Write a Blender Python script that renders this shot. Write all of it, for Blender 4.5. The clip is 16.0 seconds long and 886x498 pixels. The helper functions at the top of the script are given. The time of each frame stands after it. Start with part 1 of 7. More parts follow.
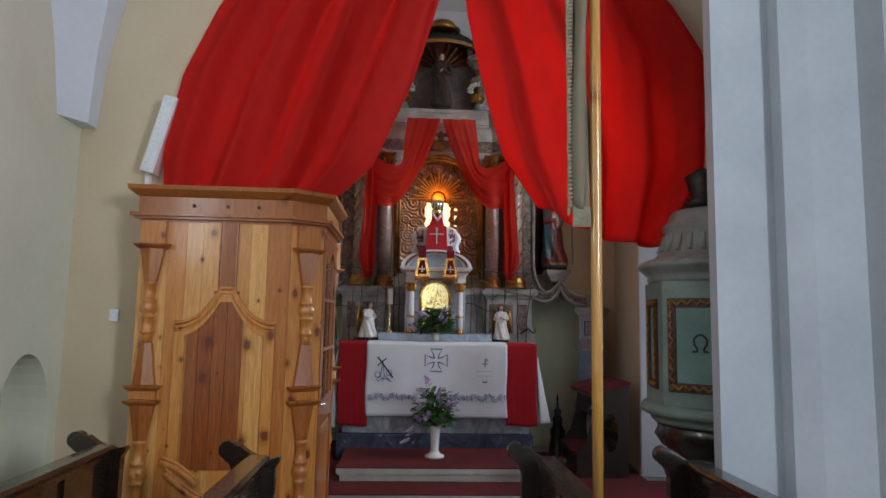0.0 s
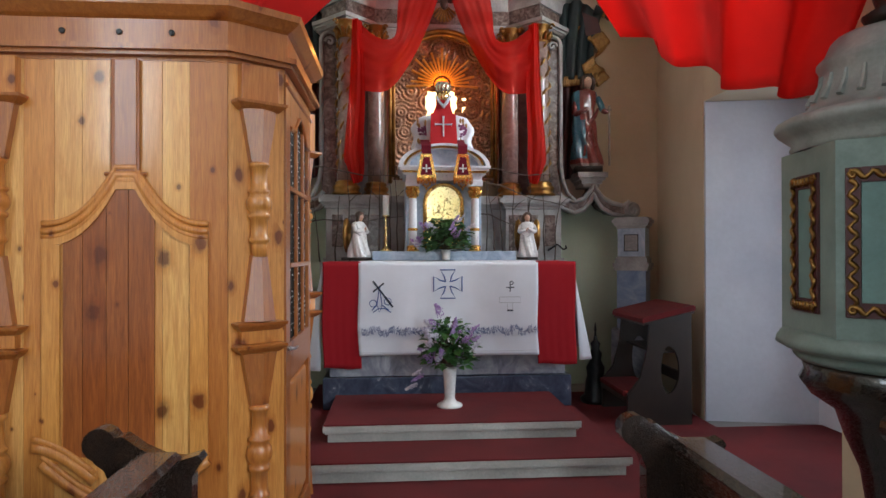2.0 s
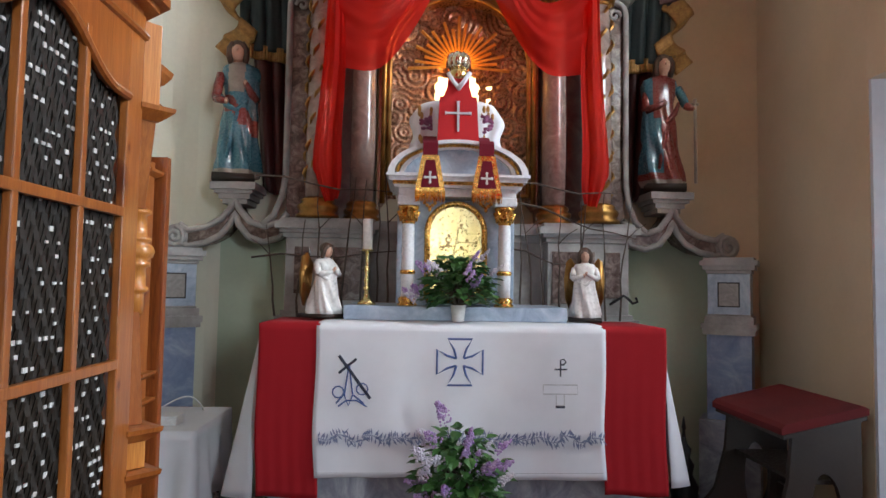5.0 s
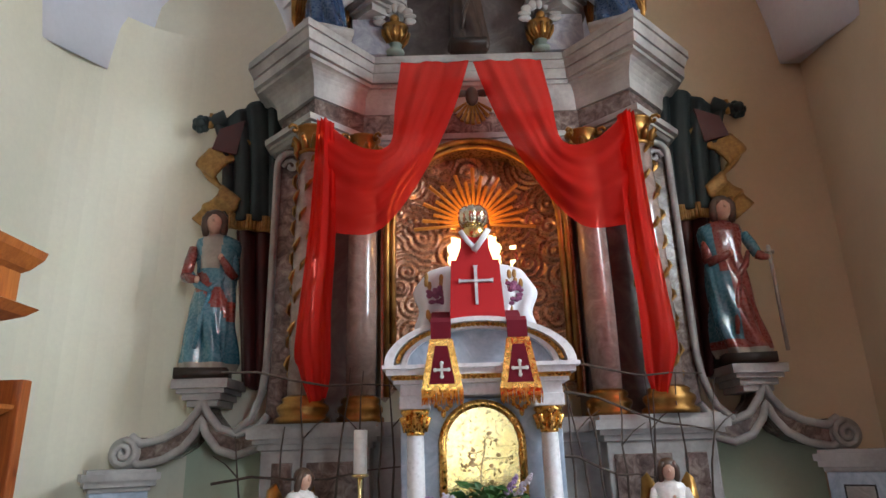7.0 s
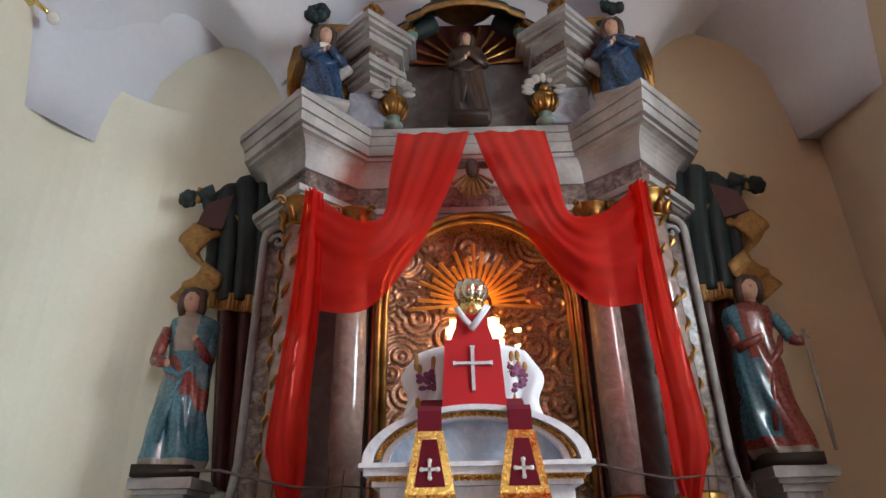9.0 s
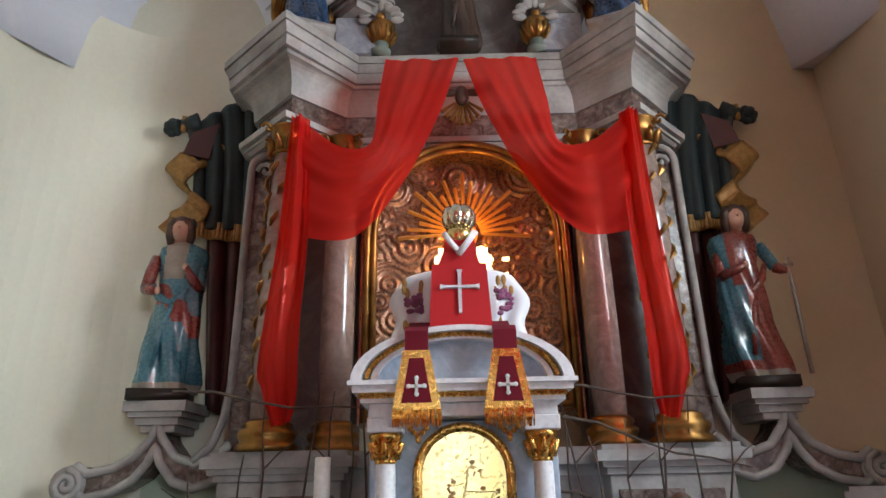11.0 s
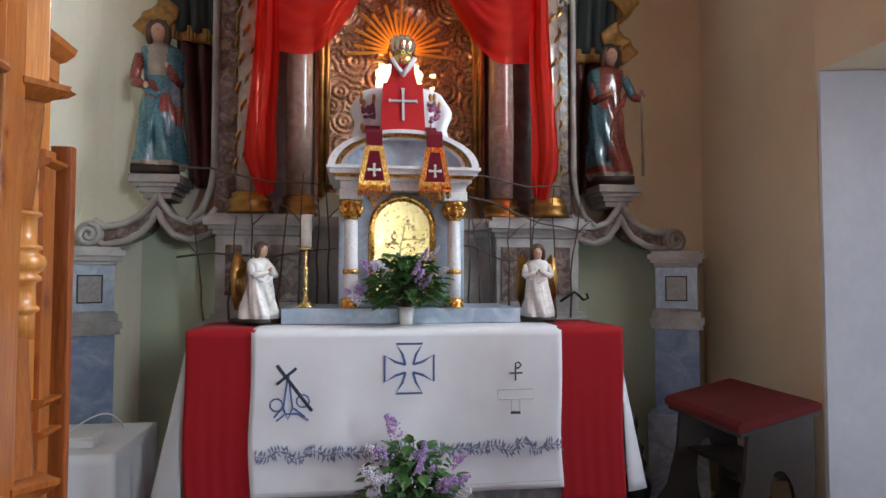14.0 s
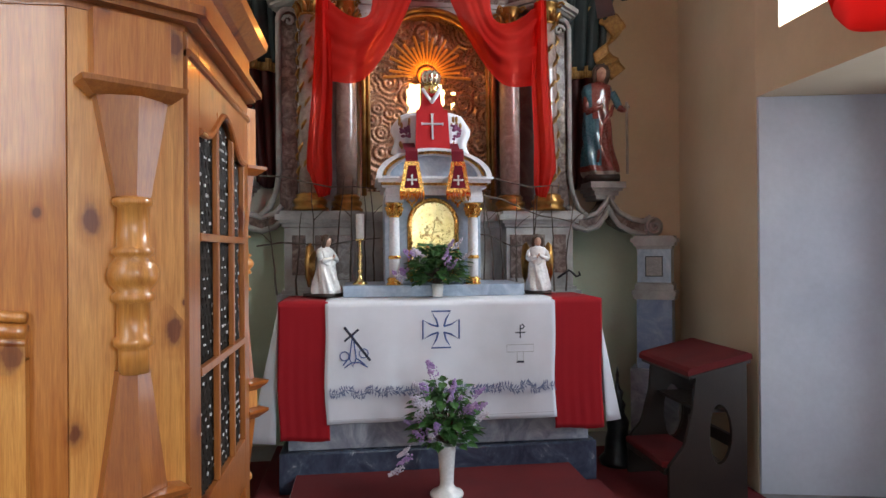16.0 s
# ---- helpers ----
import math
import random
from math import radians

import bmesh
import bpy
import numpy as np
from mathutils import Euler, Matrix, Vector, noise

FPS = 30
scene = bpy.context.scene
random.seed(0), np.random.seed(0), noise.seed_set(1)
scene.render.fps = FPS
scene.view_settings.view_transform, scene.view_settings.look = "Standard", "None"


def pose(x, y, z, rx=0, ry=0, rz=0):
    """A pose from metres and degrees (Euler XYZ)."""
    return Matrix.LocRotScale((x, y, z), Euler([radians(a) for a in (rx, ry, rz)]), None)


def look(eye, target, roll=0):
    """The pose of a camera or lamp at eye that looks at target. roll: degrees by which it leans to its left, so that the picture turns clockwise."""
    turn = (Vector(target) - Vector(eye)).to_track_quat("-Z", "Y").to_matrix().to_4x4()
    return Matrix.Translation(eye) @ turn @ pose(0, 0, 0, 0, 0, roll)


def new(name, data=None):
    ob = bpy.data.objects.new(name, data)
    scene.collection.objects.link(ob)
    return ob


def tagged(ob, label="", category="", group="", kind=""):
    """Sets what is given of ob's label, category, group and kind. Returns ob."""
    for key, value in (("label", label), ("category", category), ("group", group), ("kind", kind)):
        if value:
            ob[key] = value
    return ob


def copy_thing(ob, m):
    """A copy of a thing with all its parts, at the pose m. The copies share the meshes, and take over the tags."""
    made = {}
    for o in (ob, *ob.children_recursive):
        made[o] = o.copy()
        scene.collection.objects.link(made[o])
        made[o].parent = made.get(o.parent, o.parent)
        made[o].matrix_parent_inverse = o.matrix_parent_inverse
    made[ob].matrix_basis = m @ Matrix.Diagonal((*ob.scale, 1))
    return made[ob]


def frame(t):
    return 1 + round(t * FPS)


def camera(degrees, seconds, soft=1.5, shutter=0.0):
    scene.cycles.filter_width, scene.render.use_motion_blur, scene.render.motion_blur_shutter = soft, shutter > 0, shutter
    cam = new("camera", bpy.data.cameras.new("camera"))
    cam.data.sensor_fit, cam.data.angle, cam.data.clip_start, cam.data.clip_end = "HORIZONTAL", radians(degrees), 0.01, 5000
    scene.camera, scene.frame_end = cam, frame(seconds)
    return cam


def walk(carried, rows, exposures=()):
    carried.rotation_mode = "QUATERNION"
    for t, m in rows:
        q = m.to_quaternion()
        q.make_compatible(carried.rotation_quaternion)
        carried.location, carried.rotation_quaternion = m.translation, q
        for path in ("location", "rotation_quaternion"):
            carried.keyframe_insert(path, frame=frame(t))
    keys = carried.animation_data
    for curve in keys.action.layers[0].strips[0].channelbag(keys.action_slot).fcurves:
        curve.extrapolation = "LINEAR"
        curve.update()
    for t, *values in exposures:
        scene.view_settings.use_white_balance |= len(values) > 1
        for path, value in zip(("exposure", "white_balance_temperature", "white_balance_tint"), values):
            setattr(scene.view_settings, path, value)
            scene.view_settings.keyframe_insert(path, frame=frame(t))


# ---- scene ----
cam = camera(69.5, 16.0)
PATH = [
    (0, (-0.341, 0.372, 1.538), (-0.227, 2.357, 1.76), 1.1),
    (0.5, (-0.377, 0.676, 1.471), (-0.248, 2.667, 1.605), 0.3),
    (1, (-0.356, 1.089, 1.472), (-0.26, 3.084, 1.573), 0.2),
    (1.5, (-0.38, 1.49, 1.378), (-0.313, 3.488, 1.438), -0.4),
    (2, (-0.426, 1.888, 1.389), (-0.277, 3.882, 1.398), -0.1),
    (2.5, (-0.405, 2.268, 1.395), (-0.266, 4.263, 1.333), -1.2),
    (3, (-0.428, 2.602, 1.437), (-0.299, 4.597, 1.441), -0.7),
    (3.5, (-0.441, 2.93, 1.472), (-0.215, 4.917, 1.482), -0.5),
    (4, (-0.39, 3.227, 1.489), (-0.183, 5.215, 1.562), -0.4),
    (4.2, (-0.364, 3.327, 1.497), (-0.182, 5.317, 1.579), 0.1),
    (6.3, (-0.109, 4.399, 1.597), (-0.093, 6.364, 1.969), 0.2),
    (6.5, (-0.165, 4.451, 1.703), (-0.149, 6.4, 2.151), -0.0),
    (7, (-0.155, 4.641, 1.785), (-0.153, 6.549, 2.383), -1.6),
    (7.5, (-0.073, 4.813, 1.768), (-0.079, 6.642, 2.577), -0.1),
    (8, (-0.054, 4.914, 1.809), (-0.075, 6.707, 2.696), -0.1),
    (8.2, (-0.062, 4.95, 1.818), (-0.086, 6.734, 2.722), -1.0),
    (10.3, (-0.094, 4.997, 1.81), (-0.119, 6.846, 2.57), -1.0),
    (10.5, (-0.085, 5.007, 1.791), (-0.119, 6.862, 2.536), -0.8),
    (11, (-0.069, 4.994, 1.759), (-0.073, 6.867, 2.461), -1.2),
    (11.5, (-0.054, 4.953, 1.719), (-0.143, 6.863, 2.305), 0.8),
    (12, (-0.108, 4.783, 1.669), (-0.223, 6.72, 2.153), 0.4),
    (12.5, (-0.162, 4.605, 1.641), (-0.253, 6.571, 1.996), 0.7),
    (13, (-0.194, 4.364, 1.596), (-0.248, 6.353, 1.795), 3.3),
    (13.5, (-0.255, 4.148, 1.579), (-0.21, 6.142, 1.734), 1.4),
    (14, (-0.279, 3.997, 1.554), (0.006, 5.975, 1.64), 0.1),
    (14.5, (-0.3, 3.79, 1.555), (-0.101, 5.779, 1.606), 3.2),
    (15, (-0.414, 3.603, 1.553), (-0.104, 5.578, 1.628), 0.5),
    (15.5, (-0.485, 3.348, 1.588), (-0.168, 5.322, 1.591), -0.7),
    (16, (-0.476, 3.021, 1.621), (-0.232, 5.006, 1.625), -0.4),
]
walk(cam, [(t, look(eye, target, roll)) for t, eye, target, roll in PATH], [(0.0, -0.75), (0.5, -0.66), (1.0, -0.45), (1.5, -0.25), (2.5, -0.1), (6.0, 0.0), (8.0, -0.02), (11.0, 0.0), (13.0, 0.0), (16.0, 0.0)])


# ---- world, daylight and exposure ----
world = bpy.data.worlds.new("sky")
scene.world = world
world.use_nodes = True
sky = world.node_tree.nodes.new("ShaderNodeTexSky")
sky.sky_type, sky.sun_disc = "NISHITA", False
sky.sun_elevation, sky.sun_rotation = radians(42), radians(120)
world.node_tree.links.new(sky.outputs[0], world.node_tree.nodes["Background"].inputs[0])
world.node_tree.nodes["Background"].inputs[1].default_value = 0.1
scene.view_settings.exposure = 0.0


def area(name, eye, target, sx, sy, power, colour):
    data = bpy.data.lights.new(name, "AREA")
    data.shape, data.size, data.size_y, data.energy, data.color = "RECTANGLE", sx, sy, power, colour
    ob = new(name, data)
    ob.matrix_world = look(eye, target)
    return ob


area("daylight_chancel_window", (2.62, 5.95, 3.55), (-1.3, 6.9, 0.9), 1.2, 1.2, 165, (0.80, 0.91, 1.0))
area("daylight_recess_window", (3.5, 5.65, 1.55), (-1.5, 6.6, 0.5), 1.2, 1.6, 40, (0.74, 0.85, 1.0))
area("daylight_nave_window_right", (2.95, -1.0, 2.9), (-1.2, 6.5, 1.4), 0.9, 1.8, 330, (0.80, 0.91, 1.0))
area("daylight_nave_window_left", (-2.72, 1.7, 2.95), (-0.9, 4.6, 1.4), 0.9, 1.8, 56, (0.80, 0.91, 1.0))
area("daylight_west_door", (0.2, -5.7, 2.2), (0.0, 7.0, 2.2), 1.5, 2.4, 84, (0.80, 0.91, 1.0))
area("daylight_niche_window", (0.04, 8.72, 2.75), (0.04, 8.0, 2.75), 0.5, 0.5, 3.5, (1.0, 0.72, 0.35))
bulb = bpy.data.lights.new("amber_niche_bulb", "POINT")
bulb.energy, bulb.color, bulb.shadow_soft_size = 4.2, (1.0, 0.46, 0.09), 0.03
new("amber_niche_bulb", bulb).location = (0.03, 8.10, 3.06)


# ---- materials ----
def shader(name):
    m = bpy.data.materials.new(name)
    m.use_nodes = True
    n = m.node_tree.nodes
    return m, n, m.node_tree.links, n["Principled BSDF"]


def ramp(n, l, source, stops):
    r = n.new("ShaderNodeValToRGB")
    while len(r.color_ramp.elements) < len(stops):
        r.color_ramp.elements.new(0.5)
    for e, (p, c) in zip(r.color_ramp.elements, stops):
        e.position, e.color = p, (*c, 1)
    l.new(source, r.inputs[0])
    return r.outputs[0]


def grain(n, l, scale, detail=5, stretch=(1, 1, 1), rough=0.55, warp=0.0):
    co, mp, tx = n.new("ShaderNodeTexCoord"), n.new("ShaderNodeMapping"), n.new("ShaderNodeTexNoise")
    mp.inputs["Scale"].default_value = stretch
    tx.inputs["Scale"].default_value, tx.inputs["Detail"].default_value = scale, detail
    tx.inputs["Roughness"].default_value, tx.inputs["Distortion"].default_value = rough, warp
    l.new(co.outputs["Object"], mp.inputs[0])
    l.new(mp.outputs[0], tx.inputs["Vector"])
    return tx.outputs["Fac"]


def blend(n, l, a, b, fac, mode="MIX"):
    x = n.new("ShaderNodeMix")
    x.data_type, x.blend_type = "RGBA", mode
    for k, v in ((0, fac), (6, a), (7, b)):
        if isinstance(v, (int, float)):
            x.inputs[k].default_value = v
        elif isinstance(v, tuple):
            x.inputs[k].default_value = (*v, 1)
        else:
            l.new(v, x.inputs[k])
    return x.outputs[2]


def bumped(n, l, b, height, strength, distance=0.01):
    k = n.new("ShaderNodeBump")
    k.inputs["Strength"].default_value, k.inputs["Distance"].default_value = strength, distance
    l.new(height, k.inputs["Height"])
    l.new(k.outputs[0], b.inputs["Normal"])


def plain(name, c1, c2, scale=6, rough=0.6, metal=0.0, bump=0.15, fine=60, stretch=(1, 1, 1), warp=0.0, lo=0.35, hi=0.65, coat=0.0, rvar=0.12, speck=0.6):
    """Two tones at a large scale, a fine grain in colour, relief and gloss."""
    m, n, l, b = shader(name)
    big, small = grain(n, l, scale, 6, stretch, warp=warp), grain(n, l, fine, 4, stretch)
    col = ramp(n, l, big, ((lo, c1), (hi, c2)))
    col = blend(n, l, col, ramp(n, l, small, ((0.3, (0.72, 0.72, 0.72)), (0.7, (1.0, 1.0, 1.0)))), speck, "MULTIPLY")
    l.new(col, b.inputs["Base Color"])
    l.new(ramp(n, l, small, ((0.3, (rough - rvar,) * 3), (0.7, (rough + rvar,) * 3))), b.inputs["Roughness"])
    b.inputs["Metallic"].default_value = metal
    b.inputs["Coat Weight"].default_value = coat
    bumped(n, l, b, small, bump, 0.004)
    return m


def timber(name, light, dark, knot, rough=0.32, coat=0.35, across=9.0, spread=0.8, knots=4.2):
    """Varnished boards: long grain, growth rings and knots, a tone of its own for each board."""
    m, n, l, b = shader(name)
    long = grain(n, l, across, 8, (6, 6, 0.45), 0.6, 0.9)
    fine = grain(n, l, 70, 3, (5, 5, 0.25))
    info = n.new("ShaderNodeObjectInfo")
    col = ramp(n, l, long, ((0.30, light), (0.5, tuple(0.5 * (p + q) for p, q in zip(light, dark))), (0.72, dark)))
    col = blend(n, l, col, ramp(n, l, fine, ((0.3, (0.70, 0.60, 0.5)), (0.62, (1, 1, 1)))), 0.7, "MULTIPLY")
    col = blend(n, l, col, ramp(n, l, info.outputs["Random"], ((0.0, (0.70, 0.50, 0.36)), (0.35, (0.95, 0.80, 0.66)), (0.7, (1.0, 0.97, 0.92)), (1.0, (1.14, 1.16, 1.12)))), spread, "MULTIPLY")
    co, sep, add, cmb, vo = [n.new("ShaderNode" + k) for k in ("TexCoord", "SeparateXYZ", "Math", "CombineXYZ", "TexVoronoi")]
    vo.voronoi_dimensions = "2D"
    vo.inputs["Scale"].default_value = knots
    l.new(co.outputs["Object"], sep.inputs[0])
    l.new(sep.outputs[0], add.inputs[0])
    l.new(sep.outputs[1], add.inputs[1])
    l.new(add.outputs[0], cmb.inputs[0])
    sq = n.new("ShaderNodeMath")
    sq.operation = "MULTIPLY"
    sq.inputs[1].default_value = 0.72
    l.new(sep.outputs[2], sq.inputs[0])
    l.new(sq.outputs[0], cmb.inputs[1])
    l.new(cmb.outputs[0], vo.inputs["Vector"])
    ch, pw, dv, wob = n.new("ShaderNodeSeparateColor"), n.new("ShaderNodeMath"), n.new("ShaderNodeMath"), n.new("ShaderNodeMath")
    l.new(vo.outputs["Color"], ch.inputs[0])
    pw.operation, pw.inputs[1].default_value = "MULTIPLY_ADD", 0.115
    pw.inputs[2].default_value = 0.012
    l.new(ch.outputs[0], pw.inputs[0])
    dv.operation = "DIVIDE"
    l.new(vo.outputs["Distance"], dv.inputs[0])
    l.new(pw.outputs[0], dv.inputs[1])
    wob.operation, wob.inputs[2].default_value = "MULTIPLY_ADD", -0.6
    l.new(grain(n, l, 38, 3), wob.inputs[0])
    wob.inputs[1].default_value = 1.2
    tot = n.new("ShaderNodeMath")
    l.new(dv.outputs[0], tot.inputs[0])
    l.new(wob.outputs[0], tot.inputs[1])
    scl = n.new("ShaderNodeMath")
    scl.operation, scl.inputs[1].default_value = "MULTIPLY", 0.25
    l.new(tot.outputs[0], scl.inputs[0])
    col = blend(n, l, col, ramp(n, l, scl.outputs[0], ((0.0, knot), (0.16, knot), (0.24, tuple(0.45 + 0.55 * k for k in knot)), (0.32, (0.80, 0.68, 0.52)), (0.55, (1, 1, 1)))), 0.9, "MULTIPLY")
    l.new(col, b.inputs["Base Color"])
    b.inputs["Roughness"].default_value, b.inputs["Coat Weight"].default_value = rough, coat
    b.inputs["Coat Roughness"].default_value = 0.12
    bumped(n, l, b, fine, 0.1, 0.003)
    return m


def marble(name, stops, scale=4, warp=2.5, rough=0.28):
    m, n, l, b = shader(name)
    col = ramp(n, l, grain(n, l, scale, 9, (1, 1, 1), 0.65, warp), stops)
    col = blend(n, l, col, ramp(n, l, grain(n, l, 45, 4), ((0.3, (0.8, 0.8, 0.8)), (0.7, (1, 1, 1)))), 0.5, "MULTIPLY")
    l.new(col, b.inputs["Base Color"])
    b.inputs["Roughness"].default_value = rough
    return m


def cloth(name, colour, sheer=0.0, glow=0.35, weave=420, rough=0.85, wear=0.85):
    """Woven cloth that lets some light through; sheer lets the view through as well."""
    m, n, l, b = shader(name)
    w = grain(n, l, weave, 2)
    col = blend(n, l, colour, tuple(wear * c for c in colour), grain(n, l, 7, 5))
    l.new(col, b.inputs["Base Color"])
    b.inputs["Roughness"].default_value = rough
    b.inputs["Sheen Weight"].default_value, b.inputs["Specular IOR Level"].default_value = 0.03, 0.2
    bumped(n, l, b, w, 0.25, 0.001)
    out = n["Material Output"]
    tr, mx = n.new("ShaderNodeBsdfTranslucent"), n.new("ShaderNodeMixShader")
    l.new(col, tr.inputs[0])
    mx.inputs[0].default_value = glow
    l.new(b.outputs[0], mx.inputs[1])
    l.new(tr.outputs[0], mx.inputs[2])
    last = mx.outputs[0]
    if sheer:
        tp, m2 = n.new("ShaderNodeBsdfTransparent"), n.new("ShaderNodeMixShader")
        tp.inputs[0].default_value = (1.0, 0.20, 0.16, 1)
        m2.inputs[0].default_value = sheer
        l.new(last, m2.inputs[1])
        l.new(tp.outputs[0], m2.inputs[2])
        last = m2.outputs[0]
    l.new(last, out.inputs[0])
    return m


def glowing(name, colour, strength):
    m, n, l, b = shader(name)
    b.inputs["Base Color"].default_value = (*colour, 1)
    b.inputs["Emission Color"].default_value = (*colour, 1)
    b.inputs["Emission Strength"].default_value = strength
    return m


# Cream plaster twice: darker for the chancel's shaded right, paler for its lit left.
WALL = plain("shaded_cream_plaster", (0.58, 0.46, 0.31), (0.65, 0.53, 0.37), 1.2, 0.85, bump=0.12, fine=35, speck=0.18)
WALL_L = plain("lit_cream_plaster", (0.72, 0.70, 0.56), (0.78, 0.76, 0.63), 1.2, 0.85, bump=0.12, fine=35, speck=0.18)
DADO = plain("sage_plaster", (0.46, 0.54, 0.40), (0.53, 0.60, 0.46), 1.5, 0.85, bump=0.25, fine=35, speck=0.18)
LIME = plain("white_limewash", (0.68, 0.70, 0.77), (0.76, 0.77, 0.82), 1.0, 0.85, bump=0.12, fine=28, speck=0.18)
# Limewash with shade in its colour, for the overlit pier and recess jamb.
LIME_P = plain("dimmed_limewash", (0.47, 0.49, 0.54), (0.57, 0.59, 0.63), 1.4, 0.8, bump=0.2, fine=28, speck=0.25)
STONE = plain("old_white_stone", (0.27, 0.255, 0.24), (0.47, 0.455, 0.44), 4.5, 0.5, bump=0.2, fine=40)
STEP = plain("grey_step_stone", (0.42, 0.42, 0.38), (0.56, 0.55, 0.50), 5, 0.6, bump=0.3)
FLAG = plain("floor_stone", (0.20, 0.19, 0.18), (0.30, 0.28, 0.26), 3, 0.55)
CARPET = plain("red_carpet", (0.10, 0.004, 0.005), (0.145, 0.006, 0.007), 3, 0.95, bump=0.6, fine=300)
PINE = timber("varnished_pine", (0.71, 0.32, 0.080), (0.49, 0.168, 0.032), (0.22, 0.08, 0.04), knots=5.0, coat=0.45, rough=0.36)
PINE_L = timber("pale_knotty_pine", (0.80, 0.44, 0.145), (0.60, 0.25, 0.062), (0.18, 0.09, 0.07), knots=5.2, spread=0.7, coat=0.5, rough=0.34)
PINE_D = timber("darker_varnished_pine", (0.46, 0.155, 0.032), (0.29, 0.080, 0.016), (0.4, 0.2, 0.1), spread=0.45)
PINE_R = timber("reddish_pine", (0.42, 0.125, 0.03), (0.21, 0.052, 0.013), (0.4, 0.2, 0.1), spread=0.7, across=12)
OAK = plain("dark_stained_wood", (0.010, 0.005, 0.0035), (0.024, 0.011, 0.006), 5, 0.24, bump=0.15, stretch=(8, 1, 8), coat=0.8)
POLE = timber("varnished_pole_wood", (0.62, 0.33, 0.09), (0.48, 0.22, 0.05), (0.6, 0.4, 0.3), 0.22, 0.6)
BROWN = plain("brown_painted_wood", (0.014, 0.008, 0.005), (0.026, 0.015, 0.009), 4, 0.5)
GOLD = plain("gilding", (0.72, 0.38, 0.09), (0.85, 0.50, 0.14), 9, 0.27, 1.0, 0.2, 70)
GOLD_D = plain("aged_gilding", (0.21, 0.105, 0.03), (0.42, 0.225, 0.068), 9, 0.40, 1.0, 0.3, 60)
BRASS = plain("polished_brass", (0.80, 0.60, 0.24), (0.86, 0.68, 0.32), 9, 0.24, 1.0, 0.08, rvar=0.08)
PALE_G = plain("pale_gilt_crystal", (0.70, 0.62, 0.44), (0.84, 0.78, 0.62), 14, 0.2, 0.9, 0.1)
RELIEF = plain("bronzed_carving", (0.20, 0.10, 0.058), (0.38, 0.205, 0.12), 7, 0.30, 0.5, 0.2)
ENGRAVE = plain("engraved_brass", (0.60, 0.44, 0.19), (0.70, 0.53, 0.25), 12, 0.4, 1.0, 0.1)
BLUE_M = marble("blue_grey_marbling", ((0.3, (0.27, 0.34, 0.45)), (0.5, (0.38, 0.46, 0.57)), (0.7, (0.54, 0.61, 0.69))), 5)
SHAFT_B = marble("blue_veined_marbling", ((0.3, (0.15, 0.20, 0.34)), (0.5, (0.22, 0.28, 0.42)), (0.7, (0.36, 0.42, 0.53))), 3.2, 3.0)
INSET_M = marble("grey_brown_inset", ((0.3, (0.22, 0.21, 0.20)), (0.5, (0.30, 0.28, 0.26)), (0.7, (0.38, 0.36, 0.34))), 12)
GREY_M = marble("grey_altar_marble", ((0.3, (0.16, 0.17, 0.21)), (0.5, (0.30, 0.31, 0.36)), (0.7, (0.48, 0.49, 0.52))), 4)
GREY_DM = marble("dark_grey_brown_marble", ((0.3, (0.075, 0.065, 0.06)), (0.5, (0.12, 0.105, 0.10)), (0.7, (0.20, 0.18, 0.17))), 5, 1.5, 0.35)
NAVY_M = marble("dark_blue_veined_marble", ((0.38, (0.035, 0.045, 0.075)), (0.56, (0.06, 0.075, 0.115)), (0.64, (0.10, 0.12, 0.16)), (0.68, (0.42, 0.44, 0.48))), 3, 3.5, 0.2)
BROWN_M = marble("brown_mottled_marble", ((0.35, (0.07, 0.045, 0.04)), (0.5, (0.16, 0.115, 0.10)), (0.68, (0.32, 0.26, 0.23))), 16, 1.0, 0.25)
SHAFT_M = marble("grey_brown_column_marble", ((0.3, (0.21, 0.145, 0.12)), (0.55, (0.32, 0.24, 0.205)), (0.75, (0.44, 0.35, 0.31))), 9, 1.5, 0.16)
WHITE_P = plain("white_paint", (0.74, 0.75, 0.78), (0.82, 0.82, 0.84), 6, 0.35, bump=0.08)
PUL_G = plain("grey_green_paint", (0.17, 0.22, 0.19), (0.24, 0.30, 0.26), 5, 0.45, bump=0.2)
PUL_P = plain("blue_green_panel_paint", (0.13, 0.22, 0.20), (0.18, 0.29, 0.26), 5, 0.5)
PUL_C = plain("grey_stone_paint", (0.20, 0.21, 0.19), (0.34, 0.34, 0.31), 6, 0.45)
VEIL = cloth("sheer_red_veil", (0.80, 0.026, 0.020), 0.42, 0.5)
BANNER = cloth("faded_banner_silk", (0.24, 0.19, 0.13), 0, 0.05)
BAN_F = plain("dull_banner_fringe", (0.22, 0.19, 0.12), (0.34, 0.30, 0.20), 30, 0.6)
CURTAIN = cloth("red_curtain", (0.86, 0.055, 0.045), 0.08, 0.7)
LINEN = cloth("white_linen", (0.84, 0.85, 0.90), 0, 0.12)
RED_C = cloth("red_altar_cloth", (0.34, 0.010, 0.016), 0, 0.03)
MAROON = cloth("maroon_velvet", (0.16, 0.008, 0.02), 0, 0.02)
SCARLET = cloth("scarlet_silk", (0.50, 0.02, 0.025), 0, 0.05, rough=0.6)
BLUE_T = plain("blue_embroidery", (0.06, 0.10, 0.26), (0.09, 0.14, 0.34), 30, 0.9)
SPRIG = plain("soft_blue_embroidery", (0.17, 0.20, 0.34), (0.26, 0.30, 0.44), 30, 0.9)
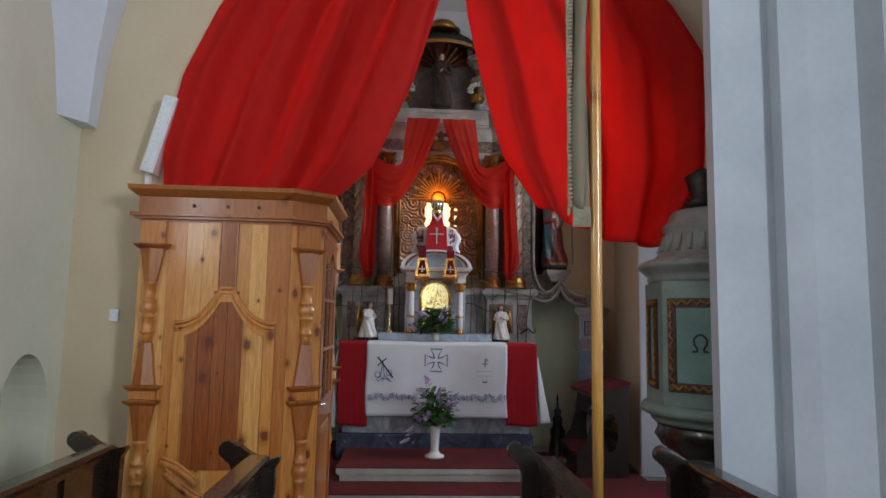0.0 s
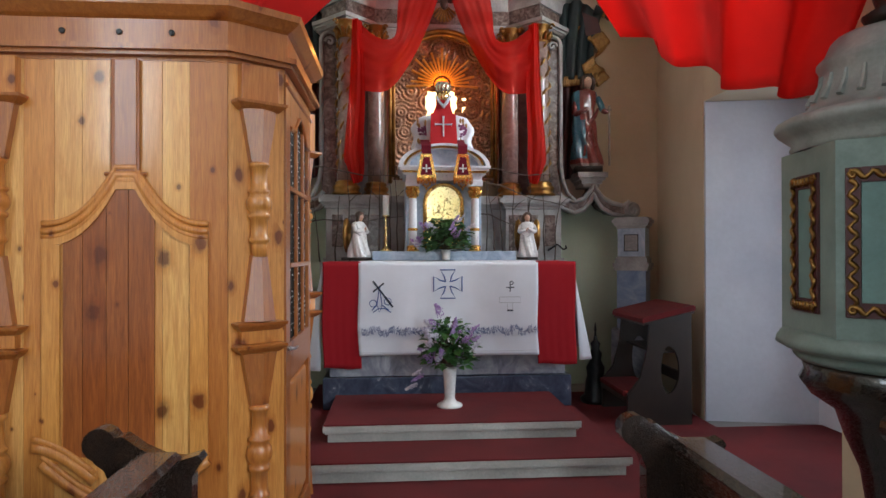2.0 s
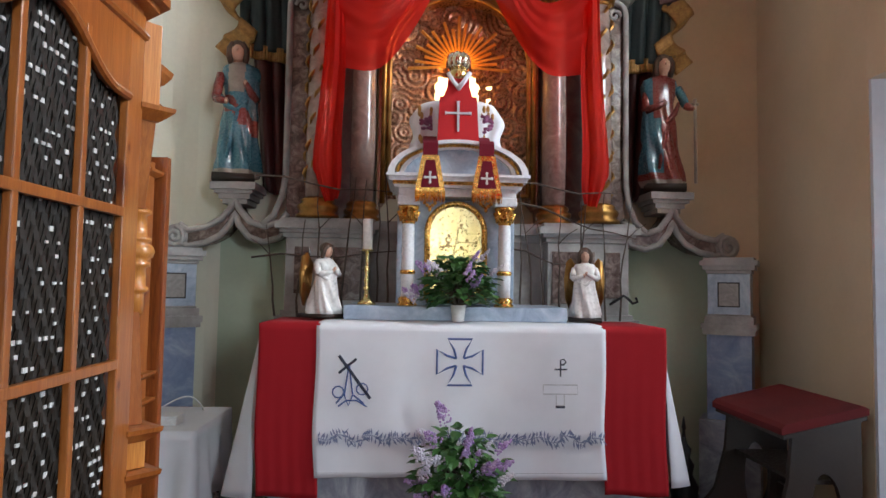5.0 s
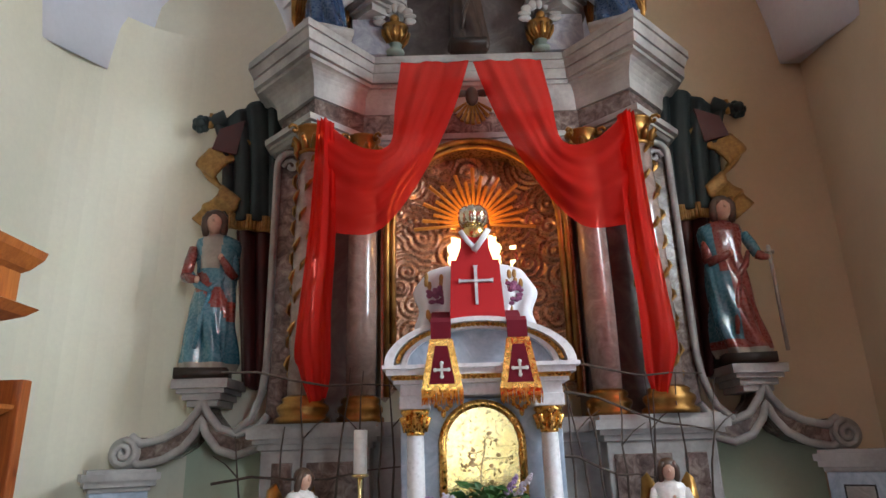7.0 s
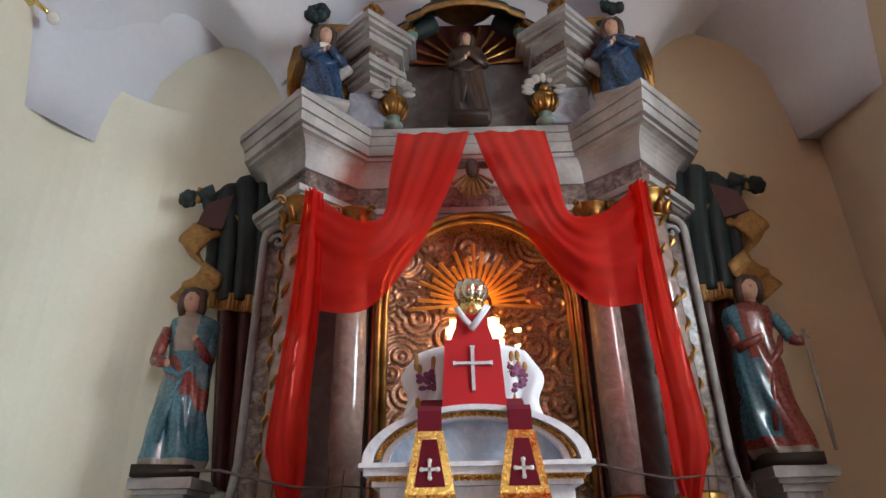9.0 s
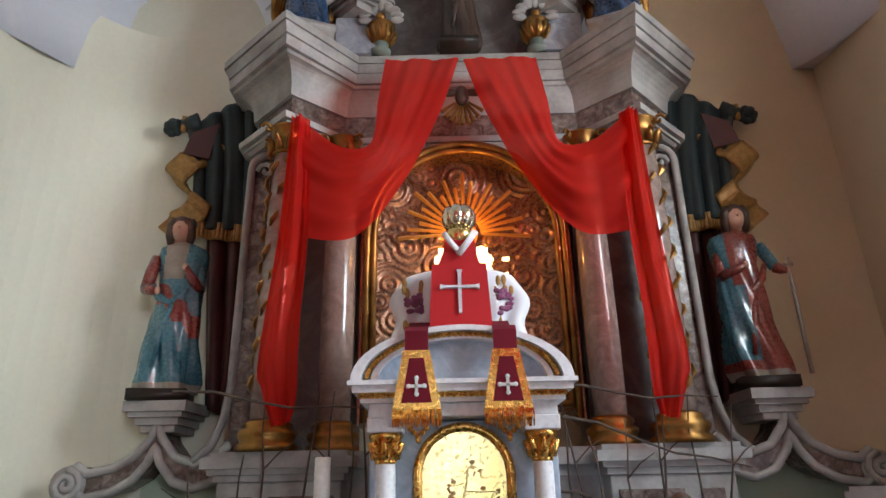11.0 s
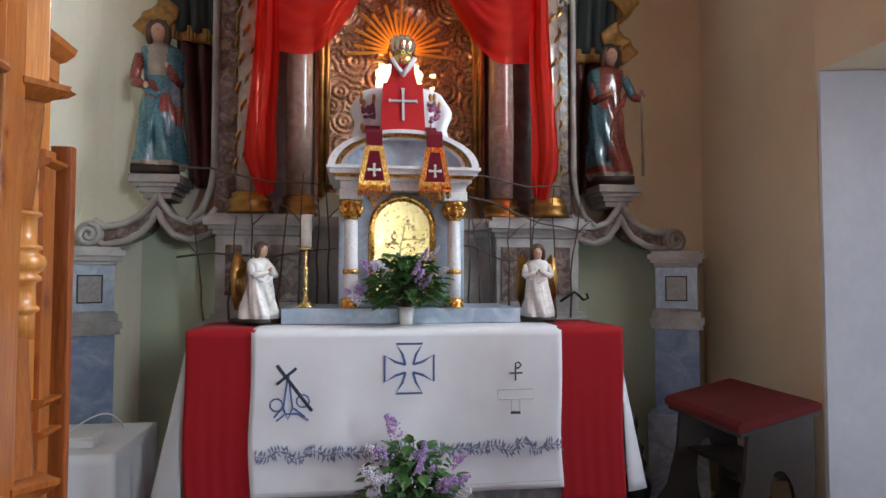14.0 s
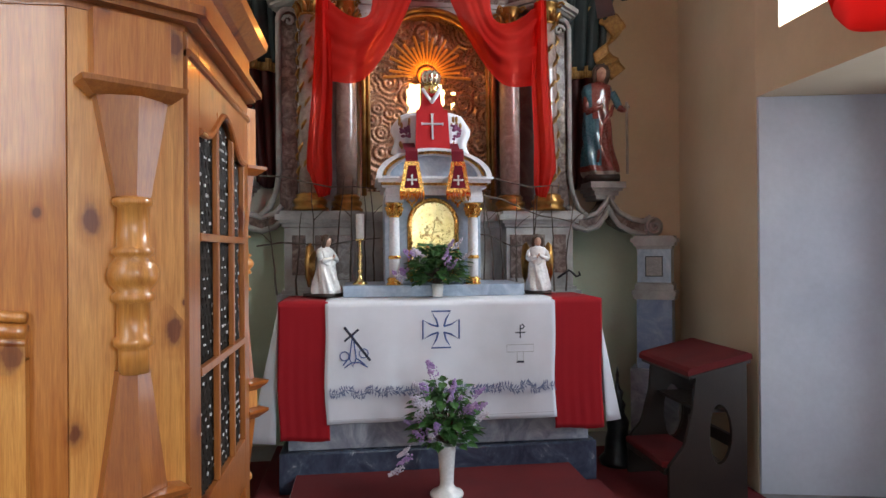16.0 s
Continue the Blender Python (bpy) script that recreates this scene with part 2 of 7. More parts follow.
INK = plain("dark_embroidery", (0.02, 0.022, 0.04), (0.05, 0.055, 0.08), 30, 0.9)
GREYT = plain("grey_embroidery", (0.50, 0.50, 0.54), (0.60, 0.60, 0.62), 30, 0.9)
BLACK = plain("black_iron", (0.012, 0.012, 0.013), (0.03, 0.03, 0.03), 10, 0.45, 0.4)
WAX = plain("white_wax", (0.82, 0.80, 0.76), (0.86, 0.84, 0.80), 5, 0.4)
PLUM = plain("plum_embroidery", (0.16, 0.035, 0.10), (0.26, 0.08, 0.17), 40, 0.8)
LEAF = plain("lilac_leaf", (0.025, 0.085, 0.018), (0.06, 0.16, 0.035), 12, 0.5)
LILAC = plain("lilac_blossom", (0.30, 0.16, 0.42), (0.52, 0.38, 0.62), 25, 0.8)
PALE_L = plain("pale_lilac_blossom", (0.55, 0.50, 0.62), (0.72, 0.70, 0.74), 25, 0.8)
TWIG = plain("bare_twig", (0.05, 0.033, 0.025), (0.10, 0.07, 0.05), 20, 0.8)
CHINA = plain("white_porcelain", (0.80, 0.79, 0.76), (0.84, 0.83, 0.81), 5, 0.18, bump=0.02)
CREAM = plain("cream_plastic", (0.76, 0.77, 0.78), (0.80, 0.81, 0.82), 5, 0.4, bump=0.02)
SKIN = plain("painted_flesh", (0.52, 0.30, 0.21), (0.60, 0.37, 0.27), 9, 0.4)
HAIR = plain("painted_brown_hair", (0.05, 0.026, 0.016), (0.09, 0.05, 0.03), 25, 0.45)
TEAL = plain("painted_teal_mantle", (0.035, 0.125, 0.17), (0.065, 0.19, 0.24), 5, 0.28, coat=0.5, speck=0.08)
MADDER = plain("painted_madder_robe", (0.15, 0.025, 0.019), (0.22, 0.042, 0.03), 5, 0.3, coat=0.5, speck=0.08)
GREYR = plain("painted_grey_robe", (0.24, 0.21, 0.18), (0.36, 0.32, 0.26), 8, 0.4)
ROYAL = plain("painted_royal_blue", (0.010, 0.034, 0.085), (0.022, 0.062, 0.14), 8, 0.3, coat=0.3)
UMBER = plain("painted_umber_robe", (0.030, 0.017, 0.012), (0.062, 0.034, 0.022), 8, 0.4)
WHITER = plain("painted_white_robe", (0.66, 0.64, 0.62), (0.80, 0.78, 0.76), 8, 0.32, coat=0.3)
GREEN_D = plain("painted_dark_green_drapery", (0.008, 0.018, 0.020), (0.016, 0.032, 0.033), 6, 0.62)
WINE_D = plain("painted_wine_drapery", (0.055, 0.012, 0.012), (0.09, 0.02, 0.018), 6, 0.5)
FRINGE = plain("ochre_gold_fringe", (0.30, 0.155, 0.04), (0.44, 0.245, 0.07), 30, 0.5, 0.3)
PANE = glowing("bright_window_pane", (0.85, 0.93, 1.0), 2.2)
AMBER = glowing("amber_lit_pane", (1.0, 0.80, 0.42), 3.2)
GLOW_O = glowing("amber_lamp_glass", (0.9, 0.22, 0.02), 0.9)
GILT_R = plain("lamp_lit_gilded_rays", (0.72, 0.34, 0.07), (0.86, 0.46, 0.11), 12, 0.42, 0.35, 0.15)
GRILLE_B = plain("dark_grille_backing", (0.02, 0.014, 0.010), (0.035, 0.022, 0.014), 12, 0.4)
STEEL = plain("grey_steel", (0.45, 0.45, 0.46), (0.55, 0.55, 0.56), 12, 0.3, 1.0)


# ---- mesh helpers ----
def bm_new():
    return bmesh.new()


def part(name, bm, material, parent=None, label="", smooth=False, solid=0.0):
    """Links a bmesh as one mesh object, under a thing or a part when parent is given."""
    bmesh.ops.recalc_face_normals(bm, faces=bm.faces)
    me = bpy.data.meshes.new(name)
    if smooth:
        for f in bm.faces:
            f.smooth = True
    bm.to_mesh(me)
    bm.free()
    for k in (material if isinstance(material, (list, tuple)) else (material,)):
        me.materials.append(k)
    ob = new(name, me)
    if parent is not None:
        ob.parent = parent
        if parent.type == "EMPTY":
            ob.matrix_parent_inverse = Matrix.Translation(-parent.location)
    if label:
        ob["label"] = label
    if solid:
        s = ob.modifiers.new("thickness", "SOLIDIFY")
        s.thickness, s.offset = solid, 0
    return ob


def thing(name, at, label, category, group="", kind=""):
    e = new(name)
    e.location = at
    e.empty_display_size = 0.1
    return tagged(e, label, category, group, kind)


def ring(bm, pts):
    return [bm.verts.new(p) for p in pts]


def loft(bm, rings, closed=True, caps=True, mat=0):
    """Skins a list of rings of places."""
    rows = [ring(bm, r) for r in rings]
    n = len(rows[0])
    for a, b in zip(rows, rows[1:]):
        for i in range(n if closed else n - 1):
            j = (i + 1) % n
            f = bm.faces.new((a[i], a[j], b[j], b[i]))
            f.material_index = mat
    if caps and closed:
        bm.faces.new(rows[0]).material_index = mat
        bm.faces.new(rows[-1]).material_index = mat
    return rows


def skinned(rings):
    bm = bm_new()
    loft(bm, rings)
    return bm


def box(bm, x0, x1, y0, y1, z0, z1, bevel=0.0, mat=0):
    n0 = len(bm.verts)
    loft(bm, [[(x0, y0, z), (x1, y0, z), (x1, y1, z), (x0, y1, z)] for z in (z0, z1)], mat=mat)
    if bevel:
        bm.verts.ensure_lookup_table()
        vs = set(bm.verts[n0:])
        es = [e for e in bm.edges if e.verts[0] in vs]
        bmesh.ops.bevel(bm, geom=es, offset=bevel, segments=2, affect="EDGES", profile=0.6)
    return bm


def lathe(bm, cx, cy, prof, n=20, sx=1.0, sy=1.0, twist=0.0, mat=0):
    """Turns a profile of (radius, height) round the upright through cx, cy."""
    loft(bm, [[(cx + sx * r * math.cos(2 * math.pi * i / n + twist), cy + sy * r * math.sin(2 * math.pi * i / n + twist), z) for i in range(n)] for r, z in prof], mat=mat)
    return bm


def slab_xz(bm, pts, y0, y1, mat=0):
    """A flat shape in x and z, as deep as y0 to y1."""
    loft(bm, [[(x, y, z) for x, z in pts] for y in (y0, y1)], mat=mat)
    return bm


def slab_xy(bm, pts, z0, z1, mat=0):
    loft(bm, [[(x, y, z) for x, y in pts] for z in (z0, z1)], mat=mat)
    return bm


def slab_yz(bm, pts, x0, x1, mat=0):
    loft(bm, [[(x, y, z) for y, z in pts] for x in (x0, x1)], mat=mat)
    return bm


def tube(bm, pts, r, n=8, mat=0, flat=1.0):
    """A round bar along a line of places; r is a number or one for each place."""
    pts = [Vector(p) for p in pts]
    rs = r if isinstance(r, (list, tuple)) else [r] * len(pts)
    rings, up = [], None
    for i, p in enumerate(pts):
        d = (pts[min(i + 1, len(pts) - 1)] - pts[max(i - 1, 0)]).normalized()
        if up is None:
            up = Vector((0, 1, 0)) if abs(d.y) < 0.9 else Vector((1, 0, 0))
        a = d.cross(up).normalized()
        up = a.cross(d).normalized()
        rings.append([p + rs[i] * (math.cos(2 * math.pi * k / n) * a + flat * math.sin(2 * math.pi * k / n) * up) for k in range(n)])
    loft(bm, rings, mat=mat)
    return bm


def ball(bm, c, r, n=14, m=9, sx=1, sy=1, sz=1, mat=0):
    loft(bm, [[(c[0] + sx * r * math.sin(a) * math.cos(2 * math.pi * k / n), c[1] + sy * r * math.sin(a) * math.sin(2 * math.pi * k / n), c[2] + sz * r * math.cos(a)) for k in range(n)]
              for a in [math.pi * (0.04 + 0.92 * j / m) for j in range(m + 1)]], mat=mat)
    return bm


def sheet(bm, fn, nu, nv, mat=0):
    """A grid of places fn(u, v), u and v from 0 to 1."""
    loft(bm, [[fn(i / nu, j / nv) for i in range(nu + 1)] for j in range(nv + 1)], closed=False, mat=mat)
    return bm


def arch(x0, x1, z0, zs, rise, n=16):
    """An outline of an opening: upright sides to zs, then an elliptic head."""
    c, a = (x0 + x1) / 2, (x1 - x0) / 2
    return [(x0, z0)] + [(c - a * math.cos(math.pi * k / n), zs + rise * math.sin(math.pi * k / n)) for k in range(n + 1)] + [(x1, z0)]


def wall_with_arch(bm, outer, inner, y0, y1):
    """A wall in x and z pierced by an arched opening that reaches the floor."""
    n = len(inner)
    (xa, za), (xb, zb) = outer
    for y in (y0, y1):
        lo = [bm.verts.new((x, y, z)) for x, z in inner]
        hi = [bm.verts.new((max(xa, min(xb, x)), y, zb)) for x, z in inner]
        cl, cr = [bm.verts.new((xa, y, z)) for z in (za, zb)], [bm.verts.new((xb, y, z)) for z in (za, zb)]
        for i in range(1, n - 2):
            bm.faces.new((lo[i], lo[i + 1], hi[i + 1], hi[i]))
        bm.faces.new((cl[0], lo[0], lo[1], hi[1], cl[1]))
        bm.faces.new((lo[-1], cr[0], cr[1], hi[-2], lo[-2]))
    loft(bm, [[(x, y, z) for x, z in inner] for y in (y0, y1)], closed=False)
    return bm


# ---- the setting ----
def structure(name, bm, material, label, category="", smooth=False):
    return tagged(part(name, bm, material, smooth=smooth), label, category or name.split("_")[0], kind="structure")


bm = box(bm_new(), -2.8, 3.2, -6.2, 9.0, -0.2, 0.0)
structure("floor", bm, FLAG, "worn grey stone floor of the church")
bm = box(bm_new(), -2.3, 2.08, 4.75, 8.05, 0.004, 0.014)
box(bm, 2.081, 2.94, 5.16, 6.72, 0.004, 0.014)
structure("carpet", bm, CARPET, "wine red carpet covering the chancel floor", "carpet")
BACK_Y, SIDE_X = 8.5, 2.36
niche = arch(-0.30, 0.38, 2.25, 3.05, 0.28)
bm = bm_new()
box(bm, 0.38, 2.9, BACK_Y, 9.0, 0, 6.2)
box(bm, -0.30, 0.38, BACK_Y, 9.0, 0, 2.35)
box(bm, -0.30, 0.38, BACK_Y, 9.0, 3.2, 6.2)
structure("wall_east", bm, WALL, "cream plastered chancel wall behind the altar, coloured as shaded")
# the left half stands apart to take the paler, window-lit plaster colour
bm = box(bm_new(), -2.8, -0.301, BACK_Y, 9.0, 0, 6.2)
structure("wall_east_north", bm, WALL_L, "left part of the cream chancel wall, coloured as lit", "wall")
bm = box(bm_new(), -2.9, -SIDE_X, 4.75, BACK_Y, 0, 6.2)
structure("wall_north", bm, WALL_L, "cream plastered side wall of the chancel, coloured as lit")

# the south wall of the chancel: a deep recess below, a window above
def wall_x(y):
    return 2.36 - 0.26 * (8.5 - y) / 1.54


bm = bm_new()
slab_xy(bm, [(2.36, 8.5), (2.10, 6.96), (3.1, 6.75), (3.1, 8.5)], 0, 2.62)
structure("wall_south", bm, [WALL], "cream plastered side wall of the chancel, coloured as shaded")
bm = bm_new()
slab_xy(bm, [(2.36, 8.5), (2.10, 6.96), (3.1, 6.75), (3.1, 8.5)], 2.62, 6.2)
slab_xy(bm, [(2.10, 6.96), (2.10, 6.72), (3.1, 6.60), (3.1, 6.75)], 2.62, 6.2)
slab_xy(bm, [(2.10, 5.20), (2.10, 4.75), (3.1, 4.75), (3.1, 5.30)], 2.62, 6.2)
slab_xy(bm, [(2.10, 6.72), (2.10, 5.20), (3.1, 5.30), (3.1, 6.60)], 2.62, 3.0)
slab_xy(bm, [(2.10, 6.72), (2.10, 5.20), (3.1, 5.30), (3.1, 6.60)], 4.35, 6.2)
structure("wall_south_upper", bm, WALL, "cream plastered wall over a deep recess, coloured as shaded", "wall")
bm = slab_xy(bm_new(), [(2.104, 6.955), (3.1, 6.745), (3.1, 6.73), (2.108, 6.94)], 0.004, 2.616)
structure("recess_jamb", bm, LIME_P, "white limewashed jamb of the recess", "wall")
bm = box(bm_new(), 2.95, 3.1, 4.75, 5.2, 0, 2.62)
box(bm, 2.95, 3.1, 6.3, 6.8, 0, 2.62)
box(bm, 2.95, 3.1, 5.2, 6.3, 0, 0.5)
box(bm, 2.95, 3.1, 5.2, 6.3, 2.3, 2.62)
structure("recess_back", bm, LIME, "white limewashed back of the recess", "wall")
bm = box(bm_new(), 2.10, 3.1, 4.75, 5.15, 0, 2.62)
structure("recess_side", bm, LIME, "white limewashed near side of the recess", "wall")
win = thing("window_1", (2.78, 5.95, 3.0), "bright chancel window with a dark frame", "window", kind="structure")
part("pane", box(bm_new(), 2.80, 2.81, 5.28, 6.62, 3.0, 4.35), PANE, win)
bm = bm_new()
for y in (5.28, 5.93, 6.58):
    box(bm, 2.76, 2.80, y, y + 0.05, 3.0, 4.35)
for z in (3.0, 3.65, 4.3):
    box(bm, 2.765, 2.795, 5.28, 6.62, z, z + 0.05)
part("window_frame", bm, BLACK, win)

# groin vault over the chancel
def vault(u, v):
    x, y = -2.7 + 5.4 * u, 4.9 + 3.7 * v
    w, q = min(1, abs(y - 6.7) / 1.8), min(1, abs(x) / 2.42)
    dome = 4.28 + 1.55 * (1 - w ** 2.2) ** 0.5 * (1 - q ** 2.4) ** 0.5
    p = min(1, abs(abs(x) - 1.76) / 0.63)
    r = min(1, abs(y - 6.7) / 1.0)
    mid = min(1, abs(x) / 1.14)
    return (x, y, max(dome, 4.28 + 0.98 * (1 - p * p) ** 0.5, 4.24 + 1.45 * (1 - mid ** 4) ** 0.5, 4.24 + 1.1 * (1 - r * r) ** 0.5))


bm = sheet(bm_new(), vault, 110, 60)
tagged(part("ceiling", bm, LIME, smooth=True, solid=0.08), "white limewashed vault with lunettes over the chancel", "ceiling", kind="structure")
SPRING = [(0.14, 4.28, 7.68, 4.05, 0.05), (0.17, 4.55, 7.58, 4.42, 0.06), (0.23, 4.88, 7.44, 4.85, 0.12), (0.40, 5.10, 7.27, 5.15, 0.25), (0.72, 5.25, 7.0, 5.45, 0.55)]
for sgn in (-1, 1):
    rings = []
    for xa, za, yb, zb, inward in SPRING:
        side = SIDE_X if sgn < 0 else SIDE_X - 0.168 * (8.5 - yb)
        a, b = Vector((SIDE_X - xa, BACK_Y, za)), Vector((side, yb, zb))
        c = Vector((SIDE_X - 0.10 - inward, BACK_Y - 0.10 - 1.3 * inward, (za + zb) / 2))
        row = [a * (1 - t) ** 2 + c * (2 * t * (1 - t)) + b * t * t for t in [k / 16 for k in range(17)]]
        row = [Vector((SIDE_X + 0.03, BACK_Y + 0.03, za)), Vector((a.x, BACK_Y + 0.03, za))] + row + [Vector((SIDE_X + 0.03, yb, zb))]
        rings.append([(sgn * p.x, p.y, p.z) for p in row])
    structure("vault_springer_" + str((3 + sgn) // 2), skinned(rings), LIME, "white foot of the vault in the wall corner", "vault", smooth=True)
for sgn in (-1, 1):
    rib = [(math.cos(a), math.sin(a)) for a in [math.radians(2 + 150 * k / 30) for k in range(31)]]
    bm = skinned([[(sgn * (1.76 + (0.63 + e) * c), y, 4.28 + (0.97 + e) * q) for e, y in ((0.0, 8.52), (-0.01, 8.36), (0.20, 8.24), (0.34, 8.52))] for c, q in rib])
    structure("vault_arch_" + str((3 + sgn) // 2), bm, LIME, "white rounded lunette arch on the chancel wall", "vault")
bm = bm_new()
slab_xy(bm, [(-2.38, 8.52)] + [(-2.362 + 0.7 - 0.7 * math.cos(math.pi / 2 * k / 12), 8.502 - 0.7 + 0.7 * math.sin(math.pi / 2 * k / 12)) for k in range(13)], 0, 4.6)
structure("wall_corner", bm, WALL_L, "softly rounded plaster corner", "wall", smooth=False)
bm = box(bm_new(), -1.16, 1.16, BACK_Y - 0.006, BACK_Y + 0.01, 4.2, 5.75)
structure("wall_crown", bm, LIME, "white limewashed wall above the retable", "wall")
part_d = box(bm_new(), -1.66, 1.98, BACK_Y - 0.004, BACK_Y + 0.01, 0, 1.88)
structure("wall_dado", part_d, DADO, "sage green painted lower wall behind the retable", "wall")

# chancel arch
ARCH = arch(-1.93, 1.78, 0.0, 2.45, 1.95, 28)
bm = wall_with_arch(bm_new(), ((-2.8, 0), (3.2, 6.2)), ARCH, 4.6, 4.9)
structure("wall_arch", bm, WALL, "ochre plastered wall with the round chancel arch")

# nave
bm = box(bm_new(), -2.95, -2.5, -6.2, 1.2, 0, 6.2)
box(bm, -2.95, -2.5, 2.2, 3.9, 0, 6.2)
box(bm, -2.95, -2.5, 1.2, 2.2, 0, 1.9)
box(bm, -2.95, -2.5, 1.2, 2.2, 4.0, 6.2)
box(bm, -2.95, -2.78, 3.9, 4.6, 0, 6.2)
structure("wall_nave_north", bm, WALL_L, "pale plastered nave wall with a low niche")
bm = wall_with_arch(bm_new(), ((3.9, 0), (4.6, 6.2)), arch(3.96, 4.50, 0.0, 0.85, 0.45), 0.0, 0.279)
for v in bm.verts:
    v.co = (-2.5 - v.co.y, v.co.x, v.co.z)
structure("niche_wall", bm, WALL_L, "plaster wall round the low rounded niche", "wall")
bm = bm_new()
loft(bm, [[(-2.52, 4.62, z), (-2.52 + a, 4.62, z), (-2.52 + a, 4.62 - b * 0.4, z), (-2.52, 4.62 - b, z)] for a, b, z in ((0.12, 0.35, 2.75), (0.16, 0.45, 3.2), (0.3, 0.7, 3.9), (0.7, 1.2, 4.7), (1.4, 2.0, 5.4))])
structure("vault_springer_nave", bm, LIME, "white foot of the nave vault in the corner", "vault")
bm = box(bm_new(), 2.75, 3.2, -6.2, -1.6, 0, 6.2)
box(bm, 2.75, 3.2, -0.4, 4.6, 0, 6.2)
box(bm, 2.75, 3.2, -1.6, -0.4, 0, 1.9)
box(bm, 2.75, 3.2, -1.6, -0.4, 4.0, 6.2)
structure("wall_nave_south", bm, LIME, "white plastered nave wall with a window")
bm = box(bm_new(), -2.95, -0.7, -6.4, -6.0, 0, 6.2)
box(bm, 1.1, 3.2, -6.4, -6.0, 0, 6.2)
box(bm, -0.7, 1.1, -6.4, -6.0, 3.5, 6.2)
structure("wall_west", bm, LIME, "white plastered west wall with the door opening")
bm = box(bm_new(), -2.95, 3.2, -6.4, 4.6, 5.6, 5.8)
structure("ceiling_nave", bm, LIME, "white plastered nave ceiling", "ceiling")
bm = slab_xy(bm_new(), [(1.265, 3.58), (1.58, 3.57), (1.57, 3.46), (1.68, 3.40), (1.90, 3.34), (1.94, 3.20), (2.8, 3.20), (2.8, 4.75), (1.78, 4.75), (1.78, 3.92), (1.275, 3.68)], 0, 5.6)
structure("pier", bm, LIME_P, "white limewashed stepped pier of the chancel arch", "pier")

# steps before the altar
def altar_step(x0, x1, y0, y1, z0, z1, label):
    e = thing("altar_step", (0.5 * (x0 + x1), y0, z0), label, "step", "steps before the altar")
    h = z1 - z0
    bm = box(bm_new(), x0 + 0.03, x1 - 0.03, y0 + 0.03, y1, z0, z1 - 0.055)
    box(bm, x0 + 0.012, x1 - 0.012, y0 + 0.015, y1, z1 - 0.055, z1 - 0.04, 0.003)
    box(bm, x0, x1, y0, y1, z1 - 0.04, z1, 0.008)
    part("stone_step", bm, STEP, e)
    part("carpet_top", box(bm_new(), x0 + 0.004, x1 - 0.004, y0 + 0.006, y1, z1 + 0.001, z1 + 0.011, 0.004), CARPET, e, "wine red carpet")


altar_step(-1.15, 1.02, 5.70, 8.0, 0.014, 0.128, "low grey stone altar step covered with red carpet")
altar_step(-0.90, 0.82, 6.10, 7.02, 0.139, 0.248, "upper grey stone altar step covered with red carpet")

# ---- the altar ----
AX = 0.0
alt = thing("altar", (AX, 7.3, 0.14), "marble altar block on a dark blue veined plinth", "altar")
bm = box(bm_new(), -1.0, 1.0, 6.985, 7.8, 0.139, 0.39, 0.012)
part("plinth", bm, NAVY_M, alt, "dark blue veined marble plinth")
bm = box(bm_new(), -0.95, 0.96, 7.03, 7.8, 0.392, 1.22, 0.01)
part("body", bm, GREY_M, alt)
part("mensa", box(bm_new(), -0.985, 1.005, 7.0, 7.85, 1.222, 1.29, 0.008), GREY_M, alt)


def fall(u, v, x0, x1, z0, z1, y0, wob, ph):
    """Cloth over the front edge of the altar: lies on top, then hangs."""
    top = 0.10
    x = x0 + (x1 - x0) * u
    if v < top:
        return (x, y0 + 0.55 * (1 - v / top), z0 + 0.0)
    w = (v - top) / (1 - top)
    return (x + 0.01 * w * math.sin(7 * w + ph), y0 - 0.014 - wob * w * (0.5 + 0.5 * math.sin(9 * u * (x1 - x0) / 0.5 + ph + 2.2 * w)) - 0.3 * wob * w * math.sin(31 * u + ph), z0 - (z0 - z1) * w + 0.006 * w * math.sin(5 * u + ph))


bm = sheet(bm_new(), lambda u, v: fall(u, v, -1.0, 1.02, 1.297, 0.62, 6.998, 0.008, 0.0), 60, 30)
for sgn, xe in ((-1, -0.995), (1, 1.018)):
    def side(u, v, sgn=sgn, xe=xe):
        y = 7.0 + 0.62 * u
        drop = (0.85 if sgn < 0 else 0.79) - 0.06 * u + 0.01 * math.sin(9 * u)
        return (xe + sgn * (0.008 + v * (0.03 + 0.135 * min(1.0, u / 0.09) ** 0.8 + 0.018 * math.sin(21 * u + sgn))), y, 1.297 - drop * v)
    sheet(bm, side, 48, 18)
c = part("altar_cloth", bm, LINEN, smooth=True, solid=0.003)
tagged(c, "white linen cloth hanging over the altar sides", "altar cloth")
for x0, x1, zz in ((-0.995, -0.70, 0.475), (0.705, 1.025, 0.487)):
    bm = sheet(bm_new(), lambda u, v: fall(u, v, x0, x1, 1.309, zz, 6.962, 0.006, 1.0), 20, 30)
    c = part("red_altar_runner", bm, RED_C, smooth=True, solid=0.004)
    tagged(c, "deep red cloth strip hanging over the altar front", "altar cloth", "red strips on the altar")
fr = thing("altar_frontal", (AX, 6.96, 1.31), "white linen altar frontal embroidered in blue and black", "altar cloth")
bm = sheet(bm_new(), lambda u, v: fall(u, v, -0.715, 0.715, 1.315, 0.57, 6.955, 0.010, 0.3), 60, 34)
part("linen", bm, LINEN, fr, smooth=True, solid=0.003)

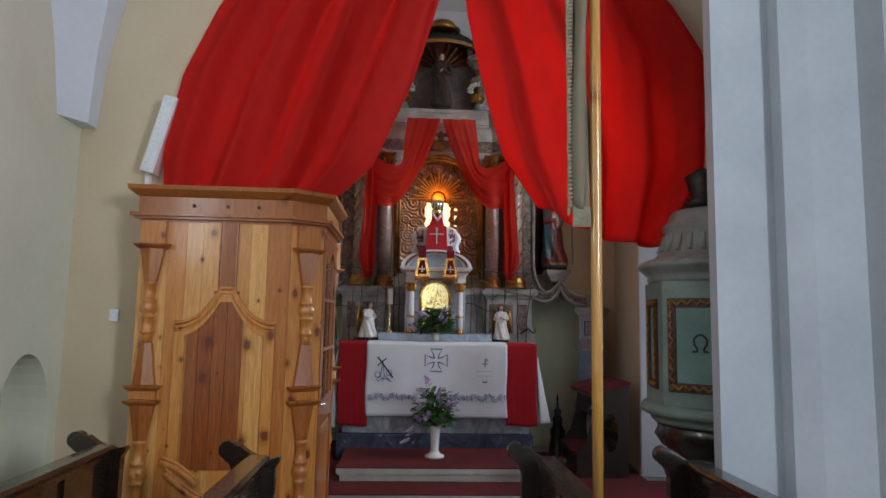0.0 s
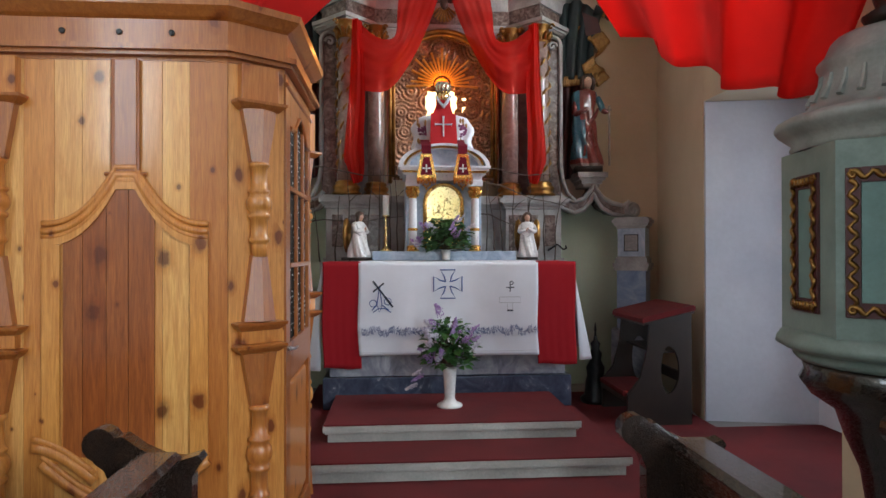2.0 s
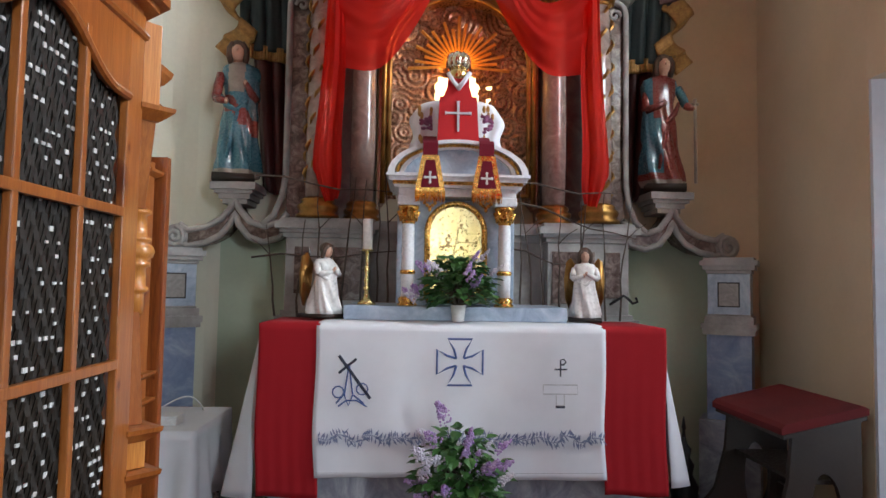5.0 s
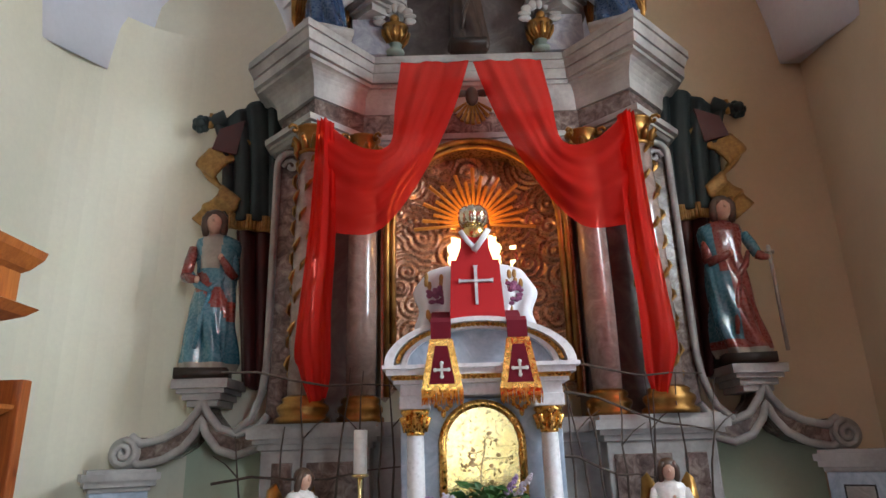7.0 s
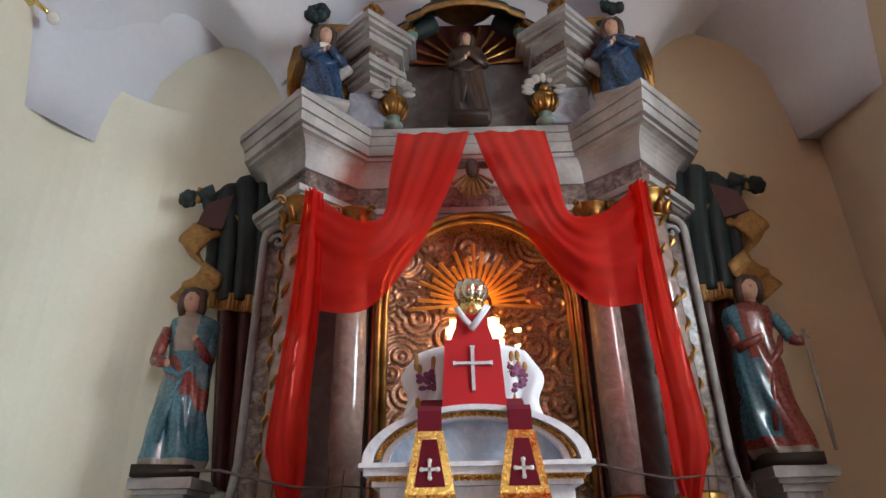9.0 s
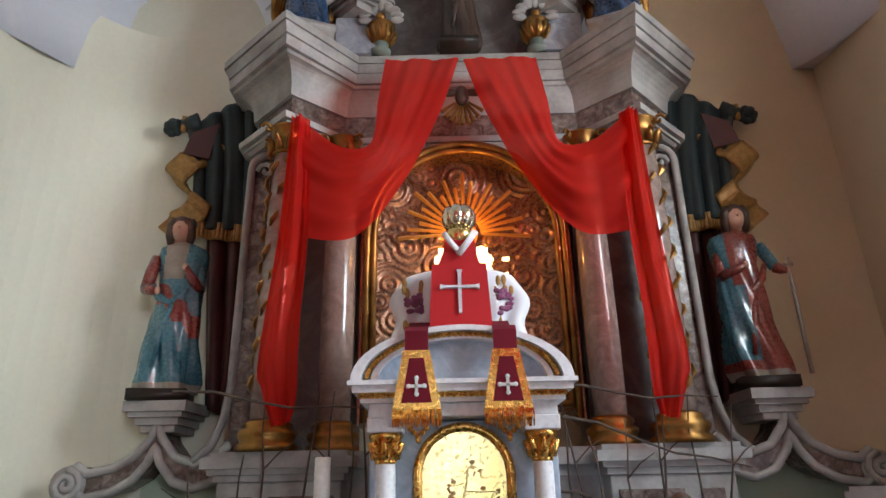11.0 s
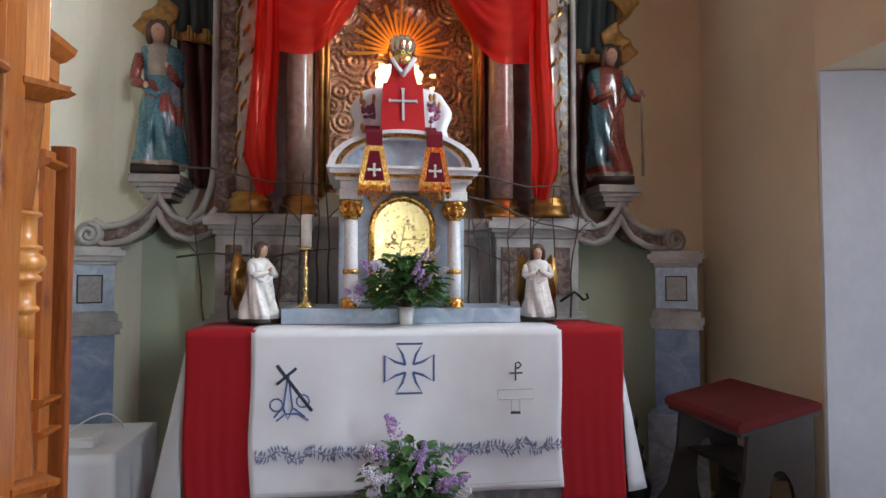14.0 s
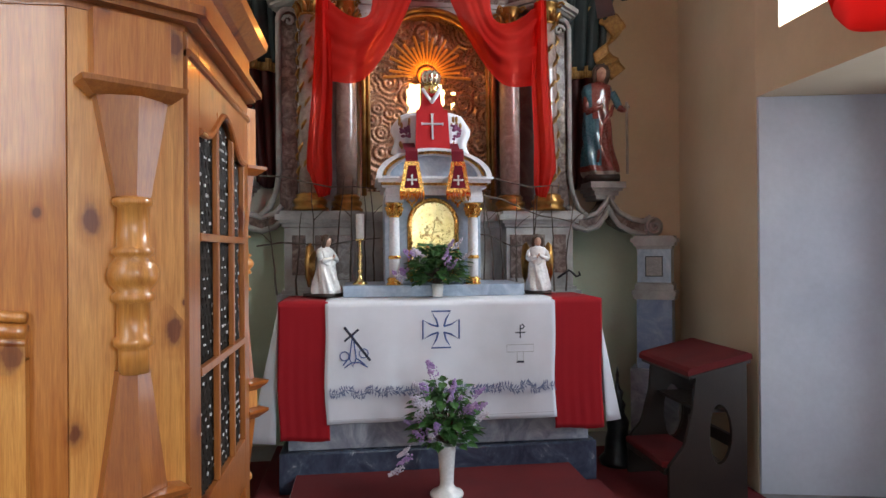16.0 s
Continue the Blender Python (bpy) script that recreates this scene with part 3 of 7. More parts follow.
# ---- tabernacle ----
TX = -0.018
part_l = thing("gradine", (AX, 7.2, 1.3), "low blue marbled shelf on the altar", "shelf")
part("shelf", box(bm_new(), -0.615, 0.585, 7.20, 7.75, 1.318, 1.395, 0.006), BLUE_M, part_l)
tab = thing("tabernacle", (TX, 7.4, 1.395), "blue marbled tabernacle with white columns and gilded door", "tabernacle")
part("body", box(bm_new(), TX - 0.325, TX + 0.325, 7.30, 7.72, 1.396, 1.98, 0.006), BLUE_M, tab)
for sx in (-1, 1):
    cx = TX + sx * 0.262
    col = part("column", lathe(bm_new(), cx, 7.235, [(0.034, 1.43), (0.036, 1.55), (0.033, 1.83), (0.030, 1.84)], 20), WHITE_P, tab, smooth=True)
    part("column_base", lathe(bm_new(), cx, 7.235, [(0.052, 1.396), (0.054, 1.405), (0.044, 1.412), (0.05, 1.425), (0.05, 1.435), (0.036, 1.445)], 20), GOLD, col, "gilded base", smooth=True)
    part("column_band", lathe(bm_new(), cx, 7.235, [(0.036, 1.565), (0.042, 1.57), (0.042, 1.582), (0.036, 1.588)], 20), GOLD, col, smooth=True)
    bm = lathe(bm_new(), cx, 7.235, [(0.034, 1.838), (0.037, 1.845), (0.034, 1.852), (0.040, 1.88), (0.052, 1.915), (0.058, 1.925), (0.055, 1.935)], 16)
    for k in range(8):
        a = k * math.pi / 4
        tube(bm, [(cx + r * math.cos(a), 7.235 + r * math.sin(a), z) for r, z in ((0.036, 1.852), (0.043, 1.88), (0.056, 1.905), (0.062, 1.90))], [0.012, 0.011, 0.009, 0.004], 6)
    part("capital", bm, GOLD, col, "gilded leaf capital", smooth=True)
    part("column_block", box(bm_new(), cx - 0.06, cx + 0.06, 7.18, 7.31, 1.936, 1.985, 0.005), WHITE_P, tab)


bm = bm_new()
for d, z0, z1 in ((0.0, 1.985, 2.03), (0.025, 2.03, 2.045), (0.05, 2.062, 2.085), (0.065, 2.085, 2.10)):
    box(bm, TX - 0.318 - d, TX + 0.318 + d, 7.19 - d, 7.74, z0, z1, 0.004)
part("entablature", bm, WHITE_P, tab)
bm = bm_new()
box(bm, TX - 0.346, TX + 0.346, 7.158, 7.2, 2.045, 2.062)
for k in range(36):
    ball(bm, (TX - 0.342 + 0.684 * k / 35, 7.157, 2.053), 0.010, 6, 4)
part("gilded_moulding", bm, GOLD, tab, "gilded bead moulding")


def arc_pts(cx, zc, rx, rz, a0, a1, n):
    return [(cx - rx * math.cos(a0 + (a1 - a0) * k / n), zc + rz * math.sin(a0 + (a1 - a0) * k / n)) for k in range(n + 1)]


bm = slab_xz(bm_new(), [(TX - 0.335, 2.101)] + arc_pts(TX, 2.10, 0.335, 0.165, 0.05, math.pi - 0.05, 24) + [(TX + 0.335, 2.101)], 7.22, 7.72)
part("pediment", bm, BLUE_M, tab)
bm = bm_new()
for r0, r1, ya in ((0.985, 1.09, 7.155), (0.84, 0.90, 7.185)):
    f = r1 / r0
    loft(bm, [[(x, ya, z), (TX + (x - TX) * f, ya, 2.102 + (z - 2.102) * f), (TX + (x - TX) * f, 7.72, 2.102 + (z - 2.102) * f), (x, 7.72, z)] for x, z in arc_pts(TX, 2.102, 0.347 * r0, 0.172 * r0, 0, math.pi, 30)])
part("arched_cornice", bm, WHITE_P, tab, smooth=False)
bm = bm_new()
for x, z in arc_pts(TX, 2.102, 0.327, 0.162, 0.12, math.pi - 0.12, 48):
    ball(bm, (x, 7.185, z), 0.0105, 6, 4)
tube(bm, [(x, 7.192, z) for x, z in arc_pts(TX, 2.102, 0.327, 0.162, 0.12, math.pi - 0.12, 30)], 0.009, 6)
part("gilded_bead", bm, GOLD, tab, "gilded bead moulding")
DOOR = arch(TX - 0.142, TX + 0.142, 1.44, 1.80, 0.142, 20)
bm = slab_xz(bm_new(), DOOR, 7.285, 7.31)
door = part("door", bm, BRASS, tab, "polished gold door engraved with vines")
bm = tube(bm_new(), [(x, 7.28, z) for x, z in arch(TX - 0.158, TX + 0.158, 1.425, 1.80, 0.158, 24)], 0.016, 8)
tube(bm, [(TX - 0.158, 7.28, 1.428), (TX + 0.158, 7.28, 1.428)], 0.016, 8)
part("door_frame", bm, GOLD, tab, "gilded frame", smooth=True)
bm = bm_new()
rnd = random.Random(4)
tube(bm, [(TX + 0.012 * math.sin(k), 7.2835, 1.46 + 0.045 * k) for k in range(9)], 0.0035, 5)
for k in range(13):
    sx = -1 if k % 2 else 1
    z = 1.49 + 0.026 * k
    reach, rise = rnd.uniform(0.05, 0.105) * (1 if z < 1.8 else 0.6), rnd.uniform(-0.01, 0.06)
    pts = [(TX + sx * reach * q / 5, 7.2835, z + rise * math.sin(q / 5 * 2.4)) for q in range(6)]
    tube(bm, pts, 0.0022, 5)
    for q in range(7):
        ball(bm, (pts[-1][0] + rnd.uniform(-0.014, 0.014), 7.284, pts[-1][2] - 0.006 + rnd.uniform(-0.016, 0.012)), 0.0050, 5, 3)
    ball(bm, (pts[3][0], 7.2845, pts[3][2] + 0.012), 0.011, 7, 4, 1.0, 0.25, 0.7)
part("vine_engraving", bm, ENGRAVE, door)

# ---- retable ----
RX = 0.045
ret = thing("high_altar_retable", (RX, 8.2, 0.0), "baroque retable of white stone, brown marble and gilding", "retable")


def mir(sx, x):
    return RX + sx * x


for sx in (-1, 1):
    xa, xb = sorted((mir(sx, 0.58), mir(sx, 1.12)))
    bm = box(bm_new(), xa, xb, 7.92, 8.48, 0.0, 1.80, 0.008)
    bs = part("pedestal", bm, STONE, ret, "grey white stone pedestal")
    bm = bm_new()
    for d, z0, z1 in ((0.015, 1.80, 1.83), (0.035, 1.83, 1.855), (0.06, 1.855, 1.90), (0.03, 1.90, 1.925)):
        box(bm, xa - d, xb + d, 7.92 - d, 8.48, z0, z1, 0.005)
    for d, z0, z1 in ((0.02, 1.30, 1.33), (0.05, 1.0, 1.30)):
        box(bm, xa - d, xb + d, 7.92 - d, 8.48, z0, z1, 0.005)
    part("pedestal_cornice", bm, STONE, bs)
    p0, p1 = sorted((mir(sx, 0.61), mir(sx, 0.89)))
    part("marble_panel", box(bm_new(), p0, p1, 7.908, 7.93, 1.40, 1.74, 0.004), BROWN_M, bs, "brown marble panel")
    p0, p1 = sorted((mir(sx, 0.96), mir(sx, 1.06)))
    part("marble_panel", box(bm_new(), p0, p1, 7.908, 7.93, 1.44, 1.74, 0.004), BROWN_M, bs, "brown marble panel")
    # inner column
    cx = mir(sx, 0.655)
    col = part("column", lathe(bm_new(), cx, 8.10, [(0.078, 2.06), (0.084, 2.5), (0.080, 3.0), (0.070, 3.42)], 28), SHAFT_M, ret, "polished brown marble column", smooth=True)
    part("column_base", lathe(bm_new(), cx, 8.10, [(0.125, 1.926), (0.125, 1.95), (0.105, 1.962), (0.12, 1.985), (0.12, 2.005), (0.095, 2.02), (0.105, 2.035), (0.10, 2.05), (0.082, 2.062)], 28), GOLD_D, col, "gilded base", smooth=True)
    # outer column
    ox = mir(sx, 0.93)
    col2 = part("column", lathe(bm_new(), ox, 7.97, [(0.082, 2.06), (0.085, 2.5), (0.080, 3.0), (0.072, 3.42)], 28), SHAFT_M, ret, "column with gilded carving", smooth=True)
    bm = bm_new()
    for k in range(60):
        a, z = k * 2.4, 2.1 + 1.3 * k / 60
        tube(bm, [(ox + r * math.cos(a + w), 7.97 + r * math.sin(a + w), z + h) for r, w, h in ((0.082, 0, 0), (0.094, 0.2, 0.03), (0.092, 0.45, 0.06), (0.082, 0.5, 0.08))], [0.004, 0.014, 0.011, 0.003], 5)
    part("carved_leaves", bm, GOLD_D, col2)
    part("column_base", lathe(bm_new(), ox, 7.97, [(0.14, 1.926), (0.14, 1.95), (0.115, 1.965), (0.13, 1.99), (0.13, 2.01), (0.10, 2.03), (0.11, 2.045), (0.085, 2.062)], 28), GOLD_D, col2, "gilded base", smooth=True)
    for cc, yy, own in ((cx, 8.10, col), (ox, 7.97, col2)):
        bm = lathe(bm_new(), cc, yy, [(0.074, 3.40), (0.084, 3.41), (0.076, 3.425), (0.078, 3.47), (0.082, 3.53), (0.10, 3.552), (0.105, 3.563)], 20)
        for k in range(10):
            a = k * math.pi / 5
            tube(bm, [(cc + r * math.cos(a), yy + r * math.sin(a), z) for r, z in ((0.078, 3.42), (0.092, 3.465), (0.118, 3.49), (0.122, 3.47))], [0.022, 0.020, 0.014, 0.006], 6)
        for k in range(4):
            a = math.pi / 4 + k * math.pi / 2
            o = Vector((cc + 0.125 * math.cos(a), yy + 0.125 * math.sin(a), 3.535))
            d = Vector((math.cos(a), math.sin(a), 0))
            tube(bm, [o + (0.034 - 0.0042 * j) * (math.cos(j * 0.9) * d + math.sin(j * 0.9) * Vector((0, 0, 1))) for j in range(8)], 0.010, 6)
        part("capital", bm, GOLD_D, own, "gilded leaf capital", smooth=True)
    # flat marble backing between the columns
    xa, xb = sorted((mir(sx, 0.58), mir(sx, 1.00)))
    part("backing", box(bm_new(), xa, xb, 8.20, 8.46, 1.926, 3.62), GREY_DM, ret)
    # outer scrolled pilaster
    xi, xo = mir(sx, 1.02), mir(sx, 1.19)
    xa, xb = sorted((xi, xo))
    pil = part("pilaster", box(bm_new(), xa, xb, 8.22, 8.46, 1.93, 3.54, 0.01), BROWN_M, ret, "grey brown marble pilaster")
    bm = bm_new()
    xm = (xi + xo) / 2
    edge = [(xi, 1.93), (xi, 3.46)] + [(xm + (xi - xm) * math.cos(math.pi * k / 10), 3.46 + 0.09 * math.sin(math.pi * k / 10)) for k in range(1, 10)] + [(xo, 3.46), (xo, 2.25)]
    edge += [(xo + sx * 0.02, 2.1), (xo + sx * 0.07, 1.97), (xo + sx * 0.15, 1.90)]
    tube(bm, [(x, 8.20, z) for x, z in edge], 0.022, 8)
    tube(bm, [(xm + (0.05 - 0.005 * j) * math.cos(j * 0.8) * sx, 8.19, 3.45 + (0.05 - 0.005 * j) * math.sin(j * 0.8)) for j in range(10)], 0.014, 6)
    part("white_edging", bm, STONE, pil, "white stone scrolled edging", smooth=True)
    # curved side bracket with volute
    pts = [(1.17, 1.93), (1.22, 1.87), (1.33, 1.835), (1.43, 1.87), (1.50, 1.955), (1.53, 2.03), (1.56, 1.955), (1.62, 1.88), (1.72, 1.825), (1.84, 1.80), (1.92, 1.855)]
    fine = []
    for (x0, z0), (x1, z1) in zip(pts, pts[1:]):
        fine += [(x0 + (x1 - x0) * k / 4, z0 + (z1 - z0) * k / 4) for k in range(4)]
    bm = bm_new()
    loft(bm, [[(mir(sx, x), y, z + dz) for y, dz in ((8.21, -0.05), (8.45, -0.05), (8.45, 0.05), (8.21, 0.05))] for x, z in fine])
    br = part("side_bracket", bm, BROWN_M, ret, "curved marble bracket")
    bm = bm_new()
    for dz in (-0.055, 0.055):
        tube(bm, [(mir(sx, x), 8.205, z + dz) for x, z in fine], 0.022, 8)
    vx, vz = 1.925, 1.808
    tube(bm, [(mir(sx, vx + (0.075 - 0.0042 * j) * math.cos(1.6 + j * 0.75)), 8.19, vz + (0.075 - 0.0042 * j) * math.sin(1.6 + j * 0.75)) for j in range(17)], 0.017, 7)
    loft(bm, [[(mir(sx, vx + 0.085 * math.cos(2 * math.pi * k / 20)), y, vz + 0.085 * math.sin(2 * math.pi * k / 20)) for k in range(20)] for y in (8.20, 8.45)])
    part("bracket_edging", bm, STONE, br, "white stone edging ending in a volute", smooth=True)
    # console for the statue
    bm = bm_new()
    for d, z0, z1 in ((0.085, 2.04, 2.075), (0.105, 2.075, 2.11), (0.13, 2.11, 2.135), (0.152, 2.135, 2.185)):
        cx = mir(sx, 1.53 if sx < 0 else 1.50)
        box(bm, cx - d, cx + d, 8.28 - d, 8.46, z0, z1, 0.006)
    part("console", bm, STONE, ret, "white stone console")
    # end pedestal, turned towards the middle of the chancel
    turn = pose(mir(sx, 1.925), 8.17, 0, 0, 0, -sx * 32)

    def block(w, front, z0, z1, bevel=0.005):
        b = box(bm_new(), -w, w, -front, 0.12, z0, z1, bevel)
        return b

    def turned(b):
        bmesh.ops.transform(b, matrix=turn, verts=b.verts)
        return b

    ep = part("end_pedestal", turned(block(0.135, 0.11, 1.34, 1.62)), BLUE_M, ret, "pale blue grey stone pedestal")
    for name, rows, mat in (("pedestal_band", ((0.142, 0.118, 1.325, 1.34), (0.155, 0.13, 1.275, 1.325), (0.175, 0.15, 1.235, 1.275), (0.165, 0.14, 1.20, 1.235)), STONE), ("pedestal_cap", ((0.145, 0.12, 1.62, 1.645), (0.165, 0.14, 1.645, 1.675), (0.182, 0.157, 1.675, 1.71), (0.16, 0.135, 1.71, 1.73)), STONE)):
        b = bm_new()
        for w, front, z0, z1 in rows:
            box(b, -w, w, -front, 0.12, z0, z1, 0.006)
        part(name, turned(b), mat, ep)
    part("pedestal_shaft", turned(block(0.142, 0.115, 0.62, 1.20)), SHAFT_B, ep, "blue veined marbled shaft")
    part("pedestal_foot", turned(block(0.19, 0.155, 0.0, 0.62)), GREY_M, ep)
    b = bm_new()
    for x0, x1, z0, z1 in ((-0.07, 0.07, 1.39, 1.398), (-0.07, 0.07, 1.552, 1.56), (-0.07, -0.062, 1.398, 1.552), (0.062, 0.07, 1.398, 1.552)):
        box(b, x0, x1, -0.116, -0.105, z0, z1)
    part("panel_edge", turned(b), BLACK, ep, "thin dark panel border")
    part("inset_panel", turned(box(bm_new(), -0.062, 0.062, -0.113, -0.105, 1.398, 1.552)), INSET_M, ep, "grey brown marbled inset")

# centre base and carved niche
bm = box(bm_new(), mir(-1, 0.585), mir(1, 0.585), 8.06, 8.46, 0.0, 1.80)
for d, z0, z1 in ((0.02, 1.80, 1.85), (0.05, 1.85, 1.925)):
    box(bm, mir(-1, 0.58), mir(1, 0.58), 8.06 - d, 8.46, z0, z1, 0.005)
part("centre_base", bm, STONE, ret)
INN = arch(RX - 0.485, RX + 0.485, 2.12, 3.02, 0.505, 28)
bm = bm_new()
for s0, s1, ya in ((1.0, 1.05, 8.14), (1.07, 1.12, 8.13)):
    o0 = [(RX + (x - RX) * s0, 3.02 + (z - 3.02) * s0) for x, z in INN]
    tube(bm, [(x, ya, z) for x, z in o0], 0.018, 8)
tube(bm, [(RX - 0.485, 8.14, 2.13), (RX + 0.485, 8.14, 2.13)], 0.018, 8)
for k in range(110):
    w = k / 109 * (len(INN) - 1)
    i = min(int(w), len(INN) - 2)
    x, z = [INN[i][q] + (INN[i + 1][q] - INN[i][q]) * (w - i) for q in (0, 1)]
    ball(bm, (RX + (x - RX) * 1.05, 8.13, 3.02 + (z - 3.02) * 1.05), 0.013, 6, 4)
part("niche_frame", bm, GOLD_D, ret, "gilded beaded arch frame", smooth=True)
bm = bm_new()
wide = [(RX + (x - RX) * 1.14, 3.02 + (z - 3.02) * 1.08) for x, z in INN]
loft(bm, [[(a[0], 8.15, a[1]), (c[0], 8.15, c[1]), (c[0], 8.40, c[1]), (a[0], 8.40, a[1])] for a, c in zip(INN, wide)])
part("niche_surround", bm, RELIEF, ret, "bronzed surround")

bm = bm_new()
wx0, wx1, wz0, wz1 = RX - 0.165, RX + 0.135, 2.62, 3.0


rnd = random.Random(14)
curls = [(RX - 0.50 + 1.0 * rnd.random(), 2.10 + 1.42 * rnd.random(), rnd.uniform(0.034, 0.055)) for _ in range(52)]


def relief(u, v):
    """Carved clouds: rings about many centres, as in tight curls."""
    x, z = RX - 0.50 + 1.0 * u, 2.10 + 1.44 * v
    d, per = min((math.hypot(x - a, z - b), p) for a, b, p in curls)
    h = 0.55 * math.cos(2 * math.pi * d / per) + 1.1 * math.exp(-(d / 0.06) ** 2) + 0.5 * noise.noise((x * 9, 3, z * 9))
    return (x, 8.30 - 0.017 * h - 0.10 * ((abs(x - RX) / 0.50) ** 2), z)


nu, nv = 130, 190
grid = [[bm.verts.new(relief(i / nu, j / nv)) for i in range(nu + 1)] for j in range(nv + 1)]
for j in range(nv):
    for i in range(nu):
        x, _, z = grid[j][i].co
        wav = 0.010 * math.sin(31 * z) + 0.008 * math.sin(67 * z)
        left, right = wx0 - wav < x < RX - 0.055, RX + 0.06 < x < wx1 + wav or (RX + 0.20 < x < RX + 0.222 + wav and 2.70 < z < 2.93 and math.sin(52 * z) > 0.2)
        if (left or right) and wz0 < z < wz1 + 0.006 * math.sin(30 * x):
            continue
        bm.faces.new((grid[j][i], grid[j][i + 1], grid[j + 1][i + 1], grid[j + 1][i]))
part("carved_clouds", bm, RELIEF, ret, "bronzed carved cloud relief", smooth=True)
pn = part("niche_pane", box(bm_new(), RX - 0.30, RX + 0.32, 8.60, 8.61, 2.36, 3.15), AMBER, ret, "amber lit window pane")
sc = Vector((RX - 0.005, 8.20, 3.05))
for k in range(21):
    a = math.radians(-4 + 188 * k / 20)
    L = (0.36, 0.27, 0.33, 0.25, 0.31)[k % 5]
    d, w = Vector((math.cos(a), 0, math.sin(a))), Vector((-math.sin(a), 0, math.cos(a)))
    p0, p1 = sc + 0.09 * d, sc + L * d
    bm = bm_new()
    loft(bm, [[p0 - 0.008 * w, p0 + Vector((0, -0.014, 0)), p0 + 0.008 * w, p0 + Vector((0, 0.006, 0))], [p1 - 0.012 * w, p1 + Vector((0, -0.016, 0)), p1 + 0.012 * w, p1 + Vector((0, 0.006, 0))]])
    part("sun_ray", bm, GILT_R, ret)
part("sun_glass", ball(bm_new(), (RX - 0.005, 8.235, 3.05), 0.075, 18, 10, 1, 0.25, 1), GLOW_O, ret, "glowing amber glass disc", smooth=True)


def outline(d):
    half = [(1.22 + d, 8.5), (1.22 + d, 8.24 - 0.35 * d), (0.93, 7.945 - 1.15 * d), (0.66 - 0.35 * d, 8.20 - 0.3 * d)]
    return [(mir(-1, x), y) for x, y in half] + [(mir(1, x), y) for x, y in reversed(half)]


def layer(bm, d0, z0, d1, z1, shift=0.0):
    a, b = outline(d0), outline(d1)
    loft(bm, [[(x, y + shift, z0) for x, y in a], [(x, y + shift, z1) for x, y in b]])


bm = bm_new()
steps = [(0.0, 3.565, 0.02, 3.58), (0.035, 3.58, 0.035, 3.60), (0.06, 3.605, 0.065, 3.64), (-0.005, 3.79, 0.0, 3.82)]
cove = [(0.10 * (1 - math.cos(math.pi / 2 * k / 6)), 3.82 + 0.14 * math.sin(math.pi / 2 * k / 6)) for k in range(7)]
steps += [(p[0], p[1], q[0], q[1]) for p, q in zip(cove, cove[1:])]
steps += [(0.12, 3.96, 0.12, 3.985), (0.145, 3.99, 0.15, 4.05), (0.135, 4.05, 0.135, 4.062), (0.155, 4.062, 0.175, 4.12), (0.185, 4.125, 0.185, 4.175)]
for d0, z0, d1, z1 in steps:
    layer(bm, d0, z0, d1, z1)
ent = part("entablature", bm, STONE, ret, "white stone broken entablature")
bm = bm_new()
layer(bm, -0.03, 3.64, -0.03, 3.79)
part("frieze", bm, BROWN_M, ent, "brown marble frieze")
bm = slab_xz(bm_new(), [(RX - 0.62, 3.56)] + [(RX - 0.53 * math.cos(math.pi * k / 20), 3.02 + 0.53 * math.sin(math.pi * k / 20)) for k in range(21)] + [(RX + 0.62, 3.56), (RX + 0.62, 3.6), (RX - 0.62, 3.6)], 8.2, 8.45)
part("spandrel", bm, STONE, ret)


# ---- confessional ----
conf = thing("confessional", (-1.4, 4.8, 0.0), "varnished knotty pine confessional with turned columns and latticed door", "confessional")
FY, SX = 4.36, -0.87
booth = [(-1.975, FY), (-1.06, FY), (SX, 4.50), (SX, 5.235), (-1.02, 5.365), (-1.90, 5.365)]


def grown(pts, d):
    """The booth's plan with its open sides pushed out by d."""
    return [(pts[0][0] - d, pts[0][1] - d), (pts[1][0] + 0.35 * d, pts[1][1] - d), (pts[2][0] + d, pts[2][1] - 0.45 * d), (pts[3][0] + d, pts[3][1] + 0.45 * d), (pts[4][0] + 0.35 * d, pts[4][1] + d), (pts[5][0] - d, pts[5][1] + d)]


core = [(-1.88, FY + 0.03), (-1.07, FY + 0.03), (SX - 0.03, 4.515), (SX - 0.03, 5.22), (-1.03, 5.345), (-1.88, 5.345)]
part("carcass", slab_xy(bm_new(), core, 0.02, 2.12), PINE_D, conf)
bm = bm_new()
for d, z0, z1 in ((0.0, 2.085, 2.10), (0.03, 2.10, 2.115), (0.05, 2.115, 2.135)):
    slab_xy(bm, grown(booth, d), z0, z1)
loft(bm, [[(x, y, z) for x, y in grown(booth, d)] for d, z in ((0.012, 2.135), (0.012, 2.235), (0.03, 2.245), (0.065, 2.275), (0.07, 2.30), (0.0, 2.302))])
part("cornice", bm, PINE_D, conf, "darker pine cornice")
bm = bm_new()
for x, w in ((-1.655, 0), (-1.45, 1), (-1.26, 2)):
    lathe(bm, x, 0, [(0.011, 0), (0.011, 0.006), (0.007, 0.008)], 14)
for v in bm.verts:
    v.co = (v.co.x, FY - 0.012 - v.co.z, 2.185 + v.co.y)
part("plug", bm, BLACK, conf, "round dark plugs")
bm = slab_xy(bm_new(), grown(booth, 0.02), 0.015, 0.10)
part("plinth", bm, PINE_D, conf)
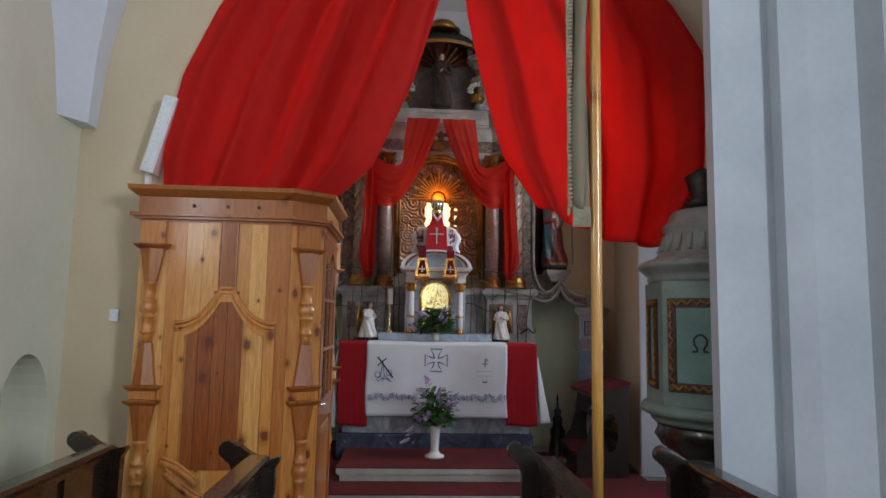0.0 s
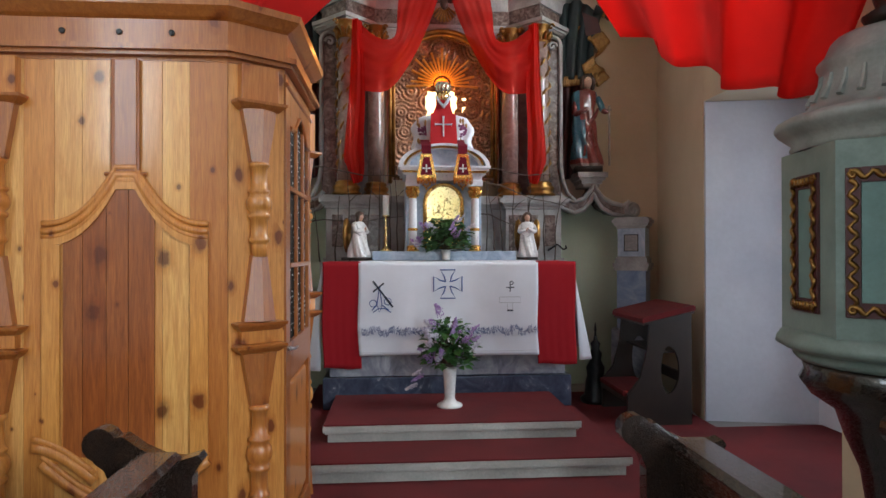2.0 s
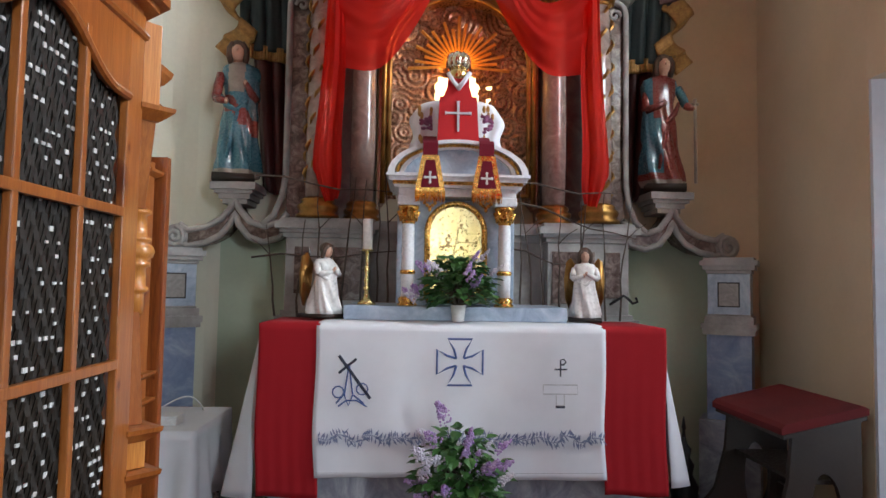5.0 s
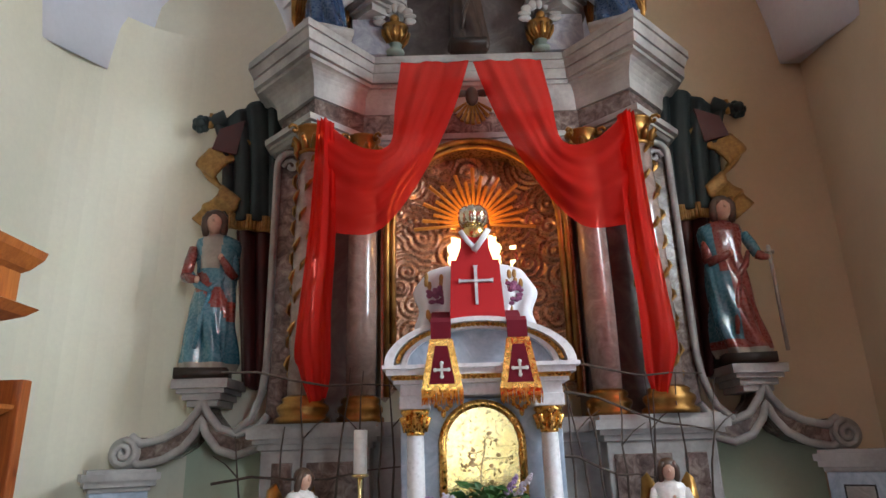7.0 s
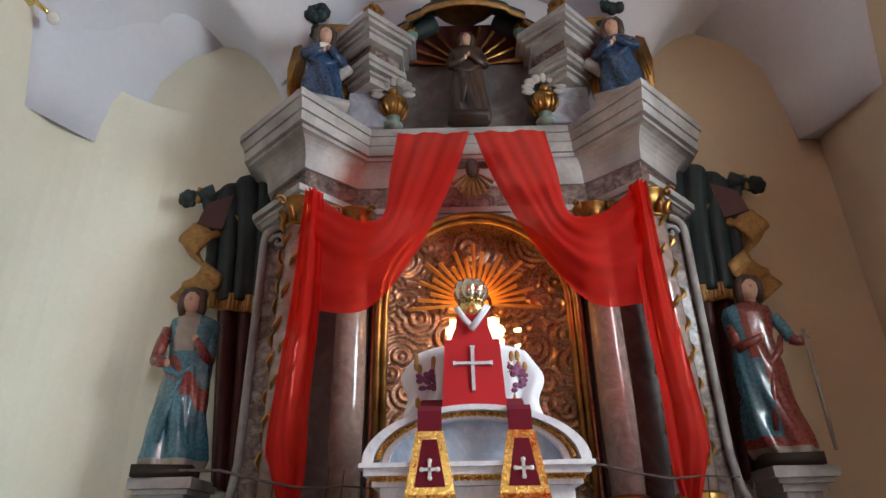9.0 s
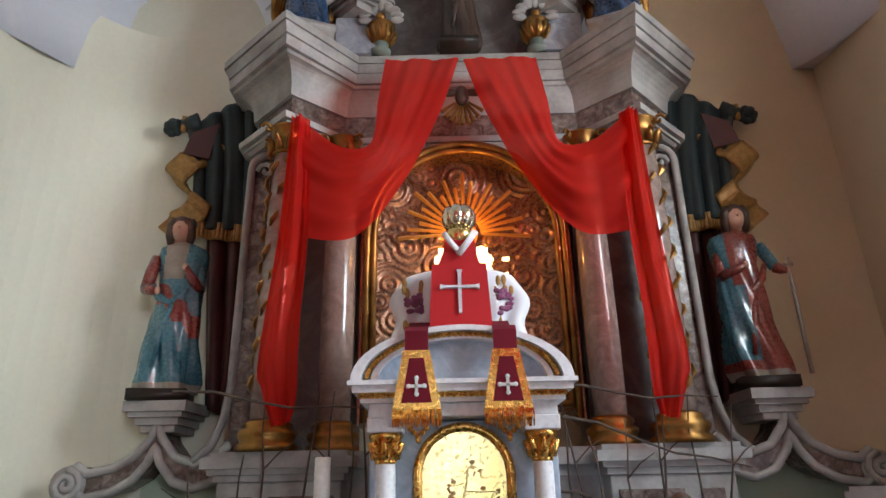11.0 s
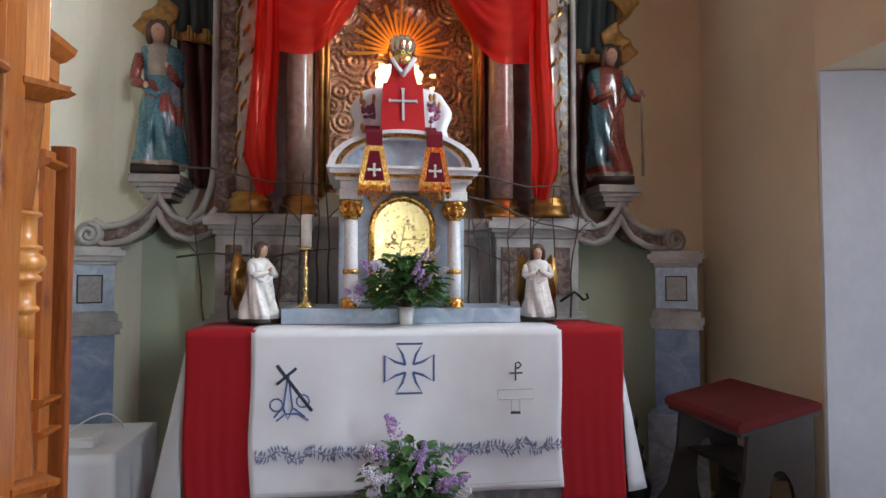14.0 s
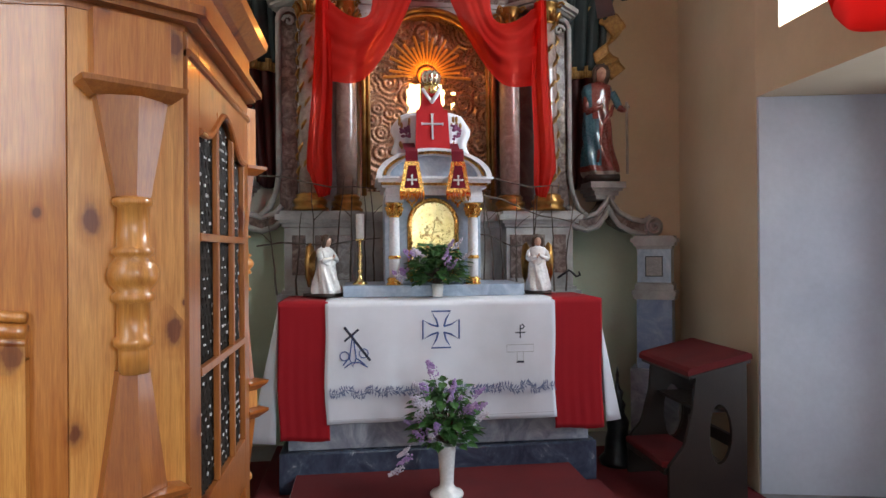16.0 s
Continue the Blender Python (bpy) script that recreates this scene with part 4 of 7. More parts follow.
# boards of the front
xs = [-1.97, -1.80, -1.69, -1.59, -1.49, -1.395, -1.30, -1.20, -1.06]
for i, (a, b) in enumerate(zip(xs, xs[1:])):
    part("board", box(bm_new(), a + 0.0004, b - 0.0004, FY + 0.004, FY + 0.028, 0.10, 2.085, 0.001), PINE_L if i % 3 != 1 else PINE, conf)
# raised frame with an ogee head
OC = -1.43


def ogee(w, zt, zs):
    """The outline over a panel: flat shoulders, hollow sides, a point."""
    return [(OC - w, zs)] + [(OC - w + (w - 0.035) * k / 8, zs + (zt - zs) * (k / 8) ** 2.4) for k in range(1, 9)] + [(OC + w - (w - 0.035) * k / 8, zs + (zt - zs) * (k / 8) ** 2.4) for k in range(8, 0, -1)] + [(OC + w, zs)]


red_boards = [-1.655, -1.585, -1.50, -1.42, -1.325]
for a, b in zip(red_boards, red_boards[1:]):
    tops = [(x, 1.425 + 0.21 * max(0.0, (0.30 - max(0.035, abs(x - OC))) / 0.265) ** 2.4) for x in [b - 0.002 - (b - a - 0.002) * k / 6 for k in range(7)]]
    part("inner_board", slab_xz(bm_new(), [(a, 0.62), (b - 0.002, 0.62)] + tops, FY - 0.004, FY + 0.003), PINE_R, conf, "reddish inner board")
bm = bm_new()
up = ogee(0.30, 1.66, 1.45)
for q, r in ((0.0, 0.016), (0.028, 0.011), (-0.022, 0.010)):
    tube(bm, [(x, FY - 0.006, z + q) for x, z in up], r, 8, flat=0.8)
part("ogee_moulding", bm, PINE, conf, smooth=True)
bm = bm_new()
for a, b in zip(up, up[1:]):
    loft(bm, [[(x, y, z) for x, z in (a, b, (b[0], b[1] - 0.055), (a[0], a[1] - 0.055))] for y in (FY - 0.012, FY + 0.004)])
box(bm, OC - 0.30, OC - 0.235, FY - 0.0115, FY + 0.004, 0.60, 1.40, 0.003)
box(bm, OC + 0.235, OC + 0.30, FY - 0.0115, FY + 0.004, 0.60, 1.40, 0.003)
part("panel_frame", bm, PINE, conf)
bm = box(bm_new(), OC - 0.042, OC + 0.042, FY - 0.010, FY + 0.004, 1.655, 2.085, 0.003)
for x in (-0.045, 0.045):
    tube(bm, [(OC + x, FY - 0.006, 1.66), (OC + x, FY - 0.006, 2.085)], 0.008, 8)
tube(bm, [(OC - 0.075, FY - 0.006, 1.662), (OC - 0.045, FY - 0.006, 1.662)], 0.008, 8)
tube(bm, [(OC + 0.045, FY - 0.006, 1.662), (OC + 0.075, FY - 0.006, 1.662)], 0.008, 8)
part("centre_strip", bm, PINE_D, conf)
bm = bm_new()
for q, r in ((0.0, 0.02), (0.03, 0.012)):
    tube(bm, [(OC - 0.30 + 0.6 * k / 20, FY - 0.008, 0.60 + q - 0.17 * math.sin(math.pi * k / 20)) for k in range(21)], r, 8, flat=0.7)
    tube(bm, [(OC - 0.33 + 0.22 * k / 8, FY - 0.008, 0.66 + q - 0.13 * (k / 8) ** 1.6) for k in range(9)], r, 8, flat=0.7)
part("lower_moulding", bm, PINE, conf, smooth=True)


def half_column(cx, cy, turn, levels=(1.935, 1.095, 1.01)):
    """Ledges, tapered blocks and turned balusters, on a face turned by so many degrees."""
    m = pose(cx, cy, 0, 0, 0, turn)

    def put(bm):
        bmesh.ops.transform(bm, matrix=m, verts=bm.verts)
        return bm

    cap = None
    za, zb, zc = levels
    for z0, z1 in ((za + 0.01, 2.085), (zc + 0.015, zb + 0.005)):
        o = part("column_block", put(box(bm_new(), -0.076, 0.076, -0.035, 0.02, z0, z1, 0.003)), PINE, conf)
        cap = cap or o
    for z in levels:
        bm = bm_new()
        loft(bm, [[(-0.076 - d, -0.035 - d, zz), (0.076 + d, -0.035 - d, zz), (0.076 + d, 0.02, zz), (-0.076 - d, 0.02, zz)] for d, zz in ((0.0, z - 0.022), (0.012, z - 0.012), (0.025, z), (0.027, z + 0.010), (0.0, z + 0.014))])
        part("column_ledge", put(bm), PINE_D, cap)
    for za, zb, zc, zd, ze in ((za - 0.02, za - 0.22, 0, zb + 0.305, zb + 0.015), (zc - 0.02, zc - 0.22, 0, 0.42, 0.12)):
        for wa, ha, wb, hb in ((0.070, za, 0.034, zb), (0.030, zd - 0.04, 0.064, ze)):
            bm = bm_new()
            loft(bm, [[(-w, -0.03, z), (0, -0.03 - 0.5 * w, z), (w, -0.03, z), (w, 0.015, z), (-w, 0.015, z)] for w, z in ((wa, ha), (wb, hb))])
            part("tapered_block", put(bm), PINE_D, cap)
        h = zb - zd
        turns = ((0.036, 0.0), (0.045, 0.02), (0.045, 0.05), (0.034, 0.07), (0.037, 0.32), (0.048, 0.34), (0.048, 0.37), (0.038, 0.39), (0.053, 0.44), (0.058, 0.50), (0.053, 0.56), (0.038, 0.61), (0.048, 0.63), (0.048, 0.67), (0.036, 0.69), (0.038, 0.90), (0.045, 0.92), (0.045, 0.96), (0.034, 0.98), (0.034, 1.0))
        prof = [(q, zb - h * f) for q, f in turns] + [(0.034, zd - 0.045)]
        part("baluster", put(lathe(bm_new(), 0, -0.022, [(0.86 * r, z) for r, z in prof], 20)), PINE, cap, "turned baluster", smooth=True)


REAR = (1.88, 1.155, 1.06)
half_column(-1.885, FY - 0.0, 0)
half_column(-0.965, 4.43, 36.4)
half_column(-0.925, 5.305, 139, REAR)
part("chamfer_board", slab_xy(bm_new(), [(-1.058, FY + 0.006), (-0.873, 4.497), (-0.895, 4.52), (-1.075, FY + 0.03)], 0.10, 2.085), PINE, conf)
# latticed door on the aisle side
door = part("door", box(bm_new(), SX - 0.012, SX + 0.006, 4.50, 4.60, 0.10, 2.085, 0.003), PINE_D, conf, "pine door with a latticed window")
dz0, dy0, dy1 = 1.0, 4.60, 5.163
bm = box(bm_new(), SX - 0.012, SX + 0.006, dy1, 5.235, 0.10, 2.085, 0.003)
part("door_stile", bm, PINE_D, door)
head = []
for k in range(25):
    q = min(max((k / 24 - 0.06) / 0.88, 0), 1)
    head.append((dy0 + (dy1 - dy0) * k / 24, 1.885 + 0.09 * (0.5 - 0.5 * math.cos(2 * math.pi * q)) ** 1.3))
bm = bm_new()
loft(bm, [[(SX - 0.012, y, z), (SX + 0.006, y, z), (SX + 0.006, y, 2.085), (SX - 0.012, y, 2.085)] for y, z in head])
tube(bm, [(SX + 0.006, y, z) for y, z in head], 0.010, 8)
tube(bm, [(SX + 0.006, 4.50, 2.04), (SX + 0.006, 5.235, 2.04)], 0.010, 8)
part("door_head", bm, PINE_D, door, "arched head rail")
part("lock_rail", box(bm_new(), SX - 0.012, SX + 0.006, dy0, dy1, 0.85, dz0, 0.003), PINE_D, door)
part("bottom_rail", box(bm_new(), SX - 0.012, SX + 0.006, dy0, dy1, 0.10, 0.22, 0.003), PINE_D, door)
part("door_panel", box(bm_new(), SX - 0.02, SX - 0.002, dy0 + 0.035, dy1 - 0.035, 0.25, 0.82, 0.012), PINE, door)
part("panel_ground", box(bm_new(), SX - 0.026, SX - 0.016, dy0, dy1, 0.22, 0.85), PINE_D, door)
for y in (4.792, 4.99):
    part("muntin", box(bm_new(), SX - 0.008, SX + 0.008, y - 0.009, y + 0.009, dz0, 1.97, 0.003), PINE_D, door)
for z in (1.318, 1.637):
    part("muntin", box(bm_new(), SX - 0.007, SX + 0.009, dy0, dy1, z - 0.010, z + 0.010, 0.003), PINE_D, door)
part("lattice_ground", box(bm_new(), SX - 0.03, SX - 0.022, dy0, dy1, dz0, 1.98), GRILLE_B, door)
bm = bm_new()
rnd = random.Random(8)
for j in range(60):
    y = 4.606 + 0.0093 * j
    tube(bm, [(SX - 0.016 + 0.004 * math.sin(k * 2.1 + j * 1.57), y, dz0 + 0.97 * k / 40) for k in range(41)], 0.0036, 4)
tagged(part("woven_lattice", bm, GRILLE_B, door, "dark woven lattice"), kind="stuff")
# glints of light on the lattice, made as small white chips
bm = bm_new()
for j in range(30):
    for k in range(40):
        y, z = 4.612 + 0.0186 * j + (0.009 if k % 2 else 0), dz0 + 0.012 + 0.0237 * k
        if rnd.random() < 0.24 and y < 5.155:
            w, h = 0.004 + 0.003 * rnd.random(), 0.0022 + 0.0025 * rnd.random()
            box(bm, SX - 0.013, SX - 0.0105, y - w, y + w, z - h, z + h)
tagged(part("lattice_glints", bm, WHITER, door, "small white glints painted onto the lattice"), kind="stuff")
bm = lathe(bm_new(), 0, 0, [(0.011, 0), (0.011, 0.012), (0.007, 0.016), (0.007, 0.03)], 12)
for v in bm.verts:
    v.co = (SX + 0.006 + v.co.z, 4.535 + v.co.x, 0.985 + v.co.y)
tube(bm, [(SX + 0.034, 4.535, 0.985), (SX + 0.036, 4.56, 0.983), (SX + 0.034, 4.60, 0.982)], 0.006, 8)
part("door_handle", bm, STEEL, door, "steel lever handle", smooth=True)
# the set-back side bay
for i in range(7):
    y0 = 5.368 + 0.115 * i
    part("side_board", box(bm_new(), -1.245, -1.222, y0 + 0.001, min(y0 + 0.114, 6.15), 0.10, 2.09, 0.002), PINE, conf)
part("side_carcass", box(bm_new(), -1.90, -1.247, 5.368, 6.15, 0.02, 2.11), PINE_D, conf)
bm = bm_new()
loft(bm, [[(-1.90, 5.37, z), (-1.22 + d, 5.37, z), (-1.22 + d, 6.16 + d, z), (-1.90, 6.16 + d, z)] for d, z in ((0.0, 2.085), (0.03, 2.10), (0.05, 2.12), (0.012, 2.135), (0.012, 2.205), (0.025, 2.215), (0.045, 2.245), (0.05, 2.265))])
part("side_cornice", bm, PINE_D, conf, "darker pine cornice")
bm = bm_new()
for z in REAR:
    loft(bm, [[(-1.30, 6.08, zz), (-1.22 + d, 6.08, zz), (-1.22 + d, 6.16 + d, zz), (-1.30, 6.16 + d, zz)] for d, zz in ((0.004, z - 0.022), (0.02, z - 0.012), (0.035, z), (0.036, z + 0.010), (0.004, z + 0.014))])
box(bm, -1.23, -1.205, 6.09, 6.16, 0.10, 1.92, 0.003)
part("side_pilaster", bm, PINE_D, conf)
part("back_post", box(bm_new(), -1.24, -1.175, 6.20, 6.235, 0.10, 1.95, 0.004), PINE_R, conf, "reddish back post")

conf.scale = (1, 1, 1.012)

# ---- benches ----
def bench():
    """A long dark bench back with a scrolled end board."""
    e = thing("bench", (0, 3.56, 0), "dark stained wooden church bench with a scrolled end", "bench", "benches along the nave")
    y1 = 3.56
    prof = [(0.0, 0.0), (0.0, 0.80), (-0.015, 0.84), (-0.04, 0.86)]
    prof += [(-0.028 + 0.042 * math.cos(a), 0.905 + 0.042 * math.sin(a)) for a in [math.radians(-110 - 25 * k) for k in range(10)]]
    prof += [(0.03, 0.925), (0.07, 0.895), (0.12, 0.87), (0.17, 0.862), (0.215, 0.875), (0.225, 0.86), (0.20, 0.82), (0.19, 0.0)]
    part("end_board", slab_xz(bm_new(), prof, y1 - 0.03, y1 + 0.02), OAK, e)
    rail = [(0.06, 0.868), (0.075, 0.885), (0.16, 0.885), (0.175, 0.87), (0.165, 0.85), (0.15, 0.845), (0.15, 0.82), (0.08, 0.82), (0.08, 0.85)]
    part("top_rail", slab_xz(bm_new(), rail, -3.0, y1 - 0.03), OAK, e)
    part("back_panel", slab_xz(bm_new(), [(0.095, 0.05), (0.095, 0.82), (0.135, 0.82), (0.135, 0.05)], -3.0, y1 - 0.03), OAK, e)
    bm = bm_new()
    for k in range(5):
        box(bm, 0.082, 0.15, -2.9 + 1.5 * k, -2.82 + 1.5 * k, 0, 0.82, 0.004)
    box(bm, 0.083, 0.148, -3.0, y1 - 0.03, 0.10, 0.19, 0.004)
    part("back_frame", bm, OAK, e)
    return e


b0 = bench()
b0.location = (-1.95, 3.80, 0)
for x, y in ((-1.14, 3.58), (0.25, 3.60), (0.96, 3.52)):
    copy_thing(b0, pose(x, y, 0))

# ---- processional banner on its pole ----
ban = thing("processional_banner", (0.35, 2.65, 0.885), "furled embroidered banner on a varnished wooden pole", "banner")
PXY = (0.350, 2.65)
part("pole", lathe(bm_new(), PXY[0], PXY[1], [(0.019, 0.886), (0.0205, 1.4), (0.0205, 2.4), (0.019, 3.6), (0.012, 3.63)], 18), POLE, ban, smooth=True)
part("pole_tip", lathe(bm_new(), PXY[0], PXY[1], [(0.010, 3.63), (0.03, 3.68), (0.02, 3.75), (0.004, 3.80)], 12), BRASS, ban, smooth=True)


def furl(u, v):
    z = 1.93 + 1.45 * v
    w = 0.055 + 0.01 * v
    return (PXY[0] - 0.03 - w * u + 0.006 * math.sin(9 * z + 4 * u), PXY[1] + 0.02 * math.sin(7 * u + 3 * z), z + 0.03 * u * (1 - v))


part("banner_cloth", sheet(bm_new(), furl, 10, 40), BANNER, ban, "faded grey gold banner cloth", smooth=True, solid=0.02)
bm = bm_new()
rnd = random.Random(2)
for k in range(90):
    z = 1.95 + 1.42 * k / 90
    x = PXY[0] - 0.085 - 0.01 * (z - 1.93) / 1.45
    tube(bm, [(x, PXY[1], z), (x - 0.012 - 0.006 * rnd.random(), PXY[1] - 0.004, z - 0.006), (x - 0.018, PXY[1] - 0.002, z - 0.022)], [0.006, 0.007, 0.003], 5)
for k in range(16):
    x = PXY[0] - 0.085 + 0.055 * k / 15
    tube(bm, [(x, PXY[1] - 0.012, 1.96), (x, PXY[1] - 0.016, 1.92), (x + 0.004 * rnd.uniform(-1, 1), PXY[1] - 0.014, 1.885)], [0.006, 0.006, 0.004], 5)
tagged(part("banner_fringe", bm, BAN_F, ban, "dull gold fringe"), kind="stuff")

# ---- great red curtains in the chancel arch ----
def curtain(name, inner, outer, n, ph, label):
    """Hangs between an inner and an outer edge, each a list of (x, z) from the top down, with gathered folds."""
    def along(pts, v):
        w = v * (len(pts) - 1)
        i = min(int(w), len(pts) - 2)
        f = w - i
        return [pts[i][q] + (pts[i + 1][q] - pts[i][q]) * f for q in (0, 1)]

    def place(u, v):
        (xa, za), (xb, zb) = along(inner, v), along(outer, v)
        sag = -0.07 * math.sin(math.pi * u) * max(0, v - 0.55) / 0.45
        deep = 0.052 + 0.02 * v
        f = math.sin(n * u + ph + 0.9 * math.sin(2.2 * v + 3 * u)) + 0.35 * math.sin(2.3 * n * u + 1.7 * ph + 1.5 * v) * (1 - 0.6 * v) + 0.5 * math.sin(0.31 * n * u + 4 * v)
        return (xa + (xb - xa) * u, 4.52 + deep * f - 0.10 * math.sin(math.pi * u) * v, za + (zb - za) * u + sag)
    ob = part(name, sheet(bm_new(), place, 150, 46), CURTAIN, smooth=True, solid=0.002)
    return tagged(ob, label, "curtain", "curtains in the chancel arch")


curtain("curtain", [(-0.06, 4.40), (-0.10, 4.0), (-0.20, 3.60), (-0.33, 3.15), (-0.58, 2.56), (-0.80, 2.33)], [(-0.42, 4.42), (-1.18, 4.10), (-1.63, 3.66), (-1.85, 3.14), (-1.95, 2.64), (-1.94, 2.34)], 27, 0.4, "translucent red curtain gathered to one side of the arch")
curtain("curtain", [(0.0, 4.40), (0.0, 4.0), (0.04, 3.62), (0.13, 3.20), (0.28, 2.65), (0.52, 2.29)], [(0.40, 4.38), (1.05, 4.12), (1.46, 3.76), (1.66, 3.40), (1.64, 2.62), (1.38, 2.04)], 23, 2.1, "translucent red curtain with a hanging corner")

# ---- pulpit ----
pul = thing("pulpit", (1.62, 4.30, 0.95), "grey green painted pulpit with gilded panel frames", "pulpit")
PC, N8 = (1.60, 4.30), 6


def ogon(r, z, off=math.radians(-98.0)):
    return [(PC[0] + r * math.cos(off + 2 * math.pi * k / N8), PC[1] + r * math.sin(off + 2 * math.pi * k / N8), z) for k in range(N8)]


bm = bm_new()
loft(bm, [ogon(0.43, 1.06), ogon(0.43, 1.80)])
part("drum", bm, PUL_G, pul)
bm = bm_new()
loft(bm, [[(PC[0] + r * math.cos(2 * math.pi * k / 40), PC[1] + r * math.sin(2 * math.pi * k / 40), z) for k in range(40)] for r, z in ((0.385, 1.80), (0.40, 1.815), (0.39, 1.835), (0.42, 1.86), (0.45, 1.885), (0.458, 1.90), (0.45, 1.92), (0.42, 1.935), (0.36, 1.95), (0.325, 1.99), (0.30, 2.06), (0.29, 2.12), (0.30, 2.14), (0.30, 2.16), (0.27, 2.19), (0.25, 2.24), (0.23, 2.26), (0.01, 2.27))], caps=False)
part("upper_cornice", bm, PUL_C, pul, "grey moulded cornice", smooth=True)
bm = bm_new()
for k in range(26):
    a = 2 * math.pi * k / 26
    tube(bm, [(PC[0] + r * math.cos(a), PC[1] + r * math.sin(a), z) for r, z in ((0.33, 1.995), (0.305, 2.05), (0.295, 2.10))], [0.014, 0.012, 0.006], 6)
part("fluting", bm, PUL_C, pul)
bm = lathe(bm_new(), PC[0] - 0.1, PC[1] - 0.1, [(0.10, 2.26), (0.12, 2.30), (0.07, 2.33), (0.09, 2.40), (0.11, 2.46), (0.05, 2.50), (0.01, 2.52)], 16)
part("finial", bm, BROWN, pul, "dark carved finial", smooth=True)
bm = bm_new()
loft(bm, [[(PC[0] + r * math.cos(2 * math.pi * k / 40), PC[1] + r * math.sin(2 * math.pi * k / 40), z) for k in range(40)] for r, z in ((0.42, 1.065), (0.435, 1.055), (0.45, 1.03), (0.455, 1.01), (0.42, 0.99), (0.385, 0.98), (0.39, 0.96), (0.37, 0.94))])
part("lower_cornice", bm, PUL_G, pul, "grey green moulded base", smooth=True)
bm = lathe(bm_new(), PC[0], PC[1], [(0.36, 0.939), (0.35, 0.90), (0.37, 0.86), (0.33, 0.80), (0.24, 0.74), (0.20, 0.62), (0.15, 0.5), (0.12, 0.3), (0.20, 0.06), (0.24, 0.0)], 32)
part("underside", bm, OAK, pul, "dark carved underside", smooth=True)
for k in (0, 1, 5):
    a = math.radians(-98.0) + 2 * math.pi * (k + 0.5) / N8 - 2 * math.pi / N8
    m = Matrix.Translation((PC[0], PC[1], 0)) @ Matrix.Rotation(a + math.pi / 2, 4, "Z")
    r = 0.43 * math.cos(math.pi / N8)
    hw = 0.135 if k != 5 else 0.055

    def put(b, m=m):
        bmesh.ops.transform(b, matrix=m, verts=b.verts)
        return b

    pan = part("panel", put(box(bm_new(), -hw, hw, -r - 0.006, -r + 0.01, 1.20, 1.64, 0.003)), PUL_P, pul, "blue green painted panel")
    bm = bm_new()
    for x0, x1, z0, z1 in ((-hw - 0.05, -hw, 1.145, 1.695), (hw, hw + 0.05, 1.145, 1.695), (-hw, hw, 1.64, 1.695), (-hw, hw, 1.145, 1.20)):
        box(bm, x0, x1, -r - 0.012, -r + 0.01, z0, z1, 0.004)
    frm = part("panel_frame", put(bm), WINE_D, pan, "brown panel frame")
    for z in (1.668, 1.172):
        bm = tube(bm_new(), [((hw + 0.03) * (q / 15 - 1), -r - 0.016, z + 0.013 * math.sin(q * 1.25)) for q in range(31)], [0.006 + 0.005 * abs(math.sin(q * 0.63)) for q in range(31)], 6)
        for s in (-1, 1):
            tube(bm, [(s * (hw + 0.025) + (0.022 - 0.0025 * q) * math.cos(q), -r - 0.016, z + (0.022 - 0.0025 * q) * math.sin(q)) for q in range(8)], 0.007, 6)
        part("gilded_scroll", put(bm), GOLD_D, pan, "gilded scrollwork", smooth=True)
    for x in (-hw - 0.025, hw + 0.025):
        bm = tube(bm_new(), [(x + 0.012 * math.sin(q * 1.2), -r - 0.016, 1.19 + 0.46 * q / 40) for q in range(41)], [0.005 + 0.005 * abs(math.sin(q * 0.6)) for q in range(41)], 6)
        part("gilded_scroll", put(bm), GOLD_D, pan, "gilded scrollwork", smooth=True)
    if k == 0:
        bm = bm_new()
        sh = [(-0.045, 1.385), (-0.020, 1.385), (-0.018, 1.40), (-0.034, 1.425), (-0.036, 1.455), (-0.018, 1.478), (0, 1.482), (0.018, 1.478), (0.036, 1.455), (0.034, 1.425), (0.018, 1.40), (0.020, 1.385), (0.045, 1.385)]
        tube(bm, [(x, -r - 0.008, z) for x, z in sh], 0.006, 6)
        part("omega_letter", put(bm), BLACK, pan, "dark painted omega")

# ---- kneeler beside the recess ----
kn = thing("kneeler", (1.75, 7.1, 0.014), "dark brown wooden kneeler with red padded top", "kneeler")
# desk against the south wall, kneeling board towards the altar
for y0, y1 in ((6.80, 6.83), (7.42, 7.45)):
    hole = [(1.73 + 0.06 * math.cos(a) * (1 if math.cos(a) < 0 else 1.5), 0.45 + 0.19 * math.sin(a)) for a in [2 * math.pi * k / 20 for k in range(20)]]
    bm = bm_new()
    outer = [(1.40, 0.016), (1.92, 0.016), (1.92, 0.90), (1.58, 0.82), (1.56, 0.60), (1.50, 0.38), (1.40, 0.26)]
    vo = [[bm.verts.new((x, y, z)) for x, z in outer] for y in (y0, y1)]
    vh = [[bm.verts.new((x, y, z)) for x, z in hole] for y in (y0, y1)]
    for o, h in zip(vo, vh):
        es = [bm.edges.new((o[i], o[(i + 1) % len(o)])) for i in range(len(o))] + [bm.edges.new((h[i], h[(i + 1) % len(h)])) for i in range(len(h))]
        bmesh.ops.triangle_fill(bm, edges=es, use_beauty=True)
    for ringp in (vo, vh):
        for i in range(len(ringp[0])):
            j = (i + 1) % len(ringp[0])
            bm.faces.new((ringp[0][i], ringp[0][j], ringp[1][j], ringp[1][i]))
    part("side_panel", bm, BROWN, kn, "side panel with a cut-out")
